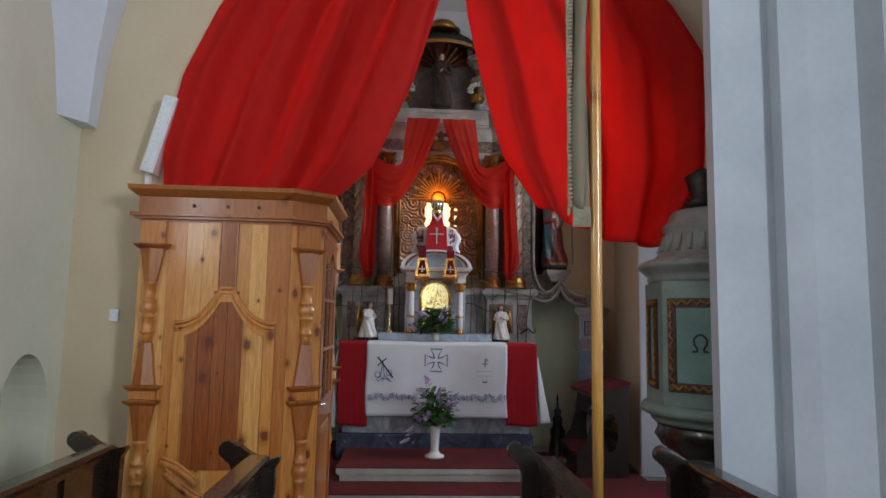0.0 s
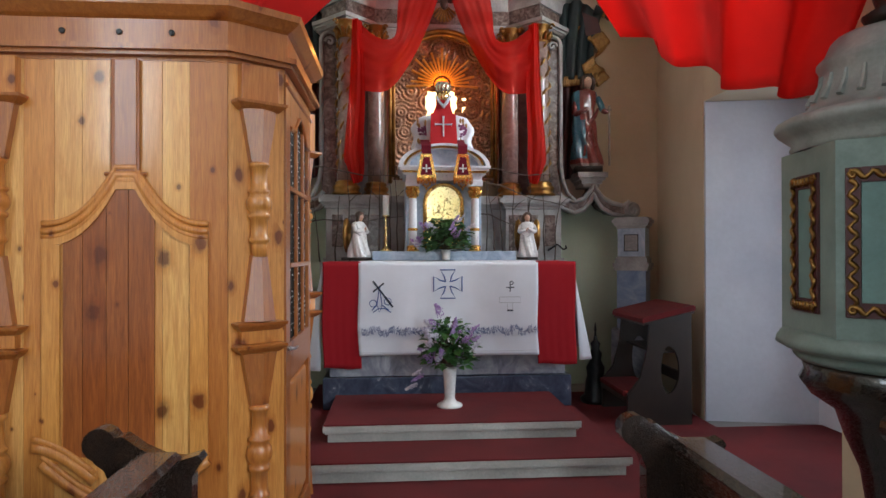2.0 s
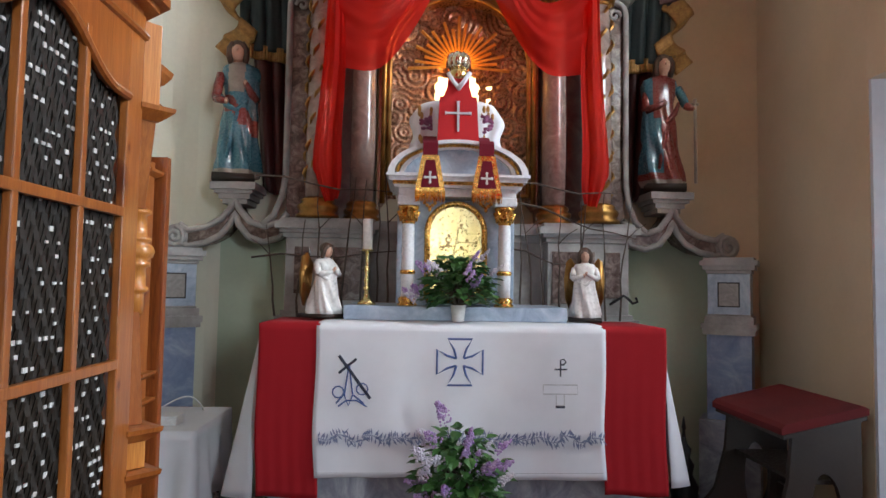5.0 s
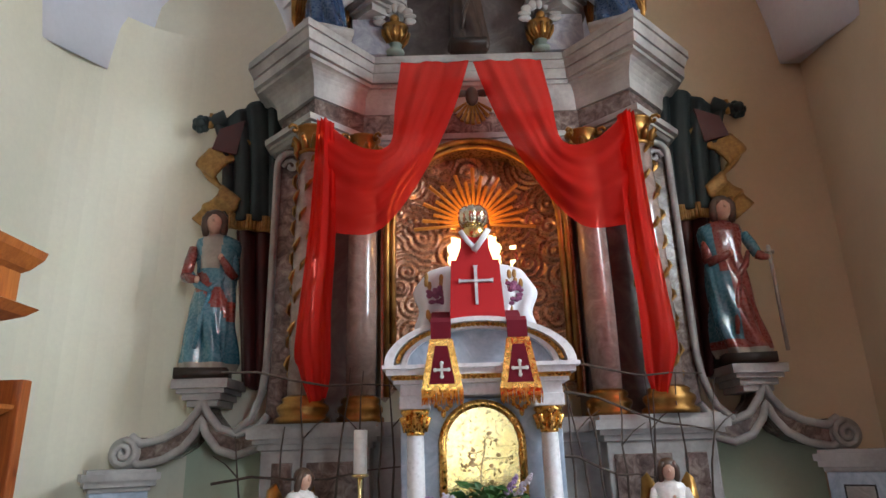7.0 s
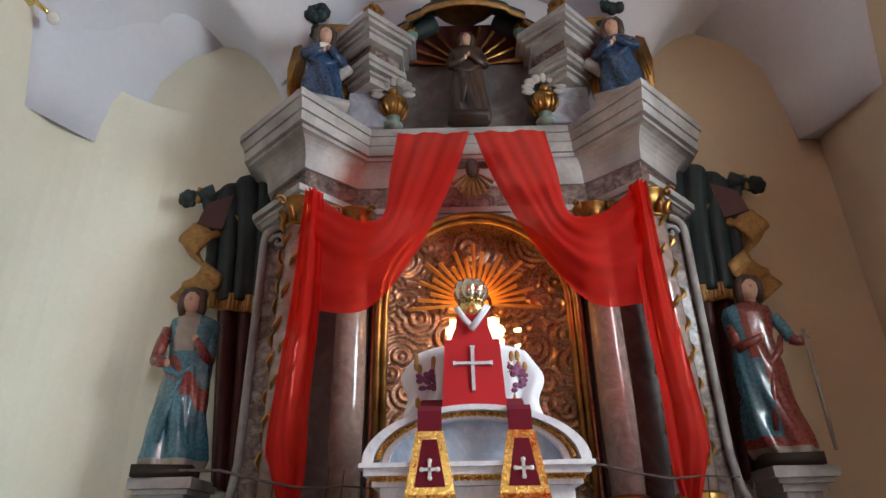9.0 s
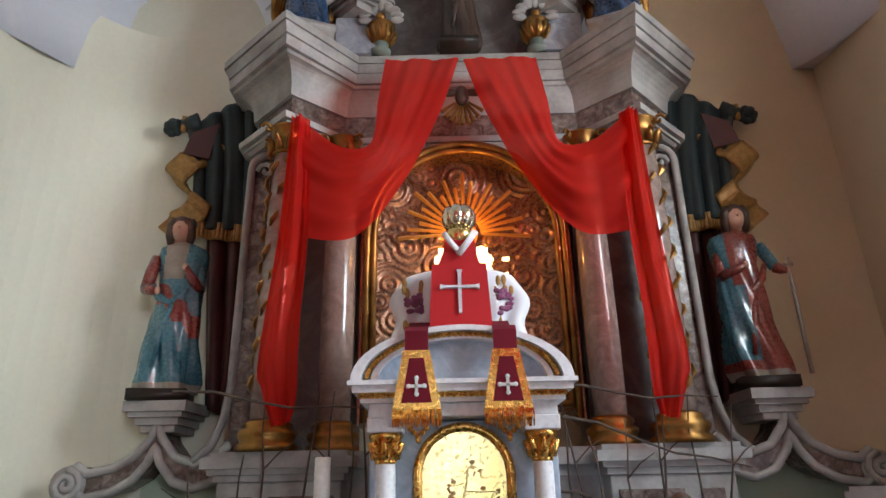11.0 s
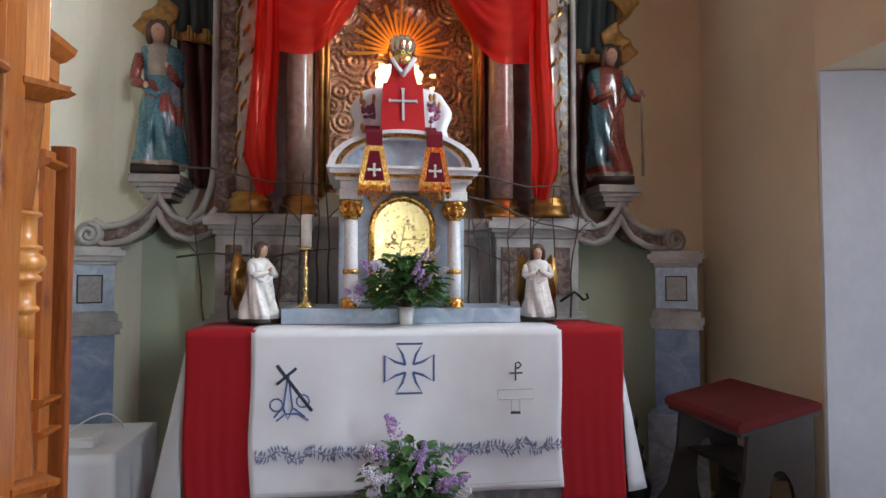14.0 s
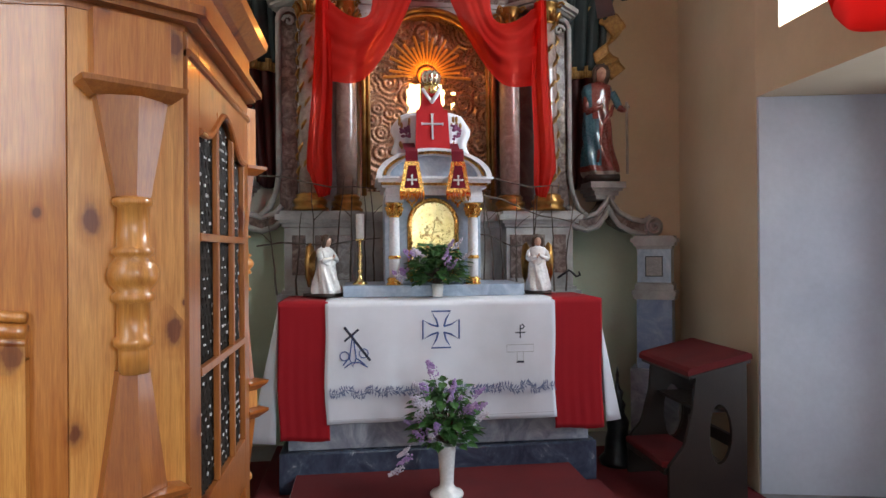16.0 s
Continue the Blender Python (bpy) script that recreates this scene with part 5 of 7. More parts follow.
bm = slab_xz(bm_new(), [(1.52, 0.805), (1.93, 0.90), (1.93, 0.92), (1.52, 0.825)], 6.77, 7.46)
part("desk_board", bm, BROWN, kn)
bm = bm_new()
loft(bm, [[(1.51 + 0.43 * u, y, 0.826 + 0.098 * u + h) for u, h in ((0, 0), (0.0, 0.03), (0.05, 0.045), (0.95, 0.045), (1.0, 0.03), (1.0, 0))] for y in (6.77, 7.48)])
part("desk_pad", bm, CARPET, kn, "dark red padding")
part("kneeling_board", box(bm_new(), 1.38, 1.72, 6.83, 7.42, 0.20, 0.24, 0.006), BROWN, kn)
part("kneeling_pad", box(bm_new(), 1.37, 1.70, 6.835, 7.415, 0.24, 0.285, 0.018), CARPET, kn, "dark red padding")
part("stretcher", box(bm_new(), 1.85, 1.88, 6.83, 7.42, 0.34, 0.42, 0.004), BROWN, kn)
part("shelf_board", box(bm_new(), 1.62, 1.91, 6.83, 7.42, 0.58, 0.60), BROWN, kn)

# ---- credence table with a cloth ----
tb = thing("credence_table", (-1.62, 7.45, 0.014), "small table under a pale blue white cloth", "table")
bm = bm_new()
box(bm, -1.88, -1.35, 7.12, 7.74, 0.725, 0.74, 0.006)
part("tabletop", bm, BROWN, tb)
cl = tagged(part("tablecloth", box(bm_new(), -1.89, -1.34, 7.11, 7.75, 0.742, 0.748), LINEN, None), "pale blue white cloth on the small table", "tablecloth")
bm = bm_new()
per = [(-1.895 + 0.56 * t, 7.105) for t in [k / 24 for k in range(25)]] + [(-1.335, 7.105 + 0.65 * k / 24) for k in range(1, 25)]
loft(bm, [[(x + (w * (0.03 + 0.022 * math.sin(i * 0.9)) if i > 24 else 0.0) + 0, y - (w * (0.03 + 0.022 * math.sin(i * 0.9)) if i <= 24 else 0), 0.748 - w * 0.40 - 0.01 * w * math.sin(i * 0.5)) for i, (x, y) in enumerate(per)] for w in [k / 8 for k in range(9)]], closed=False)
part("cloth_fall", bm, LINEN, cl, smooth=True, solid=0.003)
for x, y in ((-1.85, 7.16), (-1.39, 7.16), (-1.85, 7.70), (-1.39, 7.70)):
    part("leg", lathe(bm_new(), x, y, [(0.014, 0.016), (0.014, 0.725)], 10), STEEL, tb, "thin metal leg")


bk = thing("white_box", (-1.52, 7.3, 0.749), "small white plastic box on the side table", "box")
part("box_body", box(bm_new(), -1.62, -1.47, 7.22, 7.34, 0.7495, 0.785, 0.006), CREAM, bk)
part("box_lid", box(bm_new(), -1.624, -1.466, 7.216, 7.344, 0.786, 0.80, 0.004), CREAM, bk)
bm = tube(bm_new(), [(-1.62 + 0.02 * k - 0.004 * (k - 6) ** 2 * 0.3, 7.36 + 0.012 * k, 0.775 + 0.09 * math.sin(k * 0.26)) for k in range(13)], 0.004, 6)
part("cable", bm, CREAM, bk, "thin white cable", smooth=True)

# ---- statues: each one plain mesh ----
def statue(name, at, h, facing, mats, label, kneel=False, wings=False, wide=0.17, lean=0.0, staff=False, crossed=True, cover=0.05, category="statue", group="", paint=0):
    """A carved figure of height h: a folded robe, a mantle over one side, arms, a head. mats: robe, mantle, skin, hair, extra."""
    bm = bm_new()
    n = 96
    body = [(0.00, 0.98, 0.80), (0.05, 1.05, 0.82), (0.15, 0.98, 0.76), (0.30, 0.88, 0.70), (0.45, 0.84, 0.66), (0.55, 0.80, 0.62), (0.63, 0.80, 0.58), (0.70, 0.88, 0.56), (0.76, 0.94, 0.54), (0.80, 0.86, 0.48), (0.825, 0.50, 0.38), (0.84, 0.27, 0.25)]
    if kneel:
        body = [(0.00, 1.05, 1.25), (0.06, 1.10, 1.30), (0.15, 1.02, 1.15), (0.28, 0.92, 0.95), (0.42, 0.82, 0.74), (0.55, 0.78, 0.64), (0.66, 0.84, 0.60), (0.72, 0.86, 0.54), (0.76, 0.70, 0.46), (0.79, 0.38, 0.32), (0.81, 0.24, 0.24)]
    rows = []
    for j in range(85):
        w = j / 84 * (len(body) - 1)
        i = min(int(w), len(body) - 2)
        z, rx, ry = [body[i][q] + (body[i + 1][q] - body[i][q]) * (w - i) for q in (0, 1, 2)]
        row = []
        for k in range(n):
            a = 2 * math.pi * k / n
            fold = max(0.0, 0.82 - z) * (0.15 * math.sin(5 * a + 9 * z + lean) + 0.075 * math.sin(9 * a + 15 * z) + 0.03 * math.sin(19 * a + 14 * z) + (0.11 * math.sin(6 * a + 21 * z) if paint else 0.0) + 0.05 * noise.noise((2.5 * math.cos(a), 2.5 * math.sin(a), 6 * z + 3 * lean)))
            r = wide * h * 1.05 * (1 + fold)
            row.append((r * rx * math.cos(a) + lean * h * 0.07 * math.sin(3.0 * z), r * ry * math.sin(a) - 0.02 * h * math.sin(4 * z), z * h))
        rows.append(row)
    loft(bm, rows)
    for f in bm.faces:
        c = f.calc_center_median()
        a = math.atan2(c.y, c.x)
        zz = c.z / h
        band = math.sin(a - 3.4 * zz + 1.1 + lean) + 0.25 * math.sin(9 * zz + 3 * a)
        f.material_index = 1 if (band > cover or (zz > 0.66 and abs(c.x) > 0.55 * wide * h)) else 0
        if paint:
            x = c.x / (wide * h)
            if paint == 1:
                chest = zz > 0.60 and abs(x) < 0.42 and c.y < 0
                sash = 0.41 < zz + 0.13 * x + 0.015 * math.sin(9 * x) < 0.53
                f.material_index = 4 if chest or zz < 0.045 else 0 if sash else 1
            else:
                sleeve = zz > 0.48 and abs(x) > 0.62
                knee = zz < 0.50 and x < -0.15 - 0.5 * (zz - 0.25) and zz > 0.10
                f.material_index = 1 if sleeve or knee else 4 if zz < 0.05 else 0
            continue
        if c.y < 0 and (c.x / (0.30 * wide * h)) ** 2 + ((zz - 0.72) / 0.075) ** 2 < 1:
            f.material_index = 4
        if c.y < 0 and not kneel and ((c.x - 0.2 * wide * h) / (0.45 * wide * h)) ** 2 + (zz / 0.05) ** 2 < 1:
            f.material_index = 4
    # mantle edge swept across the front
    w = wide * h
    tube(bm, [(-0.82 * w, -0.30 * w, 0.58 * h), (-0.45 * w, -0.62 * w, 0.50 * h), (0.05 * w, -0.74 * w, 0.46 * h), (0.5 * w, -0.62 * w, 0.53 * h), (0.8 * w, -0.3 * w, 0.62 * h)], [0.14 * w, 0.17 * w, 0.17 * w, 0.15 * w, 0.10 * w], 10, mat=0 if cover > 0.5 else 1)
    tube(bm, [(0.1 * w, -0.74 * w, 0.45 * h), (-0.15 * w, -0.82 * w, 0.3 * h), (-0.35 * w, -0.80 * w, 0.12 * h)], [0.13 * w, 0.15 * w, 0.08 * w], 10, mat=0 if cover > 0.5 else 1)
    zs = 0.74 if not kneel else 0.70
    hand = (-0.05 * w, -0.98 * w, (0.60 if not kneel else 0.60) * h)
    for s in (-1, 1):
        sh = (s * 0.80 * w, -0.05 * w, zs * h)
        if staff and s > 0:
            el, hd = (1.15 * w, -0.35 * w, 0.60 * h), (1.55 * w, -0.55 * w, 0.57 * h)
        elif crossed:
            el, hd = (s * 0.98 * w, -0.45 * w, 0.56 * h), (s * 0.10 * w, -0.95 * w, (0.63 if s > 0 else 0.60) * h)
        else:
            el, hd = (s * 0.98 * w, -0.42 * w, 0.55 * h), (s * 0.45 * w, -0.92 * w, (0.66 if s > 0 else 0.52) * h)
        tube(bm, [sh, ((sh[0] + el[0]) / 2 * 1.03, (sh[1] + el[1]) / 2, (sh[2] + el[2]) / 2), el], [0.24 * w, 0.25 * w, 0.23 * w], 10, mat=0 if s < 0 else 1)
        tube(bm, [el, ((el[0] + hd[0]) / 2, (el[1] + hd[1]) / 2, (el[2] + hd[2]) / 2 - 0.004), hd], [0.24 * w, 0.20 * w, 0.13 * w], 10, mat=0)
        ball(bm, hd, 0.13 * w, 8, 6, 0.9, 1.0, 1.25, mat=2)
    hz = (0.905 if not kneel else 0.885) * h
    hr = (0.067 if not kneel else 0.095) * h
    ty = -0.04 * h
    tube(bm, [(0, -0.01 * h, 0.80 * h if not kneel else 0.77 * h), (0, ty * 0.6, hz - 0.4 * hr)], [0.52 * hr, 0.46 * hr], 10, mat=2)
    ball(bm, (0, ty, hz), hr, 18, 12, 0.78, 0.88, 1.08, mat=2)
    tube(bm, [(0, ty - 0.84 * hr, hz + 0.12 * hr), (0, ty - 1.02 * hr, hz - 0.16 * hr)], [0.08 * hr, 0.14 * hr], 6, mat=2)
    ball(bm, (0, ty + 0.17 * hr, hz + 0.36 * hr), hr * 1.04, 16, 10, 0.96, 0.92, 0.88, mat=3)
    for s in (-1, 1):
        tube(bm, [(s * 0.45 * hr, ty - 0.35 * hr, hz + 0.82 * hr), (s * 0.80 * hr, ty - 0.30 * hr, hz + 0.2 * hr), (s * 0.82 * hr, ty - 0.05 * hr, hz - 0.6 * hr), (s * 0.75 * hr, ty + 0.2 * hr, hz - 1.3 * hr)], [0.32 * hr, 0.36 * hr, 0.38 * hr, 0.26 * hr], 8, mat=3)
    if staff:
        tube(bm, [(1.58 * w, -0.58 * w, 0.64 * h), (1.60 * w, -0.58 * w, 0.02 * h)], 0.012 * h, 8, mat=4)
        tube(bm, [(1.40 * w, -0.58 * w, 0.60 * h), (1.76 * w, -0.58 * w, 0.60 * h)], 0.012 * h, 8, mat=4)
    if wings:
        for s in (-1, 1):
            pts = [(s * 0.35, 0.70), (s * 0.75, 0.86), (s * 1.0, 0.80), (s * 1.12, 0.55), (s * 1.05, 0.28), (s * 0.85, 0.12), (s * 0.62, 0.30), (s * 0.45, 0.52)]
            loft(bm, [[(x * w * 1.45, y * w, z * h) for x, z in pts] for y in (0.62, 0.86)], mat=5)
            for k in range(6):
                tube(bm, [(s * (0.6 + 0.13 * k) * w, 0.60 * w, (0.72 - 0.02 * k) * h), (s * (0.82 + 0.12 * k) * w, 0.58 * w, (0.2 + 0.03 * k) * h)], [0.07 * w, 0.04 * w], 6, mat=5)
    # base block
    loft(bm, [[(x * (1.02 if not kneel else 1.25) * w, y * (1.0 if not kneel else 1.4) * w, z) for x, y in ((-1, -1), (1, -1), (1, 1), (-1, 1))] for z in (-0.045 * h, 0.012 * h)], mat=6)
    bmesh.ops.transform(bm, matrix=pose(at[0], at[1], at[2] + 0.045 * h, 0, 0, facing), verts=bm.verts)
    skin = [mats[0], mats[1], SKIN, HAIR, mats[2], GOLD_D, mats[3] if len(mats) > 3 else BROWN]
    return tagged(part(name, bm, skin, smooth=True), label, category, group)


statue("statue", (RX - 1.555, 8.25, 2.187), 0.97, 12, (MADDER, TEAL, GREYR), "painted saint statue in a teal mantle on a console", lean=0.5, crossed=False, wide=0.138, cover=-0.85, paint=1)
statue("statue", (RX + 1.475, 8.25, 2.187), 0.97, -8, (MADDER, TEAL, GREYR), "painted saint statue in a red robe holding a thin sword", lean=-0.5, staff=True, wide=0.135, cover=0.75, paint=2)
statue("statue", (-0.735, 7.30, 1.322), 0.39, 52, (WHITER, WHITER, WHITER), "kneeling white angel statue with gilded wings on the altar", kneel=True, wings=True, wide=0.195, group="angels on the altar")
statue("statue", (0.705, 7.30, 1.322), 0.39, -12, (WHITER, WHITER, WHITER), "kneeling white angel statue with folded arms on the altar", kneel=True, wings=True, wide=0.178, group="angels on the altar")
statue("statue", (RX - 0.90, 8.02, 4.18), 0.66, 22, (ROYAL, ROYAL, WHITER, STONE), "blue robed praying angel statue on the cornice", kneel=True, wings=True, wide=0.185, group="angels on the cornice")
statue("statue", (RX + 0.92, 8.02, 4.18), 0.66, -22, (ROYAL, ROYAL, ROYAL, STONE), "blue robed angel statue on the cornice", kneel=True, wings=True, wide=0.185, group="angels on the cornice")
statue("statue", (RX, 8.14, 4.18), 0.70, 0, (UMBER, UMBER, UMBER), "dark brown saint statue in the attic niche", wide=0.16)

# ---- carved drapery beside the columns ----
def carved_drapery(sx):
    e = thing("carved_drapery", (mir(sx, 1.35), 8.4, 2.2), "carved dark green drapery with gold fringe and wine lining", "carving", "carved draperies")

    def upper(u, v):
        top = 4.03 - 0.15 * u ** 1.6 - 0.02 * math.sin(9 * u)
        low = 3.16 + 0.02 * u
        x = 1.13 + (0.54 - 0.09 * v) * u * (1 - 0.08 * math.sin(math.pi * min(1, 1.1 * v)) * u)
        return (mir(sx, x), 8.40 - 0.014 * math.sin(26 * u + 1 + 2.0 * v * u) - 0.006 * math.sin(47 * u + 3 * v) - 0.03 * math.sin(3 * u), top + (low - top) * v)

    part("green_cloth", sheet(bm_new(), upper, 56, 26), GREEN_D, e, smooth=True, solid=0.03)
    part("fringe", sheet(bm_new(), lambda u, v: (mir(sx, 1.17 + 0.45 * u), 8.375 - 0.014 * math.sin(26 * u + 1) - 0.004 * math.sin(150 * u), 3.18 - 0.10 * v + 0.06 * u), 110, 4), FRINGE, e, "gold carved fringe", smooth=True, solid=0.02)
    zig = [(1.50, 3.78), (1.58, 3.74), (1.68, 3.66), (1.75, 3.56), (1.68, 3.47), (1.58, 3.41), (1.60, 3.33), (1.70, 3.29), (1.76, 3.20)]

    def ribbon(u, v):
        w = v * (len(zig) - 1)
        i = min(int(w), len(zig) - 2)
        f = w - i
        f = f * f * (3 - 2 * f)
        x, z = [zig[i][q] + (zig[i + 1][q] - zig[i][q]) * f for q in (0, 1)]
        return (mir(sx, x - 0.125 * u), 8.37 + 0.03 * math.sin(1.9 * w) - 0.006 * math.sin(60 * v), z - 0.10 * u)

    part("fringed_edge", sheet(bm_new(), ribbon, 6, 90), FRINGE, e, "folded gold edge", smooth=True, solid=0.02)
    part("lining", slab_xz(bm_new(), [(mir(sx, x), z) for x, z in ((1.46, 3.86), (1.62, 3.80), (1.66, 3.66), (1.50, 3.62))], 8.345, 8.42), WINE_D, e)
    bm = bm_new()
    kx, kz = mir(sx, 1.755), 3.86
    for k in range(7):
        a = 2 * math.pi * k / 7
        ball(bm, (kx + 0.035 * math.cos(a), 8.38, kz + 0.035 * math.sin(a)), 0.030, 8, 6)
    ball(bm, (kx, 8.36, kz), 0.038, 10, 6)
    tube(bm, [(mir(sx, 1.60), 8.39, 3.90), (mir(sx, 1.70), 8.38, 3.87)], [0.06, 0.04], 8)
    part("knot", bm, GREEN_D, e, smooth=True)
    part("knot_band", tube(bm_new(), [(mir(sx, 1.685), 8.36, 3.82 + 0.1 * k / 4) for k in range(5)], 0.016, 8), FRINGE, e, smooth=True)

    def lower(u, v):
        x = 1.19 + (0.30 - 0.10 * v) * u
        return (mir(sx, x), 8.42 - 0.025 * math.sin(18 * u), 3.14 + (2.20 - 0.06 * math.sin(3.1 * u) - 3.14) * v)

    part("wine_cloth", sheet(bm_new(), lower, 36, 14), WINE_D, e, "dark wine red lower cloth", smooth=True, solid=0.03)


carved_drapery(-1)
carved_drapery(1)

# ---- red veils on the retable ----
def veil(sx):
    out = [(0.415, 3.985), (0.445, 3.68), (0.475, 3.385), (0.64, 3.37), (0.845, 3.53)]
    inn = [(0.012, 3.98), (0.125, 3.60), (0.315, 3.18), (0.53, 2.89), (0.755, 2.865)]
    ys = [(7.93, 7.93), (7.86, 7.88), (7.80, 7.84), (7.78, 7.80), (7.74, 7.76)]

    def spline(pts, v):
        w = v * (len(pts) - 1)
        i = min(int(w), len(pts) - 2)
        f = w - i
        p = [pts[max(0, min(len(pts) - 1, i + k))] for k in (-1, 0, 1, 2)]
        return [0.5 * (2 * p[1][q] + (p[2][q] - p[0][q]) * f + (2 * p[0][q] - 5 * p[1][q] + 4 * p[2][q] - p[3][q]) * f * f + (3 * p[1][q] - p[0][q] - 3 * p[2][q] + p[3][q]) * f ** 3) for q in (0, 1)]

    def swag(u, v):
        (xa, za), (xb, zb), (ya, yb) = spline(out, v), spline(inn, v), spline(ys, v)
        f = math.sin(13 * u + 2 * v + sx) + 0.5 * math.sin(31 * u + 5 * v)
        bulge = -0.05 * math.sin(math.pi * u) * math.sin(math.pi * v)
        return (mir(sx, xa + (xb - xa) * u), ya + (yb - ya) * u + 0.009 * f + bulge, za + (zb - za) * u - 0.05 * math.sin(math.pi * u) * max(0, v - 0.35) * (1 - v))

    ob = part("red_veil", sheet(bm_new(), swag, 48, 60), VEIL, smooth=True)
    tagged(ob, "sheer red veil draped over the retable", "veil", "red veils on the retable")
    ta = [(0.86, 3.52), (0.885, 2.90), (0.935, 2.30), (0.91, 2.17), (0.85, 2.01)]
    tb_ = [(0.77, 3.50), (0.745, 2.88), (0.755, 2.45), (0.75, 2.15), (0.77, 2.03)]

    def tail(u, v):
        (xa, za), (xb, zb) = spline(ta, v), spline(tb_, v)
        return (mir(sx, xa + (xb - xa) * u), 7.735 + 0.022 * math.sin(9 * u + 3 * v) + 0.01 * math.sin(21 * u), za + (zb - za) * u)

    part("veil_tail", sheet(bm_new(), tail, 24, 50), VEIL, ob, smooth=True)


veil(-1)
veil(1)

# ---- attic of the retable ----
att = thing("retable_attic", (RX, 8.3, 4.176), "grey stone attic of the retable with broken cornices", "retable")
part("back_panel", box(bm_new(), RX - 0.62, RX + 0.62, 8.28, 8.48, 4.177, 5.0), GREY_DM, att)
for sx in (-1, 1):
    c = mir(sx, 0.60)
    xa, xb = sorted((mir(sx, 0.42), mir(sx, 0.80)))
    part("attic_pier", box(bm_new(), xa + 0.06, xb - 0.06, 8.12, 8.40, 4.177, 4.44, 0.006), GREY_M, att)
    for w, y0, z, own in ((0.13, 8.02, 4.44, "lower"), (0.19, 7.92, 4.70, "upper")):
        bm = bm_new()
        for d, z0, z1 in ((0.0, 0.0, 0.05), (0.03, 0.05, 0.07), (0.055, 0.09, 0.12), (0.08, 0.12, 0.16)):
            slab_xy(bm, [(c - w - d, 8.45), (c - w - d, y0 + w * 0.9), (c, y0 - d), (c + w + d, y0 + w * 0.9), (c + w + d, 8.45)], z + z0, z + z1)
        slab_xy(bm, [(c - w, 8.45), (c - w, y0 + w * 0.9 + 0.01), (c, y0 + 0.02), (c + w, y0 + w * 0.9 + 0.01), (c + w, 8.45)], z + 0.06, z + 0.10)
        part("broken_cornice", bm, STONE, att, "pointed grey white cornice")
    part("frieze_block", slab_xy(bm_new(), [(c - 0.17, 8.44), (c - 0.17, 8.14), (c, 7.98), (c + 0.17, 8.14), (c + 0.17, 8.44)], 4.60, 4.698), BROWN_M, att)
    xi = mir(sx, 0.78)
    bm = tube(bm_new(), [(xi + sx * (0.03 - 0.09 * (k / 14) ** 2 + 0.10 * math.sin(k / 14 * 3.0)), 8.06, 4.20 + 0.38 * k / 14) for k in range(15)], 0.035, 8)
    tube(bm, [(xi + sx * 0.02 + (0.06 - 0.005 * k) * math.cos(k * 0.8), 8.05, 4.56 + (0.06 - 0.005 * k) * math.sin(k * 0.8)) for k in range(11)], 0.018, 7)
    part("scroll", bm, STONE, att, "grey stone scroll", smooth=True)
    # flower urn
    ux = mir(sx, 0.465)
    u = tagged(thing("flower_urn", (ux, 8.14, 4.176), "gilded urn with carved white petals on the cornice", "urn", "urns on the cornice"))
    part("foot", lathe(bm_new(), ux, 8.14, [(0.055, 4.177), (0.06, 4.20), (0.035, 4.22), (0.045, 4.25)], 16), PUL_G, u, "green urn foot", smooth=True)
    bm = lathe(bm_new(), ux, 8.14, [(0.045, 4.25), (0.075, 4.29), (0.085, 4.335), (0.075, 4.365), (0.085, 4.375), (0.03, 4.38)], 18)
    for k in range(12):
        a = 2 * math.pi * k / 12
        tube(bm, [(ux + r * math.cos(a), 8.14 + r * math.sin(a), z) for r, z in ((0.05, 4.255), (0.083, 4.30), (0.088, 4.34))], 0.011, 6)
    part("bowl", bm, GOLD_D, u, "gilded fluted bowl", smooth=True)
    for k in range(9):
        a = math.radians(-15 + 210 * k / 8)
        bm = bm_new()
        ball(bm, (ux + 0.10 * math.cos(a), 8.10, 4.42 + 0.085 * math.sin(a)), 0.043, 10, 6, 0.55 + 0.45 * abs(math.cos(a)), 0.3, 0.45 + 0.5 * abs(math.sin(a)))
        part("petal", bm, STONE, u, smooth=True)
    part("flower_heart", ball(bm_new(), (ux, 8.09, 4.41), 0.032, 10, 6), GOLD_D, u, smooth=True)
    # crowning vase and small vase
    for vx, vy, vz, s, mt, nm in ((c, 8.05, 4.861, 1.0, GOLD_D, "gilded carved vase on the attic cornice"), (mir(sx, 0.36), 8.15, 4.861, 0.62, PUL_P, "small green vase with gilded flame on the attic")):
        v = thing("attic_vase", (vx, vy, vz), nm, "vase", "vases on the attic")
        part("vase_body", lathe(bm_new(), vx, vy, [(0.05 * s, vz), (0.055 * s, vz + 0.02 * s), (0.03 * s, vz + 0.04 * s), (0.07 * s, vz + 0.09 * s), (0.075 * s, vz + 0.12 * s), (0.05 * s, vz + 0.14 * s)], 16), mt, v, smooth=True)
        bm = bm_new()
        for k in range(7):
            a = 2 * math.pi * k / 7
            tube(bm, [(vx + r * s * math.cos(a), vy + r * s * math.sin(a), vz + z * s) for r, z in ((0.03, 0.13), (0.05, 0.18), (0.015, 0.26))], [0.02 * s, 0.022 * s, 0.004], 6)
        part("flame", bm, GOLD_D, v, smooth=True)
    # dark carved canopy swag
    bm = bm_new()
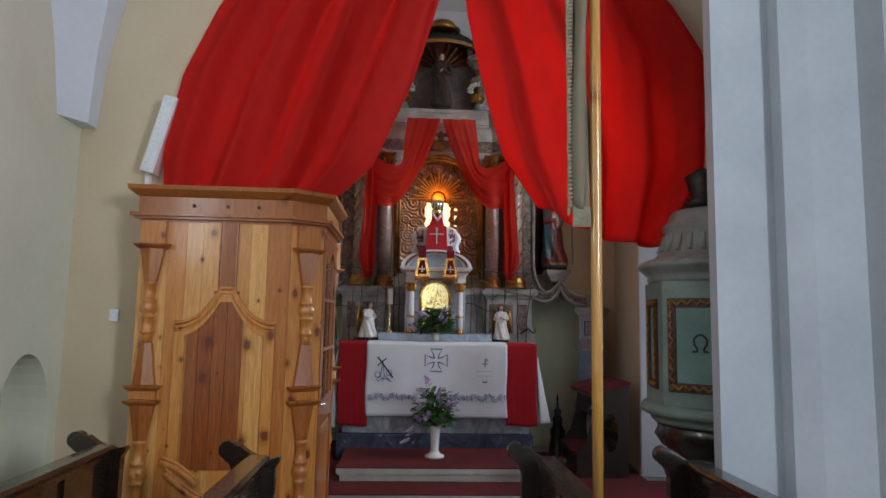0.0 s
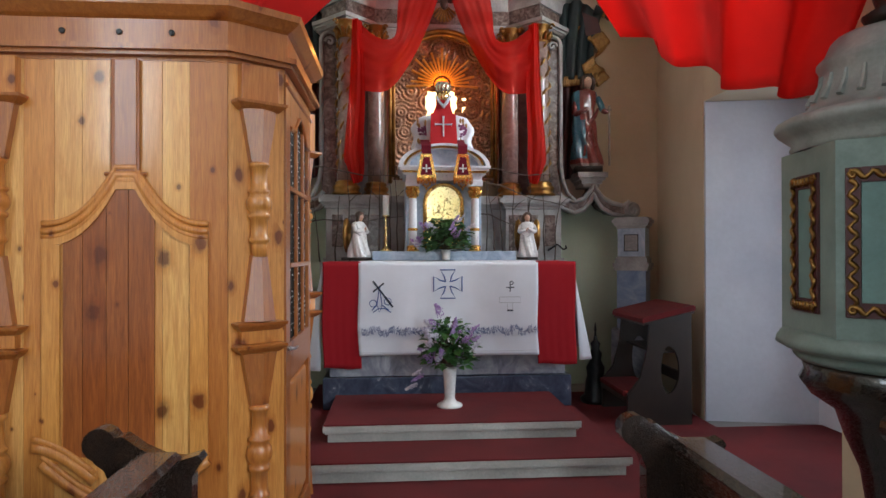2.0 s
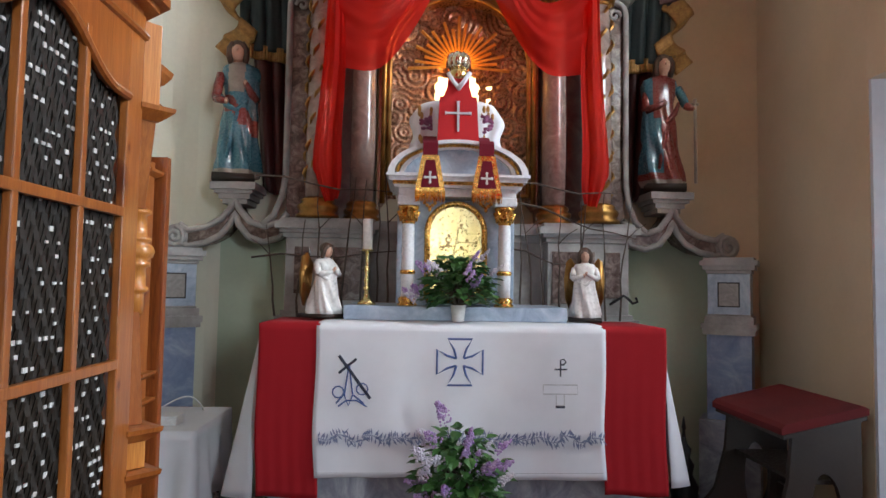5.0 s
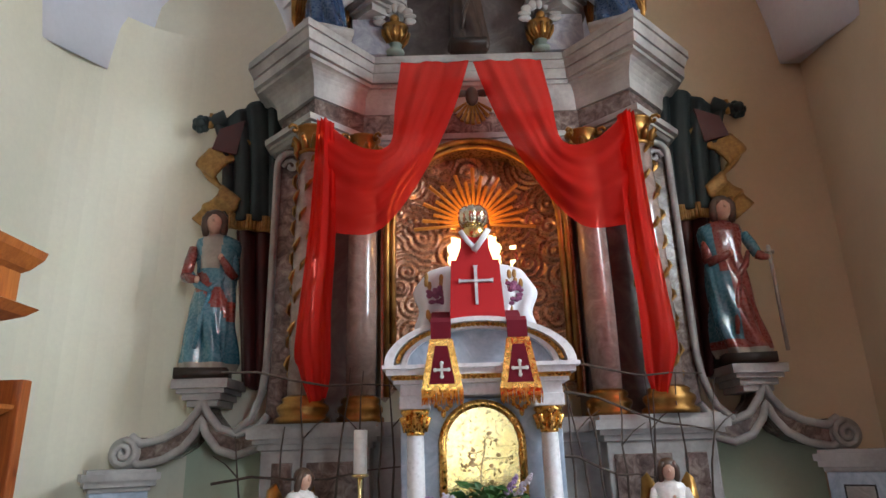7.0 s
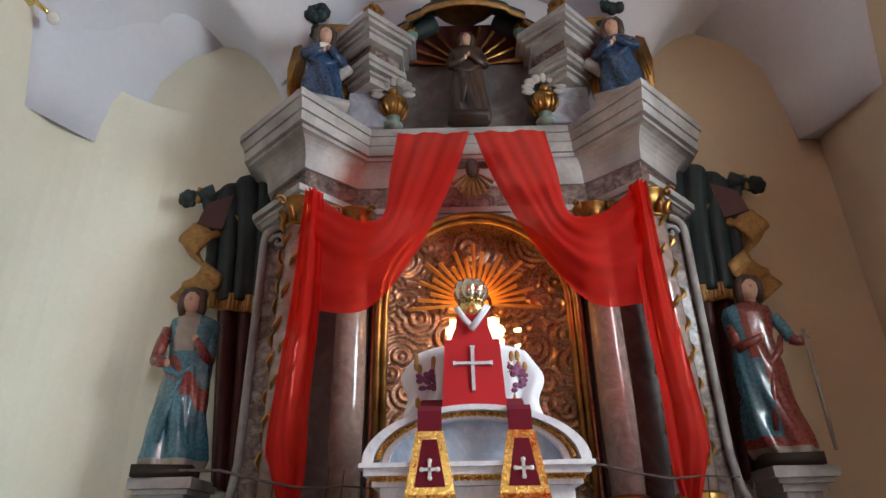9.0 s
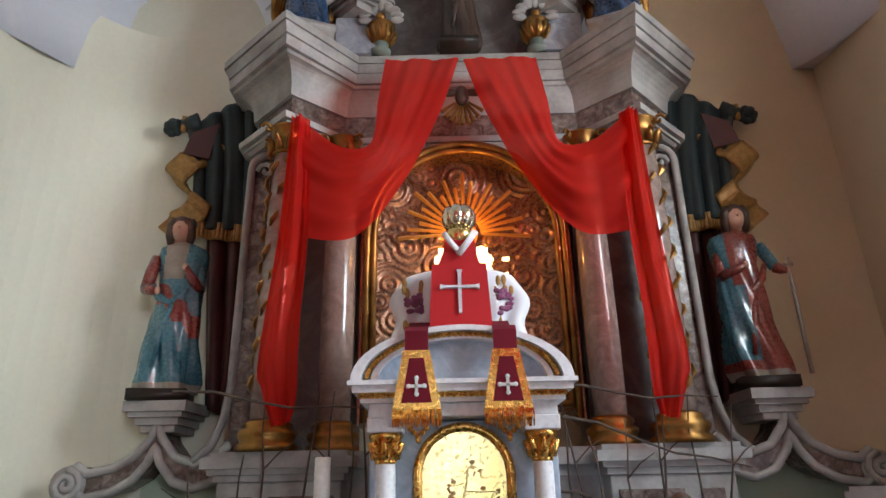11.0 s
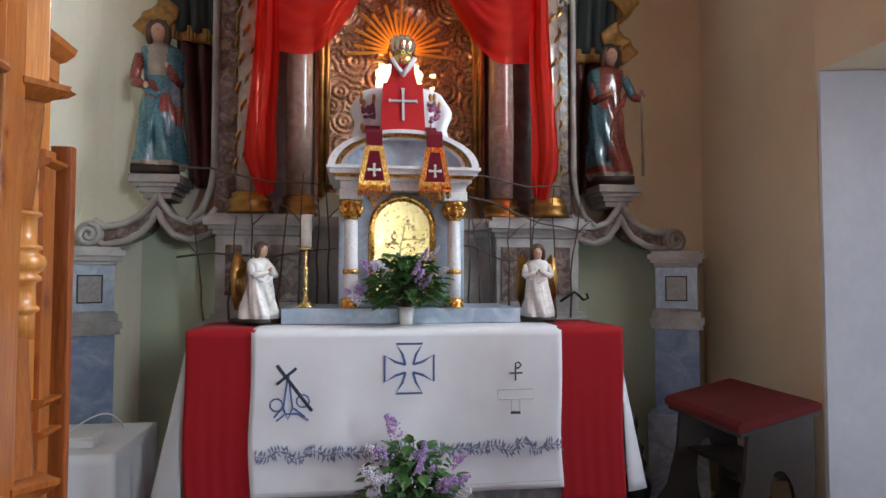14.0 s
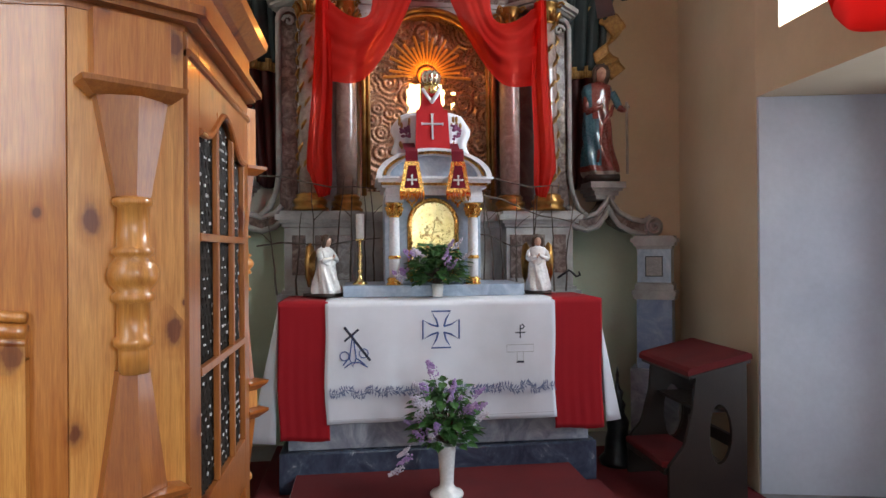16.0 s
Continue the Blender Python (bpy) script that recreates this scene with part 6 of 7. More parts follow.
    tube(bm, [(mir(sx, 0.20 + 0.85 * k / 12), 8.25, 5.12 - 0.14 * math.sin(math.pi * k / 12) - 0.02 * k / 12) for k in range(13)], [0.06 + 0.012 * math.sin(k * 2) for k in range(13)], 10)
    part("canopy_swag", bm, GREEN_D, att, "dark green carved canopy swag", smooth=True)
    bm = bm_new()
    for k in range(7):
        a = 2 * math.pi * k / 7
        ball(bm, (mir(sx, 1.0) + 0.05 * math.cos(a), 8.15, 5.16 + 0.04 * math.sin(a)), 0.045, 8, 6)
    part("canopy_rosette", bm, GREEN_D, att, "dark green rosette", smooth=True)
    bm = bm_new()
    part("swag_fringe", slab_xz(bm, [(mir(sx, 0.72), 5.08), (mir(sx, 0.98), 5.10), (mir(sx, 0.96), 5.0), (mir(sx, 0.86), 4.93), (mir(sx, 0.74), 4.98)], 8.19, 8.23), FRINGE, att, "gold carved edge")
for k in (0, 1, 2, 3, 4, 6, 7, 8, 9, 10):
    a = math.radians(10 + 16 * k)
    d, w = Vector((math.cos(a), 0, math.sin(a))), Vector((-math.sin(a), 0, math.cos(a)))
    o = Vector((RX, 8.23, 4.72))
    bm = bm_new()
    loft(bm, [[o + 0.12 * d - 0.006 * w, o + 0.12 * d + Vector((0, -0.01, 0)), o + 0.12 * d + 0.006 * w], [o + 0.36 * d - 0.014 * w, o + 0.36 * d + Vector((0, -0.012, 0)), o + 0.36 * d + 0.014 * w]])
    part("attic_ray", bm, GOLD_D, att)
bm = bm_new()
loft(bm, [[(RX + r * (1 + 0.05 * math.cos(18 * t)) * math.cos(t), 8.30 - 0.75 * r * abs(math.sin(t)) - 0.004 * math.cos(18 * t), z) for t in [math.pi * k / 72 for k in range(73)]] for r, z in ((0.46, 5.0), (0.47, 5.03), (0.40, 5.10), (0.30, 5.16), (0.22, 5.19))], closed=False)
part("canopy", bm, GREEN_D, att, "dark green scalloped canopy", smooth=True, solid=0.02)
bm = bm_new()
loft(bm, [[(RX + 0.465 * (1 + 0.05 * math.cos(18 * t)) * math.cos(t), 8.29 - 0.36 * abs(math.sin(t)), z) for t in [math.pi * k / 72 for k in range(73)]] for z in (4.965, 5.005)], closed=False)
part("canopy_fringe", bm, FRINGE, att, "gold canopy fringe", smooth=True, solid=0.015)
part("canopy_back", box(bm_new(), RX - 0.40, RX + 0.40, 8.262, 8.279, 4.78, 5.12), WINE_D, att, "dark wine red canopy back")
part("canopy_crown", lathe(bm_new(), RX, 8.10, [(0.20, 5.15), (0.23, 5.18), (0.19, 5.21), (0.15, 5.27), (0.05, 5.32)], 20), GOLD_D, att, "gilded canopy crown", smooth=True)
# dove with rays below the cornice
bm = ball(bm_new(), (RX, 7.99, 3.78), 0.05, 12, 8, 0.8, 0.6, 1.3)
for s in (-1, 1):
    ball(bm, (RX + s * 0.07, 7.99, 3.80), 0.05, 10, 6, 1.3, 0.3, 0.5)
dv = tagged(part("dove_carving", bm, UMBER, smooth=True), "small carved grey dove above gilded rays", "carving")
bm = bm_new()
for k in range(9):
    a = math.radians(-150 + 120 * k / 8)
    tube(bm, [(RX + 0.04 * math.cos(a), 7.985, 3.76 + 0.05 * math.sin(a)), (RX + 0.13 * math.cos(a), 7.98, 3.76 + 0.17 * math.sin(a))], [0.006, 0.013], 6)
part("ray", bm, GOLD_D, dv, "gilded rays")

# ---- on the tabernacle ----
stand = thing("veiled_stand", (TX, 7.50, 2.30), "stand under a white veil embroidered with purple flowers", "stand")
bm = bm_new()


def whiteveil(u, v):
    a = -1.0 + 2.0 * u
    k = min(1.0, v / 0.42)
    w = 0.165 + 0.105 * math.sqrt(1 - (1 - k) ** 2) + 0.012 * math.sin(11 * v + 3 * a)
    return (TX + 0.005 + w * a + 0.008 * v * math.sin(17 * a), 7.452 - 0.05 * math.cos(1.3 * a) + 0.022 * v * abs(a) * math.sin(19 * a + 2 * v), 2.582 - 0.012 * a * a - (0.285 + 0.012 * math.sin(13 * a)) * v)


part("white_veil", sheet(bm, whiteveil, 50, 20), LINEN, stand, "white veil", smooth=True, solid=0.004)
part("stand_block", box(bm_new(), TX - 0.18, TX + 0.18, 7.47, 7.62, 2.255, 2.565, 0.01), LINEN, stand)
rnd = random.Random(11)
for s in (-1, 1):
    bm = bm_new()
    for k in range(26):
        a, r = rnd.uniform(0, 6.28), 0.045 * math.sqrt(rnd.random())
        ball(bm, (TX + s * 0.165 + r * math.cos(a), 7.402 + 0.012 * abs(math.cos(a)), 2.44 + 1.1 * r * math.sin(a)), 0.013, 6, 4, 1, 0.3, 0.8)
    part("embroidered_flower", bm, PLUM, stand, "purple embroidered flower")
    bm = bm_new()
    for k in range(9):
        x, z = TX + s * (0.14 + 0.075 * rnd.random()), 2.47 + 0.07 * rnd.random() - (0.15 if k % 3 == 0 else 0)
        ball(bm, (x, 7.412, z), 0.017, 6, 4, 0.6, 0.25, 1.3)
    part("embroidered_leaf", bm, FRINGE, stand, "brown embroidered leaves")
bu = thing("burse", (TX, 7.38, 2.32), "stiff red burse with a silver cross", "burse")
m_b = pose(TX + 0.005, 7.325, 2.325, -8)
bm = bm_new()
loft(bm, [[(x, y, z) for x, z in ((-0.118, -0.03), (0.118, -0.03), (0.106, 0.255), (-0.106, 0.255))] for y in (-0.012, 0.012)])
bmesh.ops.transform(bm, matrix=m_b, verts=bm.verts)
part("board", bm, SCARLET, bu)
bm = bm_new()
for pts in ([(-0.006, 0.045), (0.006, 0.045), (0.007, 0.215), (0.011, 0.225), (-0.011, 0.225), (-0.007, 0.215)], [(-0.075, 0.143), (-0.075, 0.163), (-0.06, 0.158), (0.06, 0.158), (0.075, 0.163), (0.075, 0.143), (0.06, 0.148), (-0.06, 0.148)]):
    loft(bm, [[(x, y, z) for x, z in pts] for y in (-0.016 - 0.001 * len(pts), -0.011)])
bmesh.ops.transform(bm, matrix=m_b, verts=bm.verts)
part("cross", bm, GREYT, bu, "silver grey cross")
cib = thing("ciborium", (TX + 0.01, 7.50, 2.57), "gold and crystal ciborium draped with a red stole", "ciborium")
part("cup", lathe(bm_new(), TX + 0.012, 7.50, [(0.05, 2.567), (0.02, 2.60), (0.018, 2.66), (0.045, 2.69), (0.062, 2.73), (0.064, 2.765), (0.058, 2.775)], 24), BRASS, cib, smooth=True)
bm = bm_new()
for k in range(7):
    a = 2 * math.pi * k / 7
    ball(bm, (TX + 0.012 + 0.04 * math.cos(a), 7.50 + 0.04 * math.sin(a), 2.835), 0.040, 10, 8, 0.9, 0.9, 1.3)
part("lid", bm, PALE_G, cib, "faceted pale gold lid", smooth=True)
bm = bm_new()
loft(bm, [[(TX - 0.095, 7.42, 2.555), (TX + 0.105, 7.42, 2.555), (TX + 0.105, 7.48, 2.555), (TX - 0.095, 7.48, 2.555)], [(TX - 0.055, 7.43, 2.66), (TX + 0.075, 7.43, 2.66), (TX + 0.07, 7.48, 2.66), (TX - 0.05, 7.48, 2.66)], [(TX - 0.05, 7.45, 2.735), (TX + 0.075, 7.45, 2.735), (TX + 0.07, 7.48, 2.735), (TX - 0.045, 7.48, 2.735)]])
part("stole_neck", bm, SCARLET, cib, "red stole")
bm = tube(bm_new(), [(TX - 0.052, 7.435, 2.745), (TX - 0.02, 7.42, 2.69), (TX + 0.01, 7.415, 2.655)], 0.012, 8, flat=0.5)
tube(bm, [(TX + 0.078, 7.435, 2.75), (TX + 0.045, 7.415, 2.695), (TX + 0.005, 7.41, 2.64)], 0.014, 8, flat=0.5)
part("stole_collar", bm, LINEN, cib, "white collar band", smooth=True)
for s in (-1, 1):
    st = thing("stole_end", (TX + s * 0.15, 7.13, 1.95), "maroon velvet stole end with gold braid and fringe", "stole", "stole ends on the tabernacle")
    cx = TX + s * 0.150 - 0.002
    bm = bm_new()
    loft(bm, [[(cx + s * 0.0 - 0.04, y, z), (cx + 0.04, y, z), (cx + 0.04, y + 0.006, z), (cx - 0.04, y + 0.006, z)] for y, z in ((7.40, 2.36), (7.30, 2.30), (7.16, 2.285), (7.135, 2.265), (7.128, 2.19))])
    part("strap", bm, SCARLET if False else MAROON, st)
    trap = lambda w0, w1, z0, z1, y0, y1: [[(cx - w1, y, z1), (cx + w1, y, z1), (cx + w0, y, z0), (cx - w0, y, z0)] for y in (y0, y1)]
    bm = bm_new()
    loft(bm, trap(0.080, 0.045, 2.0, 2.195, 7.118, 7.128))
    part("gold_braid", bm, FRINGE if False else GOLD, st, "gold braid border")
    bm = bm_new()
    loft(bm, trap(0.050, 0.024, 2.022, 2.168, 7.114, 7.119))
    part("velvet_field", bm, MAROON, st)
    bm = bm_new()
    for w, h in ((0.026, 0.005), (0.005, 0.026)):
        box(bm, cx - w, cx + w, 7.110, 7.1145, 2.075 - h, 2.075 + h)
    for dx, dz in ((0.026, 0), (-0.026, 0), (0, 0.026), (0, -0.026)):
        ball(bm, (cx + dx, 7.112, 2.075 + dz), 0.008, 6, 4, 1, 0.4, 1)
    part("cross", bm, WHITER, st, "silver embroidered cross")
    bm = bm_new()
    rnd = random.Random(20 + s)
    for k in range(34):
        x = cx - 0.078 + 0.156 * k / 33
        L = 0.048 + 0.012 * rnd.random()
        tube(bm, [(x, 7.122, 2.004), (x + 0.003 * rnd.uniform(-1, 1), 7.116, 2.0 - L / 2), (x + 0.005 * rnd.uniform(-1, 1), 7.12, 2.0 - L)], [0.003, 0.0032, 0.002], 5)
    tagged(part("fringe", bm, GOLD, st, "gold fringe"), kind="stuff")
    bm = bm_new()
    for k in range(5):
        ball(bm, (TX + s * 0.15 + 0.014 * (k - 2), 7.165, 1.945 - 0.012 * (2 - abs(k - 2))), 0.010, 6, 4)
    ball(bm, (TX + s * 0.15, 7.165, 1.915), 0.012, 6, 4, 0.8, 0.8, 1.5)
    part("gilded_ornament", bm, GOLD, tab)

# ---- candle, flowers and small things ----
cs = thing("candlestick", (-0.50, 7.34, 1.395), "turned brass candlestick on the altar shelf", "candlestick")
part("stem", lathe(bm_new(), -0.505, 7.32, [(0.05, 1.396), (0.052, 1.402), (0.03, 1.42), (0.014, 1.44), (0.011, 1.47), (0.020, 1.485), (0.010, 1.50), (0.016, 1.53), (0.009, 1.56), (0.017, 1.585), (0.009, 1.61), (0.010, 1.67), (0.012, 1.685)], 18), BRASS, cs, smooth=True)
part("drip_pan", lathe(bm_new(), -0.505, 7.32, [(0.012, 1.685), (0.034, 1.69), (0.036, 1.697), (0.012, 1.70)], 18), BRASS, cs, smooth=True)
cd = tagged(part("candle", lathe(bm_new(), -0.505, 7.32, [(0.0275, 1.701), (0.0275, 1.865), (0.024, 1.868), (0.006, 1.866)], 20), WAX, smooth=True), "thick white candle on a brass candlestick", "candle")


def bouquet(at, r, h, leaves, blooms, seed, droop=()):
    """Lilac: stems, heart-shaped leaves and blossom panicles of many florets."""
    rnd = random.Random(seed)
    e = thing("lilac_bouquet", at, "bunch of purple lilac with dark green leaves", "flowers", "lilac bouquets")
    bm, bl, bp = bm_new(), bm_new(), bm_new()
    st = bm_new()
    for k in range(leaves):
        a, el = rnd.uniform(0, 6.28), rnd.uniform(-0.35, 1.45)
        d = Vector((math.cos(a) * math.cos(el), 0.75 * math.sin(a) * math.cos(el), 0.35 + 0.75 * math.sin(el)))
        rr = rnd.uniform(0.45, 1.0)
        c = Vector(at) + Vector((d.x * r * rr, d.y * r * rr, d.z * h * rr))
        out = Vector((d.x, d.y, 0.25 * rnd.uniform(-1.6, 1))).normalized()
        side = out.cross(Vector((rnd.uniform(-0.4, 0.4), rnd.uniform(-0.4, 0.4), 1))).normalized()
        nrm = side.cross(out)
        L = rnd.uniform(0.035, 0.062) * (h / 0.2) ** 0.25
        o = [(0, 0), (0.22, 0.36), (0.5, 0.40), (0.8, 0.2), (1.05, 0.0)]
        rowl = [c + out * (L * t) + side * (L * w) - nrm * (0.12 * L * t * t) for t, w in o]
        mid = [c + out * (L * t) - nrm * (0.12 * L * t * t + 0.10 * L) for t, w in o]
        rowr = [c + out * (L * t) - side * (L * w) - nrm * (0.12 * L * t * t) for t, w in o]
        vl, vm, vr_ = [[bm.verts.new(p) for p in q] for q in (rowl, mid, rowr)]
        for i in range(4):
            if i > 0 and i < 4:
                bm.faces.new((vl[i], vl[i + 1], vm[i + 1], vm[i])) if i < 3 else bm.faces.new((vl[i], vm[i + 1], vm[i]))
                bm.faces.new((vm[i], vm[i + 1], vr_[i + 1], vr_[i])) if i < 3 else bm.faces.new((vm[i], vm[i + 1], vr_[i]))
            else:
                bm.faces.new((vm[0], vl[1], vm[1]))
                bm.faces.new((vm[0], vm[1], vr_[1]))
        if k % 6 == 0:
            tube(st, [Vector(at), Vector(at) + Vector((d.x * r * 0.35, d.y * r * 0.35, d.z * h * 0.5)), c], [0.003, 0.0025, 0.0015], 5)
    spots = [(rnd.uniform(-1, 1) * r * 0.85, -abs(rnd.uniform(0.1, 0.8)) * r * 0.8, h * rnd.uniform(0.15, 0.95)) for _ in range(blooms)] + list(droop)
    for q, (dx, dy, dz) in enumerate(spots):
        tgt = bl if q % 3 else bp
        cc = Vector(at) + Vector((dx, dy, dz))
        ln = rnd.uniform(0.05, 0.085)
        ax = Vector((dx * 2, dy * 2, 0.25 if dz > 0 else -0.2)).normalized()
        for k in range(60):
            t = rnd.random()
            rad = 0.028 * (1 - 0.75 * t) * math.sqrt(rnd.random())
            a = rnd.uniform(0, 6.28)
            p = cc + ax * (ln * t) + Vector((rad * math.cos(a), rad * math.sin(a) * 0.8, rad * math.sin(a + 1)))
            ball(tgt, p, rnd.uniform(0.004, 0.0065), 5, 3)
    part("leaves", bm, LEAF, e, "dark green lilac leaves", smooth=False, solid=0.0008)
    tagged(part("stem_bundle", st, TWIG, e), kind="stuff")
    part("blossom", bl, LILAC, e, "purple lilac blossom")
    part("pale_blossom", bp, PALE_L, e, "pale lilac blossom")
    return e


def vase(at, prof, label):
    return tagged(part("vase", lathe(bm_new(), at[0], at[1], [(r, at[2] + z) for r, z in prof], 28), CHINA, smooth=True), label, "vase")


vase((-0.012, 7.10, 1.322), [(0.030, 0.0), (0.033, 0.005), (0.034, 0.02), (0.040, 0.085), (0.036, 0.085), (0.03, 0.02), (0.002, 0.015)], "small white vase on the altar")
bouquet((-0.012, 7.10, 1.40), 0.195, 0.25, 430, 7, 3, ((-0.22, -0.04, 0.05), (-0.20, -0.05, 0.08), (-0.21, -0.05, 0.03), (0.03, -0.13, 0.17), (0.05, -0.13, 0.15), (0.10, -0.1, 0.24)))
vase((-0.03, 6.55, 0.26), [(0.092, 0.0), (0.095, 0.008), (0.088, 0.02), (0.055, 0.034), (0.040, 0.055), (0.038, 0.075), (0.043, 0.16), (0.052, 0.275), (0.054, 0.28), (0.048, 0.278), (0.038, 0.15), (0.002, 0.12)], "tall white footed vase on the altar step")
bouquet((-0.03, 6.55, 0.545), 0.205, 0.33, 420, 24, 5, ((-0.22, -0.03, -0.02), (-0.21, -0.05, -0.05), (-0.17, -0.02, 0.10), (-0.25, -0.02, -0.12), (-0.07, 0.0, 0.40), (-0.06, 0.0, 0.38)))

# bare twigs standing round the tabernacle
rnd = random.Random(31)
for k, (x, y) in enumerate([(-1.12, 7.86), (-0.98, 7.84), (-0.84, 7.82), (-0.70, 7.80), (-0.58, 7.78), (-0.47, 7.74), (-0.40, 7.76), (0.42, 7.76), (0.50, 7.78), (0.58, 7.80), (0.68, 7.82), (0.78, 7.80), (0.84, 7.84), (0.98, 7.84), (1.08, 7.86)]):
    tw = thing("bare_twig", (x, y, 1.297), "thin bare brown twig standing behind the altar", "twig", "bare twigs")
    top = 1.97 + rnd.uniform(-0.1, 0.22)
    bend = rnd.uniform(-0.09, 0.09)
    pts = [(x + bend * (j / 6) ** 1.5 + rnd.uniform(-0.008, 0.008), y + 0.02 * rnd.uniform(-1, 1), 1.297 + (top - 1.297) * j / 6) for j in range(7)]
    part("stem", tube(bm_new(), pts, [0.0075 - 0.0008 * j for j in range(7)], 6), TWIG, tw)
    if k % 2 == 0:
        p = Vector(pts[4])
        q = p + Vector((rnd.choice((-1, 1)) * 0.12, -0.01, 0.10))
        part("side_shoot", tube(bm_new(), [p, (p + q) / 2 + Vector((0, 0, 0.012)), q], [0.004, 0.003, 0.002], 5), TWIG, tw)
for x0, x1, z0, z1, y in ((-1.22, -0.38, 2.16, 2.06, 7.70), (-1.25, -0.36, 1.66, 1.70, 7.76), (0.36, 1.05, 2.15, 2.08, 7.70), (0.40, 1.15, 2.03, 1.80, 7.72), (0.36, 0.80, 1.74, 1.62, 7.74), (-0.34, -0.26, 1.62, 2.15, 7.76)):
    tw = thing("crossing_twig", (x0, y, z0), "thin bare brown twig lying across others", "twig", "bare twigs")
    part("stem", tube(bm_new(), [(x0 + (x1 - x0) * j / 5, y + 0.01 * math.sin(j * 2), z0 + (z1 - z0) * j / 5 + 0.018 * math.sin(j * 1.7)) for j in range(6)], [0.0065, 0.006, 0.0055, 0.005, 0.004, 0.003], 6), TWIG, tw)

# scrolled iron hook, black stand, loudspeaker, switch, lamps
hk = part("iron_hook", tube(bm_new(), [(1.02, 7.86, 1.40), (1.06, 7.84, 1.43), (1.10, 7.83, 1.46), (1.13, 7.83, 1.44), (1.16, 7.83, 1.41), (1.19, 7.83, 1.42), (1.18, 7.83, 1.45)], 0.009, 8), BLACK, smooth=True)
tagged(hk, "black scrolled wrought iron hook on the pedestal", "hook")
bl = thing("black_candle_stand", (1.40, 7.62, 0.014), "black turned candle stand on the floor beside the altar", "stand")
part("stand_post", lathe(bm_new(), 1.40, 7.62, [(0.13, 0.016), (0.14, 0.05), (0.10, 0.09), (0.09, 0.2), (0.075, 0.26), (0.085, 0.33), (0.05, 0.40), (0.06, 0.46), (0.035, 0.50), (0.045, 0.55), (0.02, 0.58), (0.012, 0.62)], 20), BLACK, bl, smooth=True)
part("spike", lathe(bm_new(), 1.40, 7.62, [(0.012, 0.62), (0.008, 0.66), (0.014, 0.67), (0.004, 0.74)], 10), BLACK, bl, smooth=True)
sp = thing("loudspeaker", (-2.0, 4.55, 2.43), "slim white column loudspeaker on the arch wall", "loudspeaker")
m_s = pose(-1.955, 4.535, 2.70, 0, 14, 0)
bm = box(bm_new(), -0.045, 0.045, -0.055, 0.055, -0.26, 0.26, 0.008)
bmesh.ops.transform(bm, matrix=m_s, verts=bm.verts)
part("cabinet", bm, CREAM, sp)
bm = box(bm_new(), -0.034, 0.034, -0.060, -0.054, -0.245, 0.245, 0.002)
bmesh.ops.transform(bm, matrix=m_s, verts=bm.verts)
part("grille", bm, STEEL if False else WHITE_P, sp)
part("bracket", box(bm_new(), -2.05, -2.02, 4.55, 4.598, 2.36, 2.46, 0.003), CREAM, sp)
sw = thing("light_switch", (-2.19, 4.59, 1.54), "small white light switch on the wall", "switch")
part("plate", box(bm_new(), -2.225, -2.165, 4.585, 4.598, 1.49, 1.57, 0.004), CREAM, sw)
part("rocker", box(bm_new(), -2.21, -2.18, 4.579, 4.586, 1.51, 1.55, 0.003), WHITE_P, sw)
for s in (-1, 1):
    lp = thing("wall_lamp", (s * 2.34, 7.45, 4.5), "brass wall lamp arm with a bare bulb", "lamp", "wall lamps")
    x = s * 2.34
    part("arm", tube(bm_new(), [(x, 7.45, 4.60), (x - s * 0.04, 7.47, 4.57), (x - s * 0.09, 7.50, 4.53)], 0.014, 8), BRASS, lp, smooth=True)
    part("wall_plate", lathe(bm_new(), x + s * 0.005, 7.45, [(0.035, 4.57), (0.035, 4.63)], 14), BRASS, lp)
    part("bulb", ball(bm_new(), (x - s * 0.115, 7.515, 4.505), 0.034, 14, 10), CHINA, lp, "clear white bulb", smooth=True)

# ---- embroidery on the frontal ----
FYE = 6.915


def cut(name, bm, material, label=""):
    return part(name, bm, material, fr, label)


def flat_tube(bm, pts, r):
    return tube(bm, [(x, FYE + 0.004, z) for x, z in pts], r, 6, flat=0.35)


bm = bm_new()
cx, cz, R, q, b = -0.012, 1.135, 0.112, 0.018, 0.060
arm = []
for k in range(4):
    a = math.pi / 2 * k
    for x, z in ((q, q), (q + 0.012, R * 0.55), (b, R), (-b, R), (-q - 0.012, R * 0.55), (-q, q)):
        arm.append((cx + x * math.cos(a) - z * math.sin(a) * -1 * -1, cz + x * math.sin(a) + z * math.cos(a)))
flat_tube(bm, arm + [arm[0]], 0.0055)
cut("embroidered_cross", bm, BLUE_T, "blue embroidered cross outline")
bm = bm_new()
flat_tube(bm, [(-0.60, 1.16), (-0.445, 0.955)], 0.0075)
flat_tube(bm, [(-0.515, 1.145), (-0.60, 1.075)], 0.0065)
cut("embroidered_emblem", bm, INK, "dark embroidered crossed emblem")
bm = bm_new()
for pts in ([(-0.55, 1.12), (-0.57, 0.97), (-0.55, 0.92), (-0.53, 0.97), (-0.55, 1.12)], [(-0.575, 0.97), (-0.61, 0.93)], [(-0.525, 0.97), (-0.475, 0.93)], [(-0.60, 0.915), (-0.56, 0.945), (-0.51, 0.945), (-0.46, 0.915)]):
    flat_tube(bm, pts, 0.004)
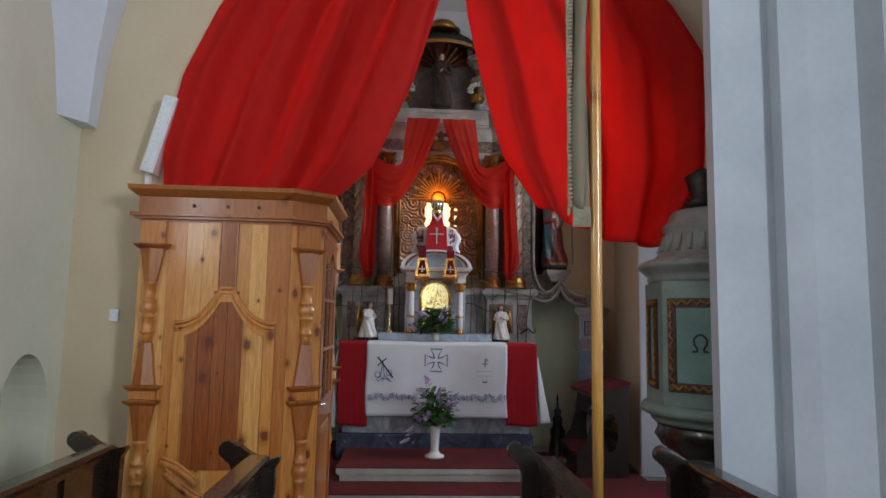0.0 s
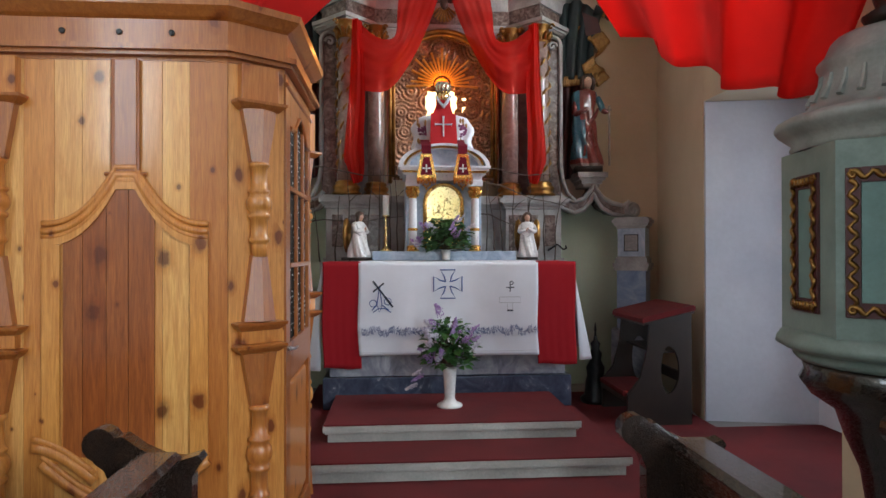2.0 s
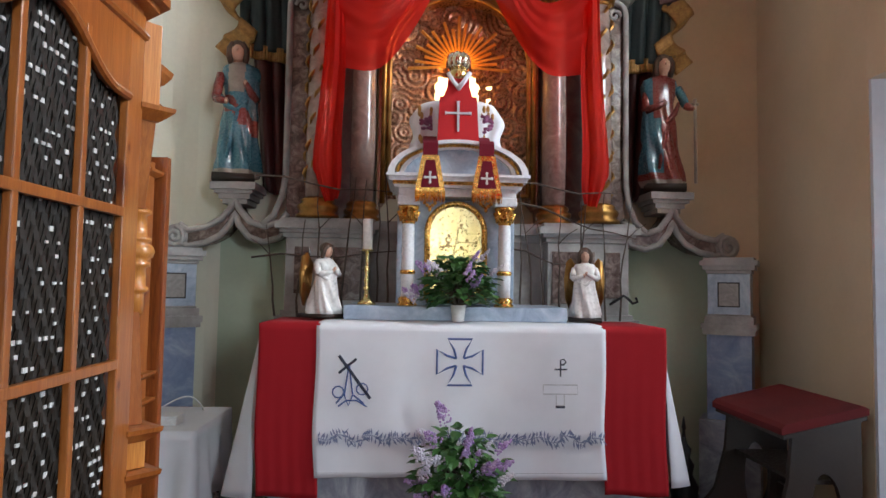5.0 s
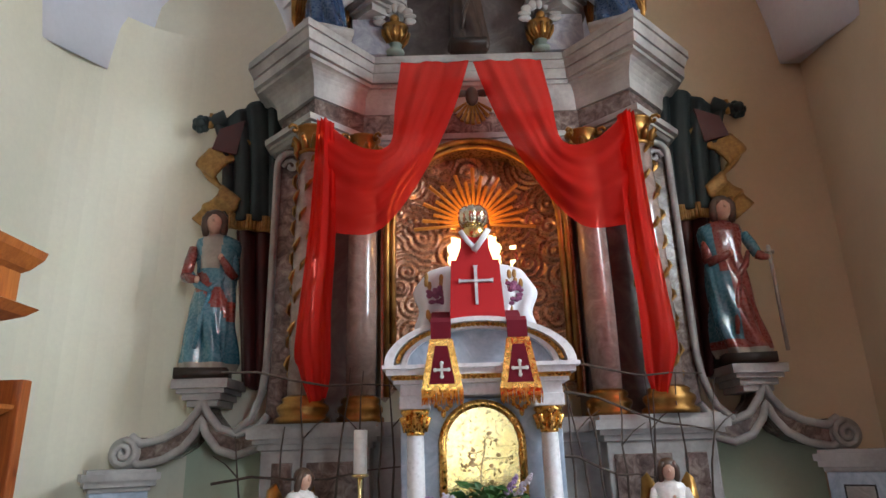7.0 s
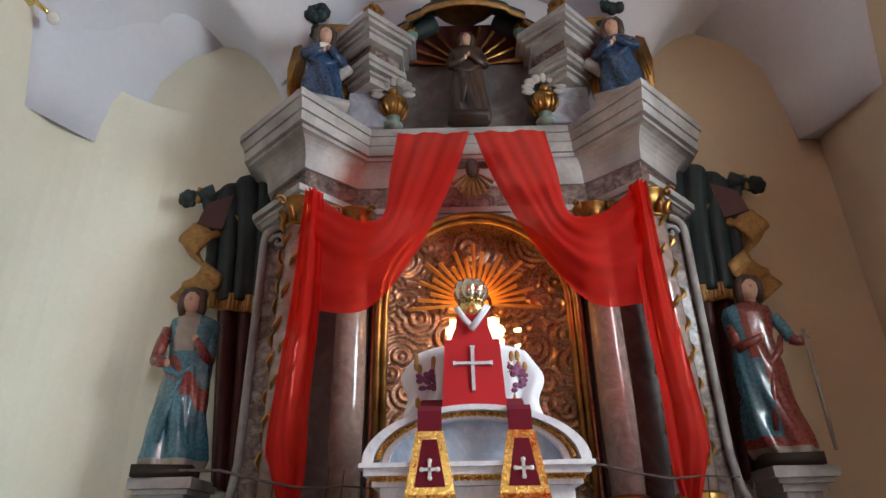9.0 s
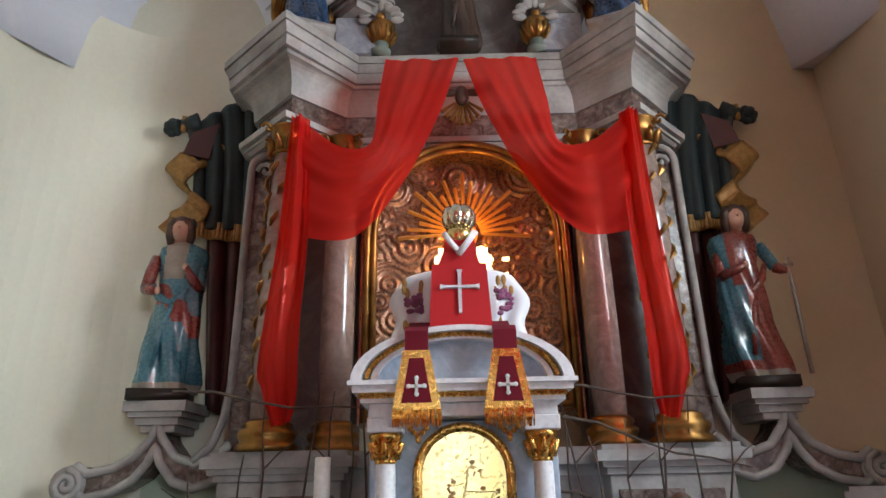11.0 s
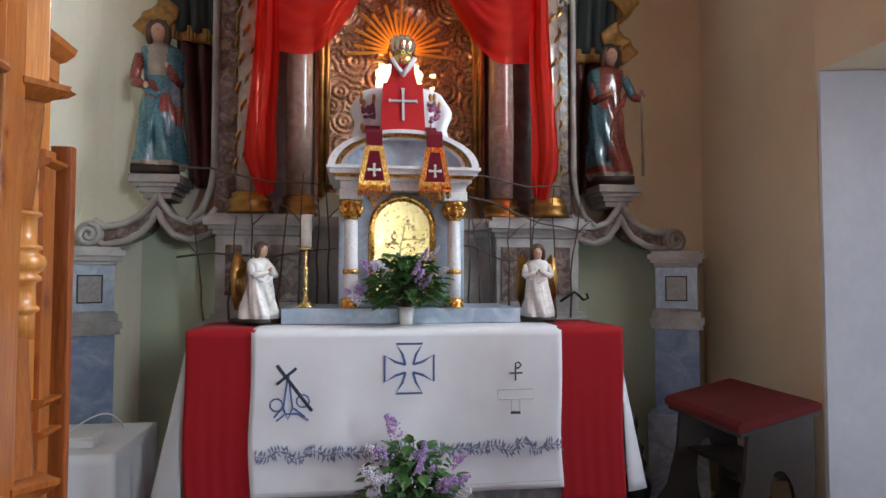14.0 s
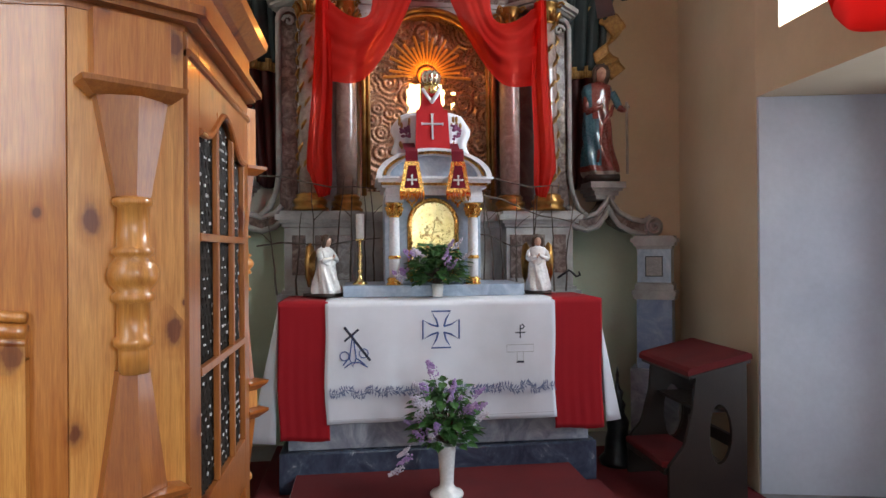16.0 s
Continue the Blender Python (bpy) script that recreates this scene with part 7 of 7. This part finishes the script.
for x, z in ((-0.60, 0.985), (-0.485, 1.0)):
    flat_tube(bm, [(x + 0.028 * math.cos(k * 0.7), z + 0.028 * math.sin(k * 0.7)) for k in range(10)], 0.0035)
cut("embroidered_keys", bm, BLUE_T, "fine blue embroidered rings and keys")
bm = bm_new()
flat_tube(bm, [(0.485, 1.07), (0.485, 1.15), (0.50, 1.155), (0.512, 1.142), (0.50, 1.128), (0.487, 1.128)], 0.004)
flat_tube(bm, [(0.455, 1.105), (0.518, 1.105)], 0.004)
flat_tube(bm, [(0.462, 0.922), (0.508, 0.922)], 0.006)
cut("embroidered_monogram", bm, INK, "dark embroidered monogram")
bm = bm_new()
flat_tube(bm, [(0.40, 1.03), (0.57, 1.03), (0.57, 0.985), (0.40, 0.985), (0.40, 1.03)], 0.003)
flat_tube(bm, [(0.465, 0.98), (0.465, 0.93), (0.505, 0.93), (0.505, 0.98)], 0.003)
cut("embroidered_table", bm, GREYT, "faint grey embroidered altar shape")
bm = bm_new()
rnd = random.Random(77)
for k in range(20):
    x0 = -0.69 + 1.38 * k / 20
    ph = 1 if k % 2 else -1
    stem = [(x0 + 0.075 * j / 6, 0.765 + ph * 0.010 * math.sin(j / 6 * 3.1) + 0.008 * math.sin(k * 2.3)) for j in range(7)]
    flat_tube(bm, stem, 0.0018)
    for j in range(7):
        for s in (-1, 1):
            px, pz = stem[j]
            L = 0.030 + 0.010 * rnd.random()
            a = s * rnd.uniform(0.5, 1.9) + (0.3 if ph > 0 else -0.3)
            qx, qz = px + L * math.cos(a), pz + L * math.sin(a)
            w = 0.0040
            loft(bm, [[(x, y, z) for x, z in ((px, pz), ((px + qx) / 2 - w * math.sin(a), (pz + qz) / 2 + w * math.cos(a)), (qx, qz), ((px + qx) / 2 + w * math.sin(a), (pz + qz) / 2 - w * math.cos(a)))] for y in (FYE + 0.003, FYE + 0.006)])
cut("embroidered_border", bm, SPRIG, "blue embroidered leaf border")
bm = bm_new()
flat_tube(bm, [(-0.70, 0.600), (-0.3, 0.602), (0.1, 0.600), (0.70, 0.604)], 0.0014)
cut("hem_line", bm, GREYT)
